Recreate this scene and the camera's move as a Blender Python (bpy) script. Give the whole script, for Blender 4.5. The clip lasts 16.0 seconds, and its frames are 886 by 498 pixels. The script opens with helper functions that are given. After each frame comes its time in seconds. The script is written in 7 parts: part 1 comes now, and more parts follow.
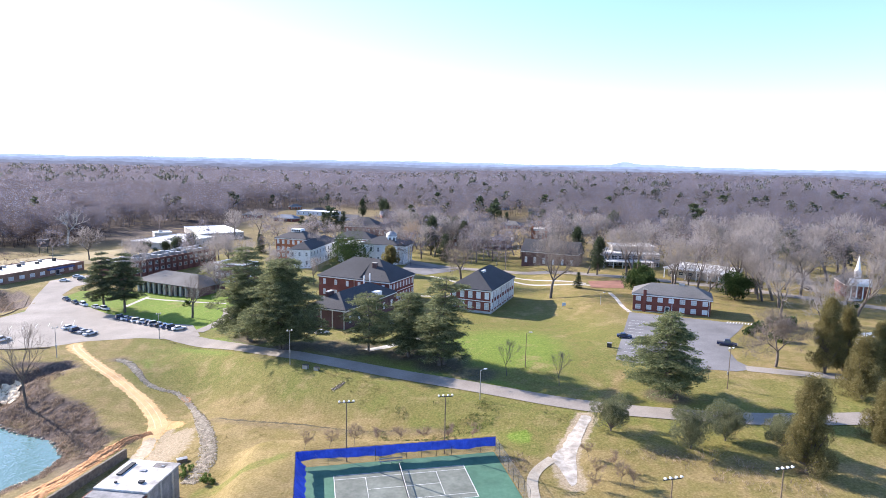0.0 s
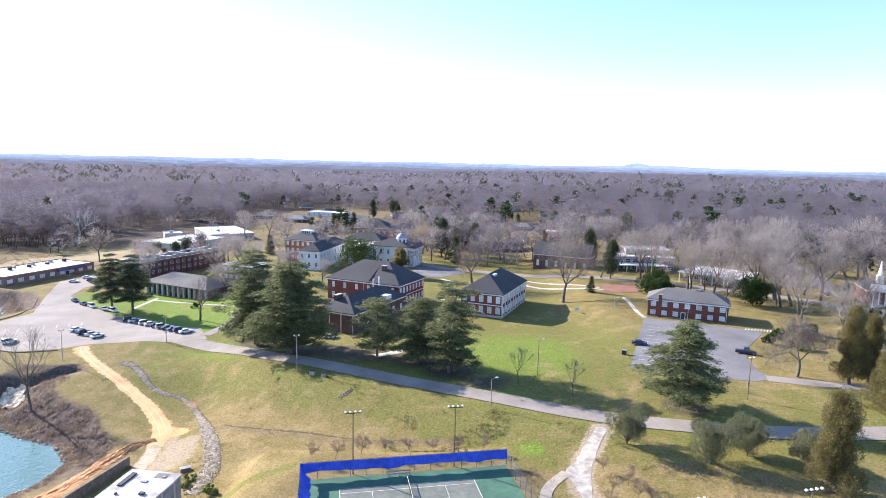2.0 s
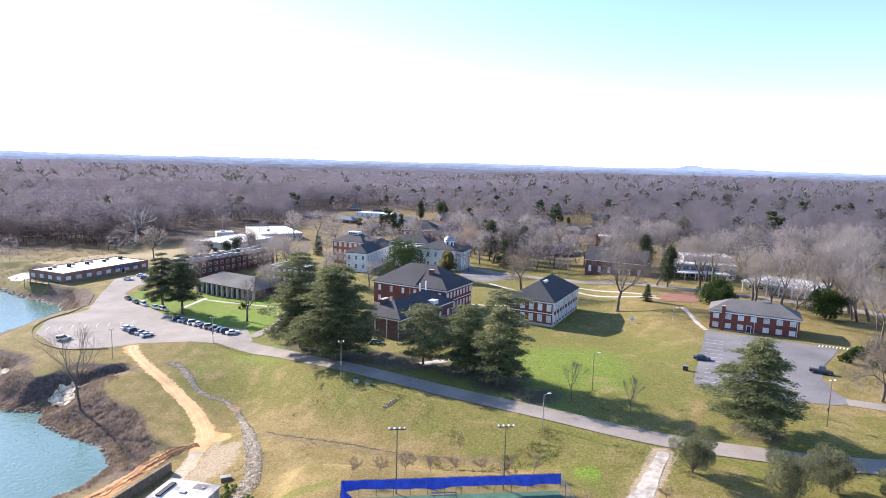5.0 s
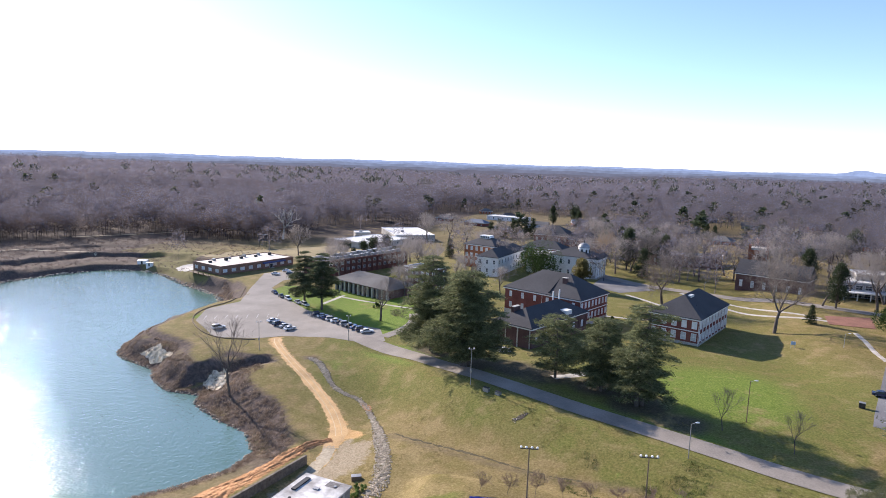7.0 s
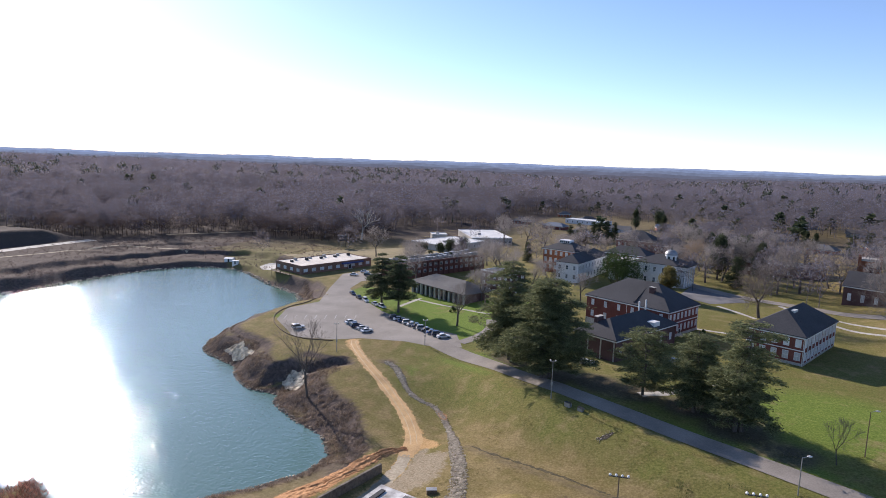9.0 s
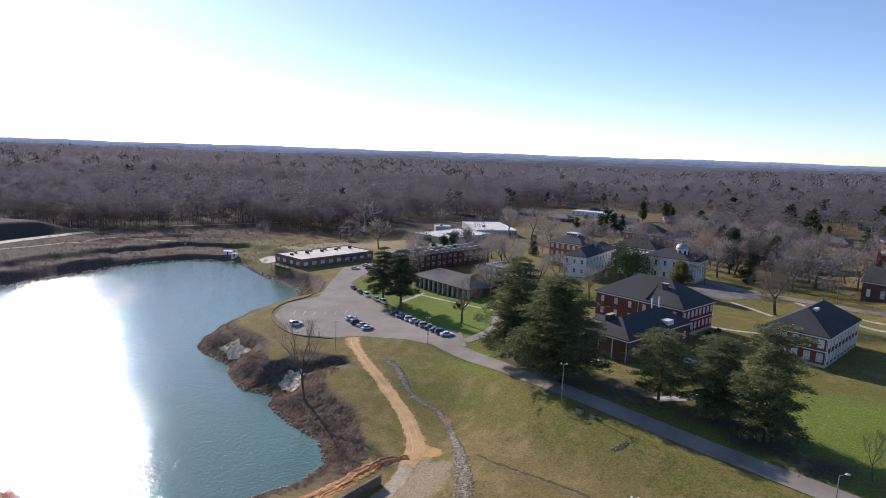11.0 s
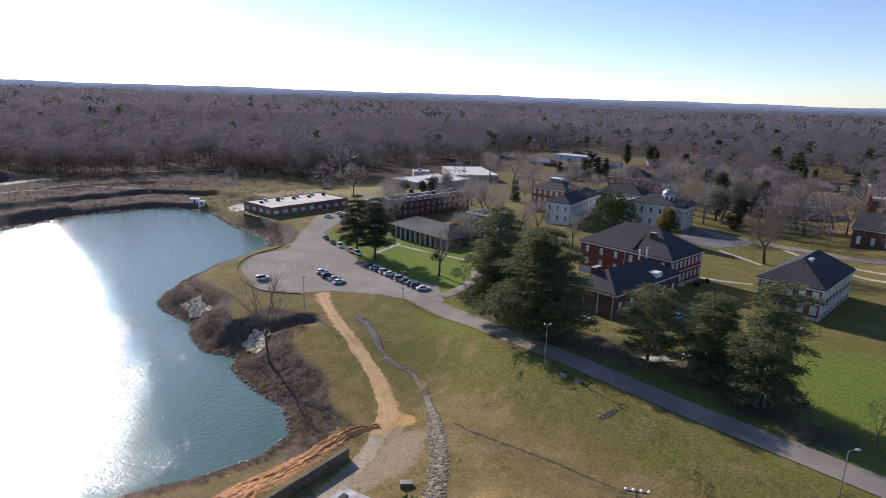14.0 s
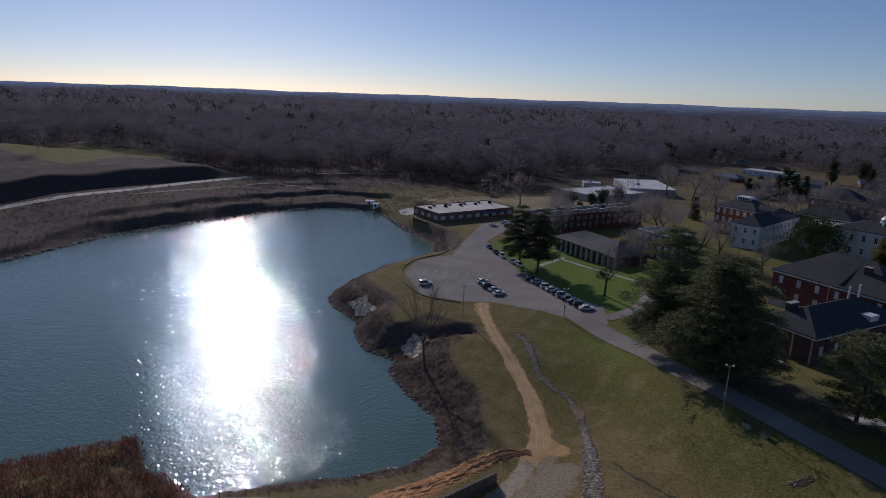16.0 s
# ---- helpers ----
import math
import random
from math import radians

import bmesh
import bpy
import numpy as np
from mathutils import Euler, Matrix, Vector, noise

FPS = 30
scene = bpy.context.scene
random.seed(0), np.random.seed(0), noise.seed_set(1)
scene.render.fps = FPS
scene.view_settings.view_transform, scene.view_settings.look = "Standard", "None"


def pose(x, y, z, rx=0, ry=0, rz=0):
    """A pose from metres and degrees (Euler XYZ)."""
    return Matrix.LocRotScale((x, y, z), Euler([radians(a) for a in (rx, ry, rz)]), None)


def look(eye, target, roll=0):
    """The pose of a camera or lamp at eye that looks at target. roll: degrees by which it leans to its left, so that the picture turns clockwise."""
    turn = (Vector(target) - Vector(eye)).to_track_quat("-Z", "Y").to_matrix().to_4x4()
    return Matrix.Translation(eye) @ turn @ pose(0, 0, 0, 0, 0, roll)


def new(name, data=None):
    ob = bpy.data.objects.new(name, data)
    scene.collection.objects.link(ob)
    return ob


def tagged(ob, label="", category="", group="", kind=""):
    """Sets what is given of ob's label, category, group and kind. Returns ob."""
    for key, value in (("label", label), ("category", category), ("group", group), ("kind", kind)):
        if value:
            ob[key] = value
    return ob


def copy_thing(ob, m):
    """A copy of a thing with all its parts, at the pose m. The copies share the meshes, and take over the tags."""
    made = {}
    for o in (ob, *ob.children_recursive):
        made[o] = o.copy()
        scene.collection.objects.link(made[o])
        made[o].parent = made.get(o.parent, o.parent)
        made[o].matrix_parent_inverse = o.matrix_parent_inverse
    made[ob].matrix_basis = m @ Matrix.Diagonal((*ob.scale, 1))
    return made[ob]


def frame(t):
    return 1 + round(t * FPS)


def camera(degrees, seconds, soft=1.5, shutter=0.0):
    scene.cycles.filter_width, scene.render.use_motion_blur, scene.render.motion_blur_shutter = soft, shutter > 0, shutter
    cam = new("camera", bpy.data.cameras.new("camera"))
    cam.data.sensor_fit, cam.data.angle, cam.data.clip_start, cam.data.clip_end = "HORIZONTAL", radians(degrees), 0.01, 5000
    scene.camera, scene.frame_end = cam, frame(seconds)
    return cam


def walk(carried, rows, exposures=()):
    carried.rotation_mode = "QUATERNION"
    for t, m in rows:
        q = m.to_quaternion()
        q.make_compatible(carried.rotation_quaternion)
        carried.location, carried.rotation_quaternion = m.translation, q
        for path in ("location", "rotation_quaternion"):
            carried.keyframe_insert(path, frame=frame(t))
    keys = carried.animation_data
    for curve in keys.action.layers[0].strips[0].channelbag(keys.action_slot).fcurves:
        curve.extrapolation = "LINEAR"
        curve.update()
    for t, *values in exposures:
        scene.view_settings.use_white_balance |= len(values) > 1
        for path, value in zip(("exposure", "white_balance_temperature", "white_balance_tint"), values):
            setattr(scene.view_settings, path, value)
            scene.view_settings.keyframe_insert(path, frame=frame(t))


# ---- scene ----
# ---- camera and its flight ----
cam = camera(71.9, 16.0, 0.5)


def aim(x, y, z, yaw, pitch, roll):
    a, b = radians(yaw), radians(pitch)
    way = Vector((-math.sin(a) * math.cos(b), math.cos(a) * math.cos(b), math.sin(b)))
    eye = Vector((x, y, z))
    return look(eye, eye + way * 100, roll)


FLIGHT = [
    (0.0, 0.84, 0.64, 55.47, -0.01, -8.08, 1.15),
    (0.5, 0.90, 1.61, 55.57, 0.19, -8.15, 1.17),
    (1.0, 0.89, 2.61, 55.75, 0.46, -8.13, 1.20),
    (1.5, 0.93, 3.60, 55.75, 0.75, -8.06, 1.23),
    (2.0, 0.83, 4.63, 55.83, 1.00, -8.04, 1.27),
    (2.5, 0.74, 5.68, 55.86, 1.27, -8.05, 1.32),
    (3.0, 0.69, 6.61, 55.96, 1.61, -8.05, 1.35),
    (3.5, 0.34, 7.55, 56.00, 2.06, -8.01, 1.40),
    (3.7, 0.50, 8.00, 56.05, 3.03, -8.02, 1.41),
    (5.8, -1.10, 13.25, 55.80, 7.75, -8.00, 1.62),
    (6.0, -1.31, 13.61, 55.68, 9.12, -8.02, 1.63),
    (6.5, -1.93, 14.60, 56.02, 13.42, -8.09, 1.68),
    (7.0, -2.53, 15.47, 56.26, 17.59, -8.09, 1.76),
    (7.5, -3.18, 16.45, 56.48, 20.08, -8.11, 1.82),
    (8.0, -3.99, 17.42, 56.74, 21.89, -8.19, 1.82),
    (8.5, -4.77, 18.48, 56.77, 23.32, -8.19, 1.82),
    (9.0, -5.61, 19.84, 56.53, 24.69, -8.17, 1.85),
    (9.2, -6.00, 20.35, 56.60, 25.15, -8.20, 1.85),
    (11.3, -9.90, 29.00, 56.20, 24.90, -9.50, 1.92),
    (11.5, -10.09, 29.54, 56.12, 24.77, -10.35, 1.92),
    (12.0, -10.74, 31.87, 56.49, 24.19, -14.72, 1.84),
    (12.5, -11.57, 34.14, 56.32, 23.72, -14.61, 1.84),
    (13.0, -12.16, 36.58, 56.21, 23.47, -14.53, 1.79),
    (13.5, -12.84, 38.94, 55.94, 23.30, -14.38, 1.82),
    (14.0, -13.56, 40.97, 55.77, 23.06, -14.22, 1.91),
    (14.5, -14.50, 42.62, 55.75, 23.02, -14.07, 1.87),
    (15.0, -15.27, 43.71, 55.89, 27.61, -14.03, 1.88),
    (15.5, -15.93, 44.76, 55.84, 32.50, -13.98, 1.96),
    (16.0, -16.69, 45.64, 55.92, 38.69, -14.01, 2.07),
]
EXPOSE = [(0.0, 1.64, 6170, 18.0), (3.5, 1.64, 6170, 18.0), (6.0, 1.32, 6420, 19), (7.0, 0.98, 6330, 18.5), (9.0, 0.51, 6270, 18.5), (11.5, 0.25, 6340, 19), (14.5, 0.16, 6360, 20), (15.0, 0.12, 6370, 21), (15.5, -0.1, 6290, 20.5), (16.0, -1.25, 5840, 22.5)]
walk(cam, [(t, aim(x, y, z, a, b, c)) for t, x, y, z, a, b, c in FLIGHT], EXPOSE)

# ---- daylight ----
SUN_AZ, SUN_EL = 58.8, 24.5        # degrees left of +Y, and above the horizon
world = bpy.data.worlds.new("world")
scene.world = world
world.use_nodes = True
wn = world.node_tree
sky = wn.nodes.new("ShaderNodeTexSky")
sky.sky_type = "NISHITA"
sky.sun_disc = False
sky.sun_elevation = radians(SUN_EL)
sky.sun_rotation = radians(-SUN_AZ)
sky.altitude = 900
sky.air_density, sky.dust_density, sky.ozone_density = 0.8, 0.35, 2.4
wn.nodes["Background"].inputs[1].default_value = 0.13
wn.links.new(sky.outputs[0], wn.nodes["Background"].inputs[0])
sun = new("sun", bpy.data.lights.new("sun", "SUN"))
sun.data.energy, sun.data.angle, sun.data.color = 4.4, radians(0.5), (1.0, 0.91, 0.79)
to_sun = Vector((-math.sin(radians(SUN_AZ)) * math.cos(radians(SUN_EL)), math.cos(radians(SUN_AZ)) * math.cos(radians(SUN_EL)), math.sin(radians(SUN_EL))))
sun.matrix_world = look(to_sun * 500, (0, 0, 0))

# ---- materials ----
def material(name, rough=0.8, metal=0.0, spec=0.3):
    m = bpy.data.materials.new(name)
    m.use_nodes = True
    b = m.node_tree.nodes["Principled BSDF"]
    b.inputs["Roughness"].default_value = rough
    b.inputs["Metallic"].default_value = metal
    b.inputs["Specular IOR Level"].default_value = spec
    return m, m.node_tree, b


def noise_node(nt, scale, detail=4, rough=0.55, stretch=None):
    co = nt.nodes.new("ShaderNodeNewGeometry")
    n = nt.nodes.new("ShaderNodeTexNoise")
    n.inputs["Scale"].default_value = scale
    n.inputs["Detail"].default_value = detail
    n.inputs["Roughness"].default_value = rough
    if stretch:
        v = nt.nodes.new("ShaderNodeVectorMath")
        v.operation = "MULTIPLY"
        v.inputs[1].default_value = stretch
        nt.links.new(co.outputs["Position"], v.inputs[0])
        nt.links.new(v.outputs[0], n.inputs["Vector"])
    else:
        nt.links.new(co.outputs["Position"], n.inputs["Vector"])
    return n.outputs["Fac"]


def ramp(nt, fac, stops):
    r = nt.nodes.new("ShaderNodeValToRGB")
    e = r.color_ramp.elements
    while len(e) < len(stops):
        e.new(0.5)
    for k, (p, c) in zip(e, stops):
        k.position, k.color = p, (*c, 1) if len(c) == 3 else c
    nt.links.new(fac, r.inputs[0])
    return r.outputs[0]


def mix(nt, fac, a, b, kind="MIX"):
    m = nt.nodes.new("ShaderNodeMix")
    m.data_type, m.blend_type = "RGBA", kind
    for sock, val in ((m.inputs[0], fac), (m.inputs[6], a), (m.inputs[7], b)):
        if isinstance(val, (int, float)):
            sock.default_value = val
        elif isinstance(val, tuple):
            sock.default_value = (*val, 1)
        else:
            nt.links.new(val, sock)
    return m.outputs[2]


def soft_step(nt, val, a, b):
    m = nt.nodes.new("ShaderNodeMapRange")
    m.interpolation_type = "SMOOTHSTEP"
    m.inputs["From Min"].default_value, m.inputs["From Max"].default_value = a, b
    nt.links.new(val, m.inputs["Value"])
    return m.outputs["Result"]


def attr(nt, name):
    a = nt.nodes.new("ShaderNodeAttribute")
    a.attribute_name = name
    return a.outputs["Fac"]


def bump(nt, b, fac, strength, dist):
    n = nt.nodes.new("ShaderNodeBump")
    n.inputs["Strength"].default_value, n.inputs["Distance"].default_value = strength, dist
    nt.links.new(fac, n.inputs["Height"])
    nt.links.new(n.outputs[0], b.inputs["Normal"])


def speckled(name, low, high, scale, rough=0.8, big=0.05, tint=0.35, bump_d=0.0, spec=0.3, metal=0.0, stretch=None, by_object=0.0):
    """Two colours mixed by a fine noise, with a broad slow variation over it."""
    m, nt, b = material(name, rough, metal, spec)
    fine = noise_node(nt, scale, 6, 0.65, stretch)
    col = ramp(nt, fine, [(0.3, low), (0.7, high)])
    broad = ramp(nt, noise_node(nt, big, 3), [(0.3, (1 - tint,) * 3), (0.7, (1 + tint * 0.4,) * 3)])
    col = mix(nt, 1.0, col, broad, "MULTIPLY")
    if by_object:
        info = nt.nodes.new("ShaderNodeObjectInfo")
        var = ramp(nt, info.outputs["Random"], [(0, (1 - by_object,) * 3), (1, (1 + by_object,) * 3)])
        col = mix(nt, 1.0, col, var, "MULTIPLY")
    nt.links.new(col, b.inputs["Base Color"])
    if bump_d:
        bump(nt, b, fine, 0.6, bump_d)
    return m


def ground_material():
    m, nt, b = material("turf", 0.95, 0, 0.1)
    fine, mid, broad = noise_node(nt, 2.2, 4, 0.6), noise_node(nt, 0.22, 5, 0.6), noise_node(nt, 0.035, 4, 0.55)
    dry = ramp(nt, fine, [(0.24, (0.19, 0.143, 0.064)), (0.5, (0.28, 0.214, 0.098)), (0.76, (0.37, 0.296, 0.148))])
    olive = ramp(nt, fine, [(0.24, (0.134, 0.105, 0.039)), (0.5, (0.212, 0.165, 0.063)), (0.76, (0.31, 0.248, 0.108))])
    green = ramp(nt, fine, [(0.24, (0.094, 0.1, 0.024)), (0.52, (0.166, 0.17, 0.044)), (0.78, (0.25, 0.24, 0.088))])
    field = mix(nt, ramp(nt, mid, [(0.38, (0, 0, 0)), (0.62, (1, 1, 1))]), dry, olive)
    field = mix(nt, ramp(nt, broad, [(0.45, (0, 0, 0)), (0.6, (0.7, 0.7, 0.7))]), field, olive)
    lawn = mix(nt, ramp(nt, mid, [(0.45, (0, 0, 0)), (0.75, (0.8, 0.8, 0.8))]), green, olive)
    lush = nt.nodes.new("ShaderNodeMath")
    lush.operation = "ADD"
    soft = nt.nodes.new("ShaderNodeMath")
    soft.operation = "MULTIPLY_ADD"
    nt.links.new(mid, soft.inputs[0])
    soft.inputs[1].default_value, soft.inputs[2].default_value = 0.9, -0.45
    nt.links.new(attr(nt, "lush"), lush.inputs[0])
    nt.links.new(soft.outputs[0], lush.inputs[1])
    col = mix(nt, ramp(nt, lush.outputs[0], [(0.35, (0, 0, 0)), (0.65, (1, 1, 1))]), field, lawn)
    vivid = ramp(nt, fine, [(0.24, (0.086, 0.142, 0.018)), (0.52, (0.155, 0.23, 0.035)), (0.7, (0.25, 0.305, 0.075))])
    col = mix(nt, soft_step(nt, attr(nt, "lush"), 0.86, 1.0), col, vivid)
    brush = ramp(nt, noise_node(nt, 0.9, 7, 0.75), [(0.3, (0.055, 0.042, 0.036)), (0.5, (0.12, 0.092, 0.078)), (0.72, (0.23, 0.178, 0.148))])
    col = mix(nt, attr(nt, "scrub"), col, brush)
    litter = ramp(nt, fine, [(0.3, (0.06, 0.047, 0.041)), (0.7, (0.12, 0.095, 0.08))])
    col = mix(nt, attr(nt, "litter"), col, litter)
    stony = nt.nodes.new("ShaderNodeMath")
    stony.operation = "MULTIPLY_ADD"
    nt.links.new(noise_node(nt, 0.7, 6, 0.7), stony.inputs[0])
    stony.inputs[1].default_value = 1.5
    nt.links.new(attr(nt, "gravel"), stony.inputs[2])
    for key, low, high in (("dirt", (0.49, 0.285, 0.115), (0.71, 0.475, 0.23)), ("clay", (0.36, 0.17, 0.075), (0.62, 0.34, 0.16))):
        worn = nt.nodes.new("ShaderNodeMath")
        worn.operation = "MULTIPLY_ADD"
        nt.links.new(noise_node(nt, 0.8, 6, 0.75), worn.inputs[0])
        worn.inputs[1].default_value = 1.3
        nt.links.new(attr(nt, key), worn.inputs[2])
        soil = ramp(nt, noise_node(nt, 3.0, 6, 0.7), [(0.3, low), (0.7, high)])
        col = mix(nt, soft_step(nt, worn.outputs[0], 0.95, 1.3), col, soil)
    pebble = ramp(nt, noise_node(nt, 2.4, 5, 0.7), [(0.3, (0.24, 0.185, 0.115)), (0.5, (0.35, 0.285, 0.19)), (0.7, (0.5, 0.43, 0.32))])
    col = mix(nt, soft_step(nt, stony.outputs[0], 0.95, 1.35), col, pebble)
    clump = ramp(nt, noise_node(nt, 0.55, 7, 0.7), [(0.32, (0.81, 0.81, 0.75)), (0.46, (0.93, 0.93, 0.92)), (0.7, (1.02, 0.99, 0.97))])
    col = mix(nt, 1.0, col, clump, "MULTIPLY")
    bare = ramp(nt, noise_node(nt, 0.09, 6, 0.7), [(0.55, (0, 0, 0)), (0.68, (0.75, 0.75, 0.75))])
    col = mix(nt, bare, col, mix(nt, attr(nt, "scrub"), dry, brush))
    nt.links.new(col, b.inputs["Base Color"])
    bump(nt, b, noise_node(nt, 1.6, 8, 0.72), 0.9, 0.25)
    return m


def water_material():
    m, nt, b = material("lake_water", 0.6, 0, 0.0)
    b.inputs["Coat Weight"].default_value = 1.0
    b.inputs["Coat Roughness"].default_value = 0.025
    b.inputs["Coat IOR"].default_value = 1.85
    col = ramp(nt, noise_node(nt, 0.012, 3), [(0.35, (0.085, 0.165, 0.122)), (0.7, (0.108, 0.2, 0.153))])
    nt.links.new(col, b.inputs["Base Color"])
    height = None
    for wave, size in ((noise_node(nt, 2.1, 0, 0.5), 0.46), (noise_node(nt, 0.8, 0, 0.5), 0.36)):
        term = nt.nodes.new("ShaderNodeMath")
        term.operation = "MULTIPLY_ADD"
        nt.links.new(wave, term.inputs[0])
        term.inputs[1].default_value = size
        if height is not None:
            nt.links.new(height, term.inputs[2])
        else:
            term.inputs[2].default_value = 0.0
        height = term.outputs[0]
    ripple = nt.nodes.new("ShaderNodeBump")
    ripple.inputs["Strength"].default_value = 1.0
    ripple.inputs["Distance"].default_value = 0.2
    nt.links.new(height, ripple.inputs["Height"])
    nt.links.new(ripple.outputs[0], b.inputs["Coat Normal"])
    return m


def brick_material(name, a, c):
    m, nt, b = material(name, 0.85, 0, 0.2)
    fine = noise_node(nt, 6.0, 3, 0.6, (1, 1, 3.0))
    col = ramp(nt, fine, [(0.3, a), (0.7, c)])
    broad = ramp(nt, noise_node(nt, 0.25, 4), [(0.3, (0.75,) * 3), (0.7, (1.1,) * 3)])
    nt.links.new(mix(nt, 1.0, col, broad, "MULTIPLY"), b.inputs["Base Color"])
    bump(nt, b, fine, 0.3, 0.02)
    return m


def leafy(name, low, high, through_light=0.35, island=True, grain=0.35):
    """Thin leaves, needles or twigs: part of the light passes through them."""
    m, nt, b = material(name, 0.8, 0, 0.08)
    if island:
        g = nt.nodes.new("ShaderNodeNewGeometry")
        fac = g.outputs["Random Per Island"]
    else:
        fac = noise_node(nt, grain * 3, 4, 0.6)
    col = ramp(nt, fac, [(0.0, low), (0.7, high), (1.0, tuple(min(1, v * 1.3) for v in high))])
    broad = ramp(nt, noise_node(nt, grain, 3), [(0.3, (0.72,) * 3), (0.7, (1.18,) * 3)])
    col = mix(nt, 1.0, col, broad, "MULTIPLY")
    nt.links.new(col, b.inputs["Base Color"])
    t = nt.nodes.new("ShaderNodeBsdfTranslucent")
    nt.links.new(col, t.inputs["Color"])
    mx = nt.nodes.new("ShaderNodeMixShader")
    mx.inputs[0].default_value = through_light
    nt.links.new(b.outputs[0], mx.inputs[1])
    nt.links.new(t.outputs[0], mx.inputs[2])
    nt.links.new(mx.outputs[0], nt.nodes["Material Output"].inputs["Surface"])
    return m


def woods_material(name, low, high, scale):
    """Sprays of bare twigs with gaps between them, varied from tree to tree."""
    m, nt, b = material(name, 0.9, 0, 0.05)
    fine = noise_node(nt, scale, 5, 0.7)
    col = ramp(nt, fine, [(0.34, low), (0.66, high)])
    broad = ramp(nt, noise_node(nt, 0.055, 3), [(0.3, (0.74, 0.74, 0.76)), (0.7, (1.2, 1.18, 1.14))])
    col = mix(nt, 1.0, col, broad, "MULTIPLY")
    nt.links.new(col, b.inputs["Base Color"])
    t = nt.nodes.new("ShaderNodeBsdfTranslucent")
    nt.links.new(col, t.inputs["Color"])
    mx = nt.nodes.new("ShaderNodeMixShader")
    mx.inputs[0].default_value = 0.5
    nt.links.new(b.outputs[0], mx.inputs[1])
    nt.links.new(t.outputs[0], mx.inputs[2])
    gaps = nt.nodes.new("ShaderNodeBsdfTransparent")
    open_mix = nt.nodes.new("ShaderNodeMixShader")
    open_mix.inputs[0].default_value = 0.56
    nt.links.new(mx.outputs[0], open_mix.inputs[1])
    nt.links.new(gaps.outputs[0], open_mix.inputs[2])
    nt.links.new(open_mix.outputs[0], nt.nodes["Material Output"].inputs["Surface"])
    return m


def glass_material(name, tint=(0.03, 0.04, 0.05)):
    m, nt, b = material(name, 0.08, 0, 0.6)
    b.inputs["Base Color"].default_value = (*tint, 1)
    return m


TURF = ground_material()
WATER_M = water_material()
ASPHALT = speckled("old_asphalt", (0.225, 0.2, 0.17), (0.325, 0.295, 0.257), 3.0, 0.9, 0.08, 0.25, 0.01)
ROADGREY = speckled("road_asphalt", (0.24, 0.21, 0.175), (0.335, 0.3, 0.258), 3.0, 0.9, 0.12, 0.25, 0.01)
ASPHALT_D = speckled("dark_asphalt", (0.15, 0.148, 0.15), (0.225, 0.22, 0.218), 3.0, 0.9, 0.1, 0.3, 0.01)
DIRT = speckled("orange_dirt", (0.52, 0.31, 0.13), (0.73, 0.5, 0.25), 4.0, 0.95, 0.18, 0.3, 0.012)
CLAY = speckled("red_clay", (0.36, 0.165, 0.065), (0.66, 0.37, 0.17), 1.6, 0.95, 0.4, 0.35, 0.12)
SAND = speckled("pale_sand", (0.54, 0.4, 0.22), (0.74, 0.58, 0.37), 4.0, 0.95, 0.3, 0.25, 0.01)
GRAVEL = speckled("grey_gravel", (0.34, 0.28, 0.185), (0.53, 0.455, 0.33), 2.0, 0.95, 0.25, 0.3, 0.04)
CONCRETE = speckled("concrete", (0.38, 0.36, 0.32), (0.55, 0.52, 0.46), 2.5, 0.85, 0.3, 0.3, 0.01)
STONE = speckled("riprap_stone", (0.2, 0.165, 0.115), (0.62, 0.53, 0.4), 1.6, 0.9, 0.7, 0.35, 0.05)
PALE_ROCK = speckled("pale_rock", (0.62, 0.48, 0.31), (0.95, 0.83, 0.62), 0.7, 0.9, 0.4, 0.4, 0.15)
BRICK = brick_material("red_brick", (0.14, 0.048, 0.038), (0.24, 0.09, 0.07))
BRICK_O = brick_material("orange_brick", (0.26, 0.09, 0.045), (0.4, 0.16, 0.085))
BRICK_T = brick_material("tan_brick", (0.2, 0.115, 0.08), (0.3, 0.185, 0.135))
BRICK_M = brick_material("brown_red_brick", (0.125, 0.058, 0.048), (0.21, 0.1, 0.082))
BRICK_D = brick_material("dark_brick", (0.1, 0.055, 0.05), (0.17, 0.1, 0.09))
SHINGLE = speckled("dark_shingle", (0.035, 0.036, 0.04), (0.085, 0.085, 0.09), 2.6, 0.85, 0.12, 0.2, 0.02, stretch=(1, 1, 2.5))
SHINGLE_G = speckled("grey_shingle", (0.11, 0.105, 0.1), (0.19, 0.185, 0.175), 2.6, 0.9, 0.12, 0.2, 0.02)
TAN_ROOF = speckled("dusty_roof", (0.6, 0.545, 0.455), (0.78, 0.72, 0.62), 0.8, 0.8, 0.1, 0.2)
MEMBRANE = speckled("white_membrane", (0.62, 0.61, 0.57), (0.8, 0.79, 0.75), 0.8, 0.7, 0.1, 0.15)
WHITE = speckled("white_paint", (0.7, 0.7, 0.68), (0.82, 0.82, 0.8), 0.9, 0.6, 0.3, 0.12)
PANE = glass_material("window_glass")
PANE_L = speckled("drawn_blinds", (0.5, 0.52, 0.52), (0.68, 0.69, 0.68), 1.5, 0.35, 0.5, 0.2, by_object=0.25)
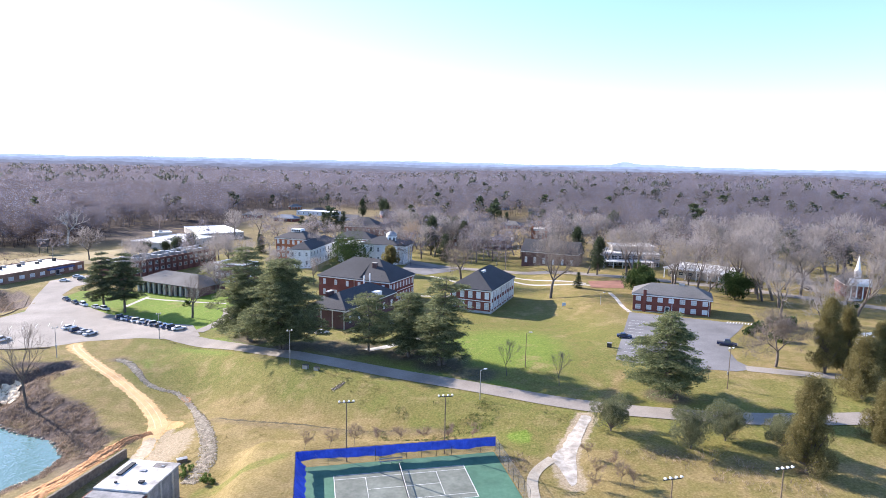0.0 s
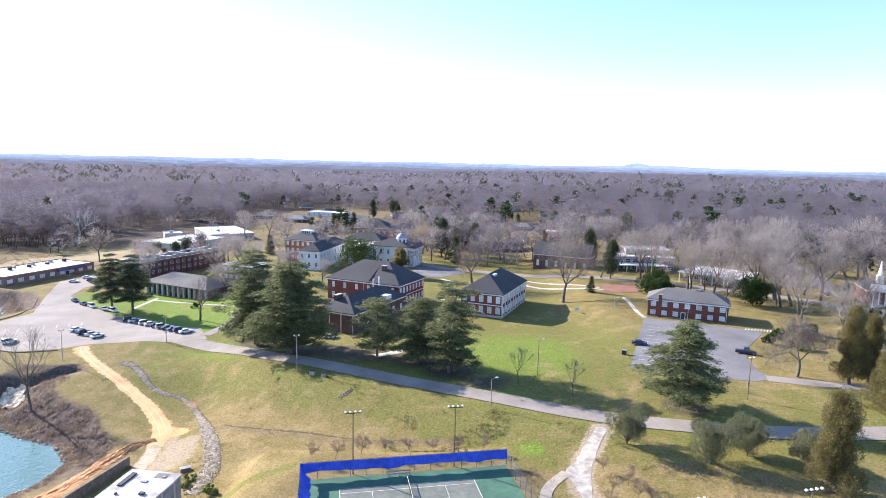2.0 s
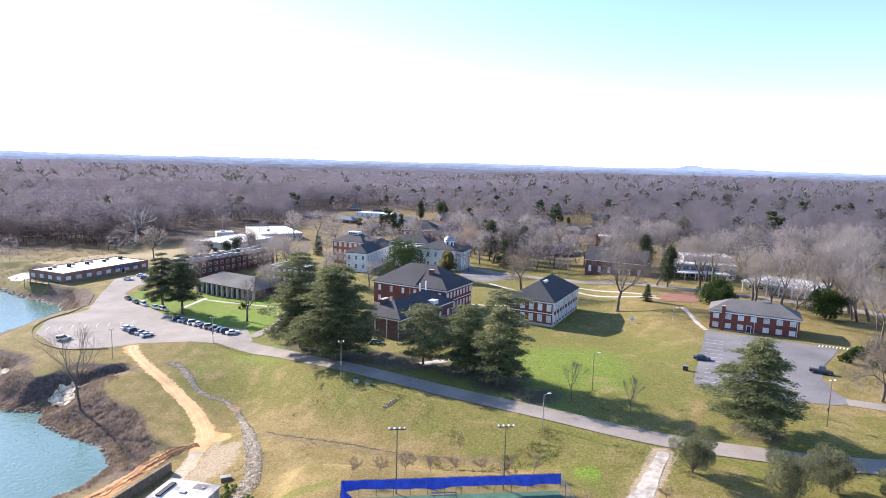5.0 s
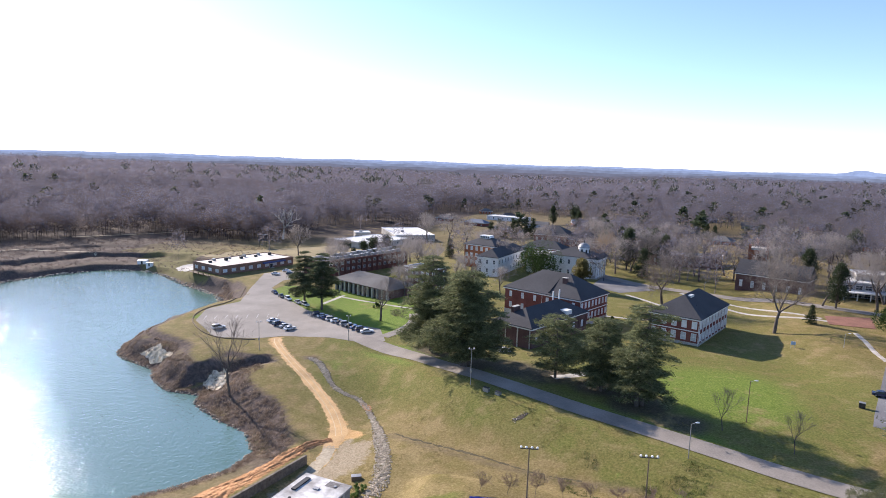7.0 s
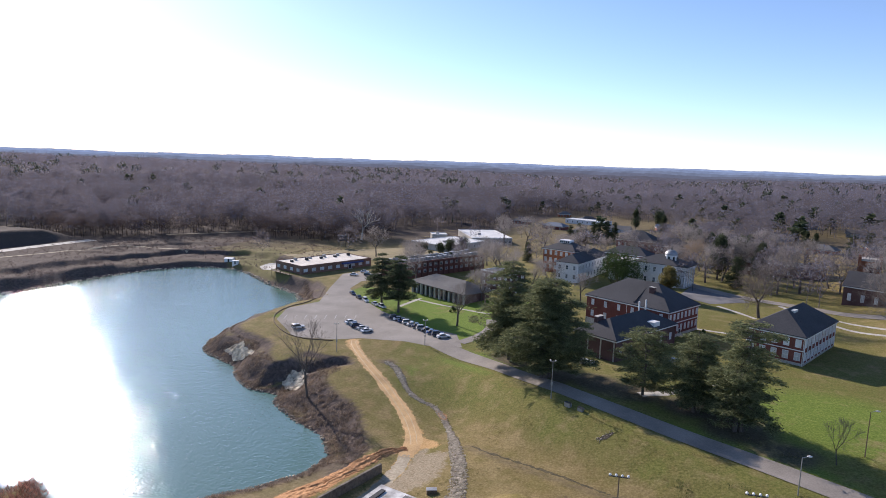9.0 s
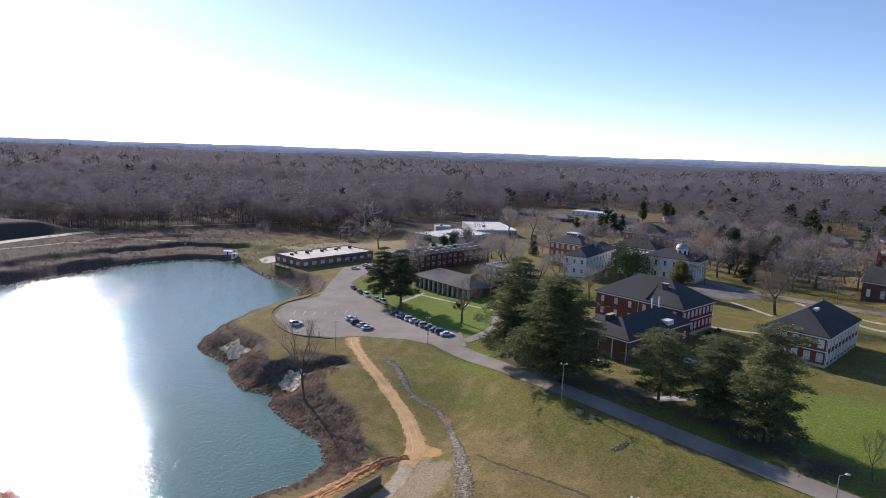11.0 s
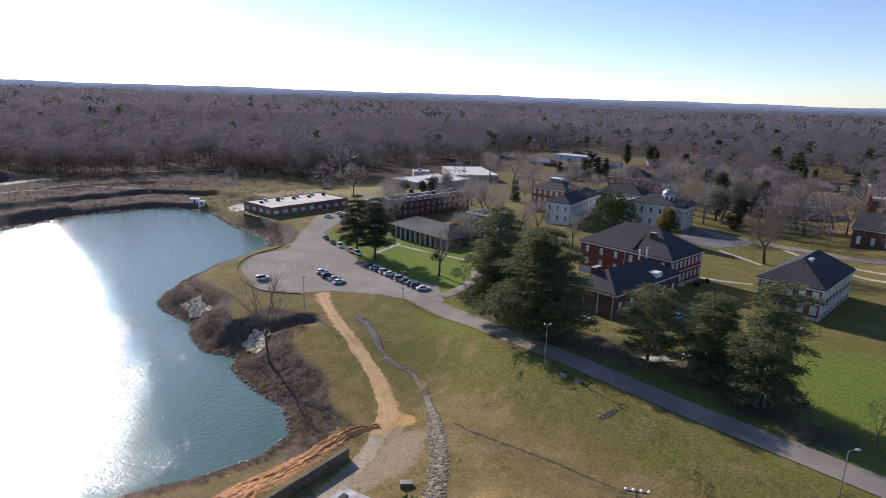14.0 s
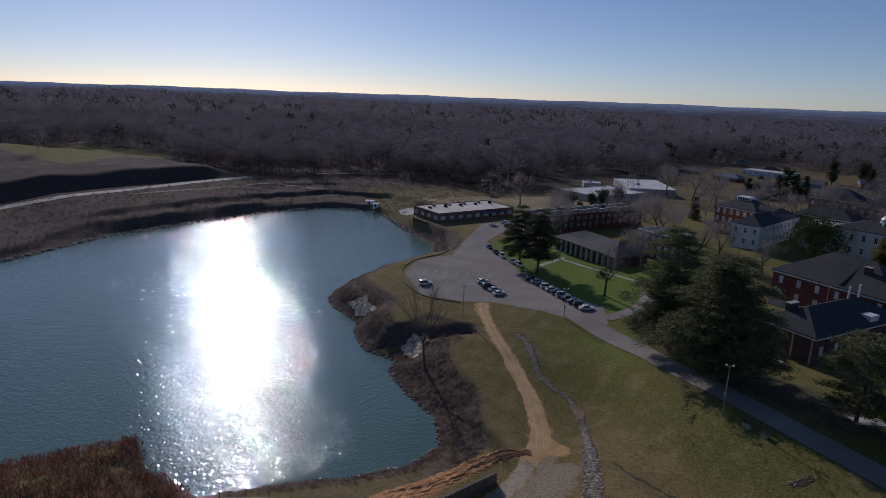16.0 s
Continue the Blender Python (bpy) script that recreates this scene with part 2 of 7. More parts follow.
METAL = speckled("grey_metal", (0.3, 0.3, 0.3), (0.42, 0.42, 0.41), 2.0, 0.5, 0.5, 0.2, metal=0.6)
DARK = speckled("dark_metal", (0.025, 0.025, 0.027), (0.05, 0.05, 0.052), 2.0, 0.6, 0.5, 0.2)
TIMBER = speckled("weathered_timber", (0.12, 0.085, 0.055), (0.24, 0.18, 0.12), 4.0, 0.85, 0.3, 0.3)
BARK = speckled("bark", (0.08, 0.064, 0.053), (0.18, 0.15, 0.125), 3.0, 0.95, 0.3, 0.3, 0.03, stretch=(1, 1, 0.3))
TWIG = leafy("bare_twigs", (0.226, 0.201, 0.184), (0.338, 0.302, 0.278), 0.42, False, 0.05)
GREY_TWIG = leafy("grey_twigs", (0.15, 0.125, 0.105), (0.25, 0.21, 0.178), 0.2, False, 0.05)
PATH_TAN = speckled("sandy_concrete", (0.34, 0.295, 0.22), (0.48, 0.425, 0.335), 2.5, 0.9, 0.4, 0.25, 0.01)
# Purple-grey twigs tinted bluer for haze; the far wood is paler too.
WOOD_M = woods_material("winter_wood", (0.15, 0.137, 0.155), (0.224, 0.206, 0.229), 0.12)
WOOD_F = woods_material("hazy_winter_wood", (0.172, 0.157, 0.18), (0.25, 0.229, 0.26), 0.08)
CEDAR = leafy("cedar_needles", (0.088, 0.107, 0.054), (0.205, 0.22, 0.112), 0.45)
ATLAS = leafy("blue_cedar_needles", (0.098, 0.122, 0.062), (0.222, 0.242, 0.115), 0.42)
DARK_CEDAR = leafy("dark_cedar_needles", (0.048, 0.064, 0.036), (0.125, 0.142, 0.078), 0.4)
PINE = leafy("pine_needles", (0.028, 0.043, 0.024), (0.08, 0.098, 0.052))
GOLDEN = leafy("golden_juniper", (0.135, 0.12, 0.05), (0.225, 0.195, 0.084), 0.45)
OLIVE = leafy("grey_olive_leaves", (0.105, 0.115, 0.06), (0.19, 0.195, 0.107))
MAGNOLIA = leafy("magnolia_leaves", (0.02, 0.04, 0.012), (0.08, 0.115, 0.04))
REEDS = leafy("dry_brush", (0.145, 0.11, 0.082), (0.34, 0.265, 0.195))
RUSSET = leafy("russet_brush", (0.12, 0.05, 0.034), (0.29, 0.15, 0.1))
COURT = speckled("green_court", (0.055, 0.14, 0.09), (0.08, 0.18, 0.12), 1.0, 0.8, 0.2, 0.25)
PLAY = speckled("grey_green_court", (0.14, 0.16, 0.13), (0.2, 0.215, 0.18), 1.0, 0.8, 0.25, 0.25)
BLUE = speckled("blue_mesh", (0.03, 0.06, 0.44), (0.06, 0.12, 0.68), 0.9, 0.55, 0.3, 0.2)
LINE = speckled("white_line_paint", (0.6, 0.6, 0.58), (0.78, 0.78, 0.75), 2.0, 0.7, 0.5, 0.2)
RUBBER = speckled("tyre_rubber", (0.015, 0.015, 0.015), (0.03, 0.03, 0.03), 3.0, 0.9)

# ---- geometry helpers ----
def mesh_object(name, verts, faces, mat, parent=None, smooth=False):
    me = bpy.data.meshes.new(name)
    me.from_pydata([tuple(v) for v in verts], [], faces)
    me.materials.append(mat)
    if smooth:
        me.shade_smooth()
    ob = new(name, me)
    if parent is not None:
        ob.parent = parent
    return ob


def part(name, bm, mat, parent, label=""):
    """One bmesh as one mesh object under its thing."""
    me = bpy.data.meshes.new(name)
    bm.normal_update()
    bm.to_mesh(me)
    bm.free()
    for m in mat if isinstance(mat, (list, tuple)) else [mat]:
        me.materials.append(m)
    ob = new(name, me)
    if parent is not None:
        ob.parent = parent
    if label:
        ob["label"] = label
    return ob


def empty(name, x, y, z, turn=0.0, label="", category="", group="", kind=""):
    ob = new(name)
    ob.empty_display_size = 0.5
    ob.matrix_basis = pose(x, y, z, 0, 0, turn)
    return tagged(ob, label, category, group, kind)


def add_box(bm, x0, y0, z0, x1, y1, z1, bevel=0.0):
    vs = [bm.verts.new(p) for p in ((x0, y0, z0), (x1, y0, z0), (x1, y1, z0), (x0, y1, z0), (x0, y0, z1), (x1, y0, z1), (x1, y1, z1), (x0, y1, z1))]
    fs = [bm.faces.new([vs[i] for i in f]) for f in ((3, 2, 1, 0), (4, 5, 6, 7), (0, 1, 5, 4), (1, 2, 6, 5), (2, 3, 7, 6), (3, 0, 4, 7))]
    if bevel:
        es = {e for f in fs for e in f.edges}
        bmesh.ops.bevel(bm, geom=list(es), offset=bevel, segments=1, affect="EDGES")
    return vs


def box(x0, y0, z0, x1, y1, z1, bevel=0.0):
    bm = bmesh.new()
    add_box(bm, x0, y0, z0, x1, y1, z1, bevel)
    return bm


def add_tube(bm, a, b, r0, r1, n=6, cap=True):
    a, b = Vector(a), Vector(b)
    q = (b - a).to_track_quat("Z", "Y")
    rings = []
    for c, r in ((a, r0), (b, r1)):
        rings.append([bm.verts.new(c + q @ Vector((r * math.cos(i * math.tau / n), r * math.sin(i * math.tau / n), 0))) for i in range(n)])
    for i in range(n):
        bm.faces.new((rings[0][i], rings[0][(i + 1) % n], rings[1][(i + 1) % n], rings[1][i]))
    if cap:
        bm.faces.new(rings[0][::-1])
        bm.faces.new(rings[1])


def tube(a, b, r0, r1, n=8):
    bm = bmesh.new()
    add_tube(bm, a, b, r0, r1, n)
    return bm


# ---- the lie of the land ----
ROAD = [(-92, 201.5), (-70, 188.8), (-44, 170.3), (-26, 160.9), (-10, 152.4), (4, 146), (16, 140.2), (28, 134), (39, 130), (50, 127.6), (66, 124.5), (90, 124.5), (160, 130), (400, 150)]
SHORE = [(-107, 92), (-98, 106), (-91, 114.5), (-86, 124), (-86, 133), (-94, 141), (-106, 145), (-118, 151), (-121, 157), (-132, 156), (-144, 163), (-149, 169),
         (-166, 174), (-173, 178), (-179, 187), (-184, 214), (-185, 233), (-181, 244), (-190, 256), (-202, 268), (-232, 280), (-264, 299), (-284, 303), (-305, 292),
         (-316, 262), (-317, 230), (-316, 197), (-315, 166), (-304, 137), (-292, 105), (-280, 60), (-230, 20), (-170, 40), (-143, 71), (-133, 94), (-121, 90)]
WATER = -13.5


def seg_dist(x, y, pts, closed=False):
    d = np.full(np.shape(x), 1e9)
    run = list(pts) + ([pts[0]] if closed else [])
    for (ax, ay), (bx, by) in zip(run[:-1], run[1:]):
        vx, vy = bx - ax, by - ay
        t = np.clip(((x - ax) * vx + (y - ay) * vy) / (vx * vx + vy * vy), 0, 1)
        d = np.minimum(d, np.hypot(x - ax - t * vx, y - ay - t * vy))
    return d


def inside(x, y, pts):
    c = np.zeros(np.shape(x), bool)
    for (ax, ay), (bx, by) in zip(pts, pts[1:] + pts[:1]):
        c ^= ((ay > y) != (by > y)) & (x < (bx - ax) * (y - ay) / ((by - ay) or 1e-9) + ax)
    return c


def ss(v, a, b):
    t = np.clip((v - a) / (b - a), 0, 1)
    return t * t * (3 - 2 * t)


def wobble(x, y, s, k=0.0):
    """A cheap smooth noise, about -1 to 1."""
    return (np.sin(x / s + 1.3 * np.sin(y / s * 0.7 + k)) + np.sin(y / s * 1.13 + 1.7 * np.sin(x / s * 0.53 + 2 + k)) + np.sin((x + y) / s * 1.9 + k * 3) * 0.5) / 2.5


def ground(x, y):
    """Height of the land in metres, for arrays of places."""
    x, y = np.asarray(x, float), np.asarray(y, float)
    campus = np.interp(x, [-400, -200, -120, -75, -40, 10, 90, 250], [-6, -6.5, -6, -3.2, 0.3, 1.3, 3, 4.5])
    campus = campus - 2.4 * ss(y, 165, 215) * (1 - ss(np.abs(x + 5), 44, 68))
    low = np.interp(x, [-110, -90, -64, -48, -30, -10, 10, 30, 60], [-9, -10.2, -9.8, -7, -5.2, -4, -2, 0.3, 1.6])
    west = np.interp(y, [110, 140, 155, 178, 200], [-10.6, -10.2, -8.7, -6.2, -6])
    d = (np.interp(x, [p[0] for p in ROAD], [p[1] for p in ROAD]) - y) * 0.87
    south = ss(d, 5.5, 24)
    w = ss(-x, 58, 95)
    z = campus * (1 - south) + low * south
    z = z * (1 - w) + (west + (campus - west) * ss(y, 184, 204)) * w
    pad = ss(np.maximum(np.maximum(-33 - x, x - 22), y - 116), -1, 9)
    z = z * pad
    dl = seg_dist(x, y, SHORE, True)
    rough = wobble(x, y, 2.3) * 0.9 + wobble(x, y, 5.1, 1) * 1.2
    wide = np.where(x > -125, 18.0, 9.0)
    bank = WATER + 0.15 + 5.0 * ss(dl + rough * ss(dl, 0.5, 4), 0, wide) + 0.06 * dl + 0.4 * np.maximum(dl - wide, 0)
    made = 1 - ss(np.hypot(x + 217, y - 279), 14, 30)
    bank = bank * (1 - made) + (WATER + 0.15 + 6.9 * ss(dl + 0.5 * rough * ss(dl, 0.5, 3), 0, 6.5)) * made
    soft = ss(-y, -137, -115)
    bank = bank * (1 - soft) + (WATER + 0.1 + 0.22 * dl) * soft
    far = ss(-x, 226, 262)
    step = dl + (5 * wobble(x, y, 15) + 2.2 * wobble(x, y, 5.3, 1)) * ss(dl, 2, 14)
    south_w = 1 - ss(y, 236, 286)
    cut = (2.7 * (ss(step, 1, 5.5) + ss(step, 27, 32) + ss(step, 60, 66))) * (1 - south_w) + (4.6 * ss(step, 2, 13) + 3.4 * ss(step, 22, 33)) * south_w
    bank = bank * (1 - far) + (WATER + 0.2 + 0.012 * dl + cut + (0.55 * wobble(x, y, 9) + 0.5 * wobble(x, y, 3.3, 2)) * ss(dl, 2, 12)) * far
    gully = seg_dist(x, y, [(-128, 159), (-121, 167), (-111, 174.5)])
    bank = np.minimum(bank, np.interp(x, [-128, -111], [-13.2, -9.5]) + 1.25 * np.maximum(gully - 0.8, 0) + 0.4 * rough * ss(gully, 1, 4))
    z = np.where(inside(x, y, SHORE), WATER - np.minimum(0.5 * dl, 4), np.minimum(z, bank))
    z = z + (9.0 + 1.2 * wobble(x, y, 13)) * ss(-x + 2.5 * wobble(x, y, 8), 411, 428) * (1 - ss(y - 0.25 * (x + 410), 282, 312)) * (1 - ss(-x, 720, 900))
    z = z + 24 * ss(np.hypot(x, y - 20), 680, 1400) * (1 - 0.8 * ss(np.hypot(x, y - 20), 1700, 2400)) * ss(np.degrees(np.arctan2(-x, np.maximum(y - 20, 1))), 18, 52)
    z = z + 30 * ss(np.hypot(x, y - 100), 1300, 4700) + wobble(x, y, 260) * 6 * ss(np.hypot(x, y - 100), 600, 1500)
    return z


def gz(x, y):
    return float(ground(x, y))


def spaced(lo, hi, step, ends, growth=1.13):
    """Even steps from lo to hi, then widening ones out to the ends."""
    mid = list(np.arange(lo, hi + 0.1, step))
    a, s, out = lo, step, []
    while a > ends[0]:
        s *= growth
        a -= s
        out.append(max(a, ends[0]))
    b, s = mid[-1], step
    while b < ends[1]:
        s *= growth
        b += s
        mid.append(min(b, ends[1]))
    return np.array(out[::-1] + mid)


gx, gy = spaced(-440, 200, 1.8, (-4900, 4900)), spaced(80, 330, 1.4, (-900, 4950))
GX, GY = np.meshgrid(gx, gy)
GZ = ground(GX, GY)
nx, ny = len(gx), len(gy)
me = bpy.data.meshes.new("ground")
me.from_pydata(np.stack([GX, GY, GZ], -1).reshape(-1, 3).tolist(), [], [(j * nx + i, j * nx + i + 1, (j + 1) * nx + i + 1, (j + 1) * nx + i) for j in range(ny - 1) for i in range(nx - 1)])
me.materials.append(TURF)
me.shade_smooth()
shore_d = np.where(inside(GX, GY, SHORE), 0, seg_dist(GX, GY, SHORE, True))
road_d = seg_dist(GX, GY, ROAD)
north = GY > np.interp(GX, [p[0] for p in ROAD], [p[1] for p in ROAD])
lush = 0.42 + 0.18 * (north & (GX > -150)) * (1 - ss(GY, 330, 430)) - 0.17 * ss(GX, 28, 60) * (GY > 150)
lush = lush + 0.55 * (north & (GX < -76) & (GX > -165) & (GY > 205) & (GY < 275)) + 0.16 * (1 - ss(np.hypot(GX - 22, GY - 178), 12, 44))
lush = lush + 0.2 * north * (1 - ss(np.hypot((GX - 24) * 0.8, GY - 182), 22, 52))
lush = lush + 0.22 * (1 - ss(road_d, 3, 12)) + 0.2 * (1 - ss(np.hypot(GX + 75, GY - 178), 8, 30)) + 0.55 * (1 - ss(np.hypot(GX - 17, GY - 117.5) + 2.2 * wobble(GX, GY, 1.6), 1.5, 8)) + 0.5 * (1 - ss(seg_dist(GX, GY, [(-44, 106.6), (-42.6, 107.6), (-36.7, 106.5), (-32.2, 108.7), (-29.3, 109.9)]), 0.4, 2.6))
slope = np.hypot(*np.gradient(GZ, gy, gx))
scrub = ss(slope, 0.14, 0.34) * (shore_d < 24) + (1 - ss(shore_d, 0.5, 3.5)) * 0.9
scrub = np.maximum(scrub, ss(-GX, 225, 265) * (1 - ss(shore_d, 105, 170)) * (1.0 + 0.22 * wobble(GX, GY, 14)) * ((GY - 0.2 * GX < 392) | (GX < -322)))
scrub = np.maximum(scrub, 0.95 * (1 - ss(np.hypot(GX + 97.2, (GY - 180.6) * 1.6), 1.5, 4.0)))
apron = inside(GX, GY, [(-281, 302), (-262, 299), (-232, 282), (-214, 276), (-212, 290), (-236, 300), (-262, 322), (-262, 345), (-300, 352), (-306, 325)])
scrub = np.where(apron, scrub * 0.25, scrub)
swale = seg_dist(GX, GY, [(-55, 143), (-42, 137), (-28, 132), (-14, 128.5), (2, 126)])
scrub = np.maximum(scrub, 0.45 * (1 - ss(swale, 0.2, 1.6)))
litter = ss(np.hypot(GX, GY - 100), 330, 460) * np.where(GX > -195, 0.5 + 0.5 * ss(np.hypot(GX, GY - 100), 620, 800) + 0.3 * wobble(GX, GY, 23), 1.0)
meadow = inside(GX, GY, [(-472, 205), (-505, 262), (-522, 300), (-588, 333), (-663, 325), (-720, 300), (-640, 205)])
lush = lush + 0.3 * meadow
litter = np.where(meadow, 0, litter)
for cx, cy, cr in ((-61.3, 191.4, 11), (-45.2, 176.8, 12), (-21.7, 175, 10), (-9, 170.5, 10), (1.6, 160.4, 11), (8, 152, 9), (-33, 178, 11), (53.6, 137.2, 6), (66.7, 103.4, 4)):
    litter = np.maximum(litter, 0.8 * (1 - ss(np.hypot(GX - cx, GY - cy) + 1.6 * wobble(GX, GY, 3.1), cr * 0.45, cr)) * (road_d > 3.4))
bank_green = ss(road_d, 3, 6) * (1 - ss(road_d, 13, 21)) * (~north) * (GX > -100)
bank_dry = ss(road_d, 17, 24) * (~north) * (GX > -60) * (GX < 20)
lush = lush + 0.17 * bank_green - 0.12 * bank_dry
for wx, wy, wr in ((0.3, 129.1, 3.0), (5.9, 124.9, 3.5), (10.9, 125.6, 3.0), (-4.3, 130.7, 2.4), (-36, 150.5, 4.5), (-13.5, 138.4, 3.0), (-90, 178, 5), (-84, 172, 4)):
    lush = lush + 0.28 * (1 - ss(np.hypot(GX - wx, GY - wy) + 1.2 * wobble(GX, GY, 1.7), wr * 0.3, wr * 1.6))
lush = lush + 0.2 * apron - 0.35 * (1 - ss(seg_dist(GX, GY, [(37.8, 135.5), (42.3, 140.9), (46.9, 150.9), (47.3, 155.2)]), 0.4, 2.0)) - 0.3 * (1 - ss(np.hypot(GX - 31, (GY - 104) * 0.8), 3, 8))
dirt_way = [(-118.5, 193.5), (-116, 189.6), (-103.5, 177.3), (-88.9, 165.6), (-77.6, 155.6), (-70.8, 147.4), (-67.4, 141.4)]
dirt = 1 - ss(seg_dist(GX, GY, dirt_way) - np.interp(GX, [-118, -110, -80, -66], [1.6, 0.6, 0.8, 1.6]), -0.6, 2.0)
dirt = np.maximum(dirt, 1 - ss(seg_dist(GX, GY, [(-67.5, 143.5), (-64, 142.6)]), 1.0, 3.6))
dirt = np.maximum(dirt, 0.82 * (1 - ss(seg_dist(GX, GY, [(-67.4, 141.4), (-65.7, 133.4), (-65.0, 126), (-65.8, 116)]), 0.9, 2.6)))
clay = 1 - ss(seg_dist(GX, GY, [(-67.8, 138.6), (-71.2, 135.2), (-73, 131.2), (-74.1, 125.7), (-76.7, 119), (-78.5, 113), (-79.3, 108)]) - np.interp(GY, [108, 138], [3.0, 0.3]), -0.5, 2.0)
lane = seg_dist(GX, GY, [(-67.4, 141.4), (-65.7, 133.4), (-65.0, 126), (-65.8, 116)])
gravel = np.maximum(ss(lane, 1.0, 3.0) * (1 - ss(seg_dist(GX, GY, [(-65.5, 137), (-62, 131), (-61, 124), (-64.5, 114)]), 1.0, 6.0)), 0.75 * (1 - ss(seg_dist(GX, GY, [(-59.5, 137), (-57.5, 130), (-58, 125)]), 0.5, 5.0)))
for key, val in (("lush", lush), ("scrub", scrub), ("litter", litter), ("gravel", np.maximum(gravel, 1 - ss(seg_dist(GX, GY, [(32.5, 126), (29.6, 120), (26.3, 114), (24.5, 108), (24.6, 101)]), 1.0, 3.4))), ("dirt", dirt), ("clay", clay)):
    a = me.attributes.new(key, "FLOAT", "POINT")
    a.data.foreach_set("value", np.clip(val, 0, 1).astype(np.float32).ravel())
tagged(new("ground", me), "rolling winter grass with dry tan and green patches", "ground", kind="structure")

# lake
lake = mesh_object("water", [(-345, 0, WATER), (-70, 0, WATER), (-70, 325, WATER), (-345, 325, WATER)], [(0, 1, 2, 3)], WATER_M)
tagged(lake, "turquoise quarry lake with small sunlit ripples", "lake", kind="structure")


def drape(name, pts, mat, lift=0.1, label="", category="", kind="structure", cell=2.5):
    """A flat sheet with the outline pts, laid on the land."""
    bm = bmesh.new()
    bm.faces.new([bm.verts.new((x, y, 0)) for x, y in pts])
    bmesh.ops.triangulate(bm, faces=bm.faces[:])
    for _ in range(7):
        long = [e for e in bm.edges if e.calc_length() > cell]
        if not long:
            break
        bmesh.ops.subdivide_edges(bm, edges=long, cuts=1)
        bmesh.ops.triangulate(bm, faces=[f for f in bm.faces if len(f.verts) > 3])
    for v in bm.verts:
        v.co.z = gz(v.co.x, v.co.y) + lift
    bmesh.ops.recalc_face_normals(bm, faces=bm.faces[:])
    bm.normal_update()
    for f in bm.faces:
        if f.normal.z < 0:
            f.normal_flip()
    ob = part(name, bm, mat, None)
    return tagged(ob, label, category, kind=kind)


def resample(pts, step):
    out = []
    for (ax, ay), (bx, by) in zip(pts[:-1], pts[1:]):
        n = max(1, int(math.hypot(bx - ax, by - ay) / step))
        out += [(ax + (bx - ax) * i / n, ay + (by - ay) * i / n) for i in range(n)]
    return out + [pts[-1]]


def smooth_line(pts, times=2):
    for _ in range(times):
        out = [pts[0]]
        for a, b in zip(pts[:-1], pts[1:]):
            out += [(a[0] * 0.75 + b[0] * 0.25, a[1] * 0.75 + b[1] * 0.25), (a[0] * 0.25 + b[0] * 0.75, a[1] * 0.25 + b[1] * 0.75)]
        pts = out + [pts[-1]]
    return pts


def ragged_line(pts, amount, seed, step=0.8):
    """A closed outline with small irregular bays."""
    g = random.Random(seed)
    run = resample(smooth_line(pts + pts[:1]), step)[:-1]
    ph = [g.uniform(0, 6) for _ in range(4)]
    cx, cy = sum(p[0] for p in run) / len(run), sum(p[1] for p in run) / len(run)
    out = []
    for i, (x, y) in enumerate(run):
        k = amount * (math.sin(i * 0.55 + ph[0]) + 0.7 * math.sin(i * 1.3 + ph[1]) + 0.6 * g.uniform(-1, 1))
        d = math.hypot(x - cx, y - cy) or 1
        out.append((x + (x - cx) / d * k, y + (y - cy) / d * k))
    return out


def strip(name, line, width, mat, lift=0.1, label="", category="", kind="structure", step=2.0, lanes=4, ragged=0.0):
    """A band along a line, laid on the land. width: one number, or one at each end."""
    run = resample(smooth_line(line), step)
    w0, w1 = width if isinstance(width, tuple) else (width, width)
    verts, faces = [], []
    for i, (x, y) in enumerate(run):
        ax, ay = run[max(0, i - 1)]
        bx, by = run[min(len(run) - 1, i + 1)]
        d = math.hypot(bx - ax, by - ay)
        px, py = -(by - ay) / d, (bx - ax) / d
        w = w0 + (w1 - w0) * i / (len(run) - 1)
        for k in range(lanes + 1):
            s = (k / lanes - 0.5) * w
            if k in (0, lanes):
                s += random.uniform(-ragged, ragged)
            low = ragged and k in (0, lanes)
            verts.append((x + px * s, y + py * s, gz(x + px * s, y + py * s) + (0.0 if low else lift)))
    n = lanes + 1
    for i in range(len(run) - 1):
        for k in range(lanes):
            faces.append((i * n + k, i * n + k + 1, i * n + n + k + 1, i * n + n + k))
    me = bpy.data.meshes.new(name)
    me.from_pydata(verts, [], [f[::-1] for f in faces])
    me.materials.append(mat)
    me.shade_smooth()
    return tagged(new(name, me), label, category, kind=kind)


LOT = [(-193, 297), (-177, 262), (-164, 236), (-168, 219), (-160, 203), (-139, 187), (-125, 191.5), (-118, 197), (-101, 199), (-88, 197), (-80, 199), (-88, 213), (-103, 218.5), (-131.5, 235), (-155.5, 254), (-168, 266), (-173, 284), (-166, 306), (-183, 314)]
drape("parking_lot", LOT, ASPHALT, 0.06, "sun-bleached grey asphalt parking lot", "parking lot")
strip("road", ROAD, 6.2, ROADGREY, 0.13, "narrow grey asphalt campus road", "road")
RLOT = [(69.5, 218.6), (52, 172), (49.5, 164.6), (56, 160.4), (78.2, 154.6), (84, 156.5), (82.5, 163), (84.5, 173), (90, 184), (97, 193), (103, 201.5), (95.2, 206.2)]
drape("parking_lot", RLOT, ASPHALT_D, 0.06, "small grey asphalt lot with faded white bay lines", "parking lot")
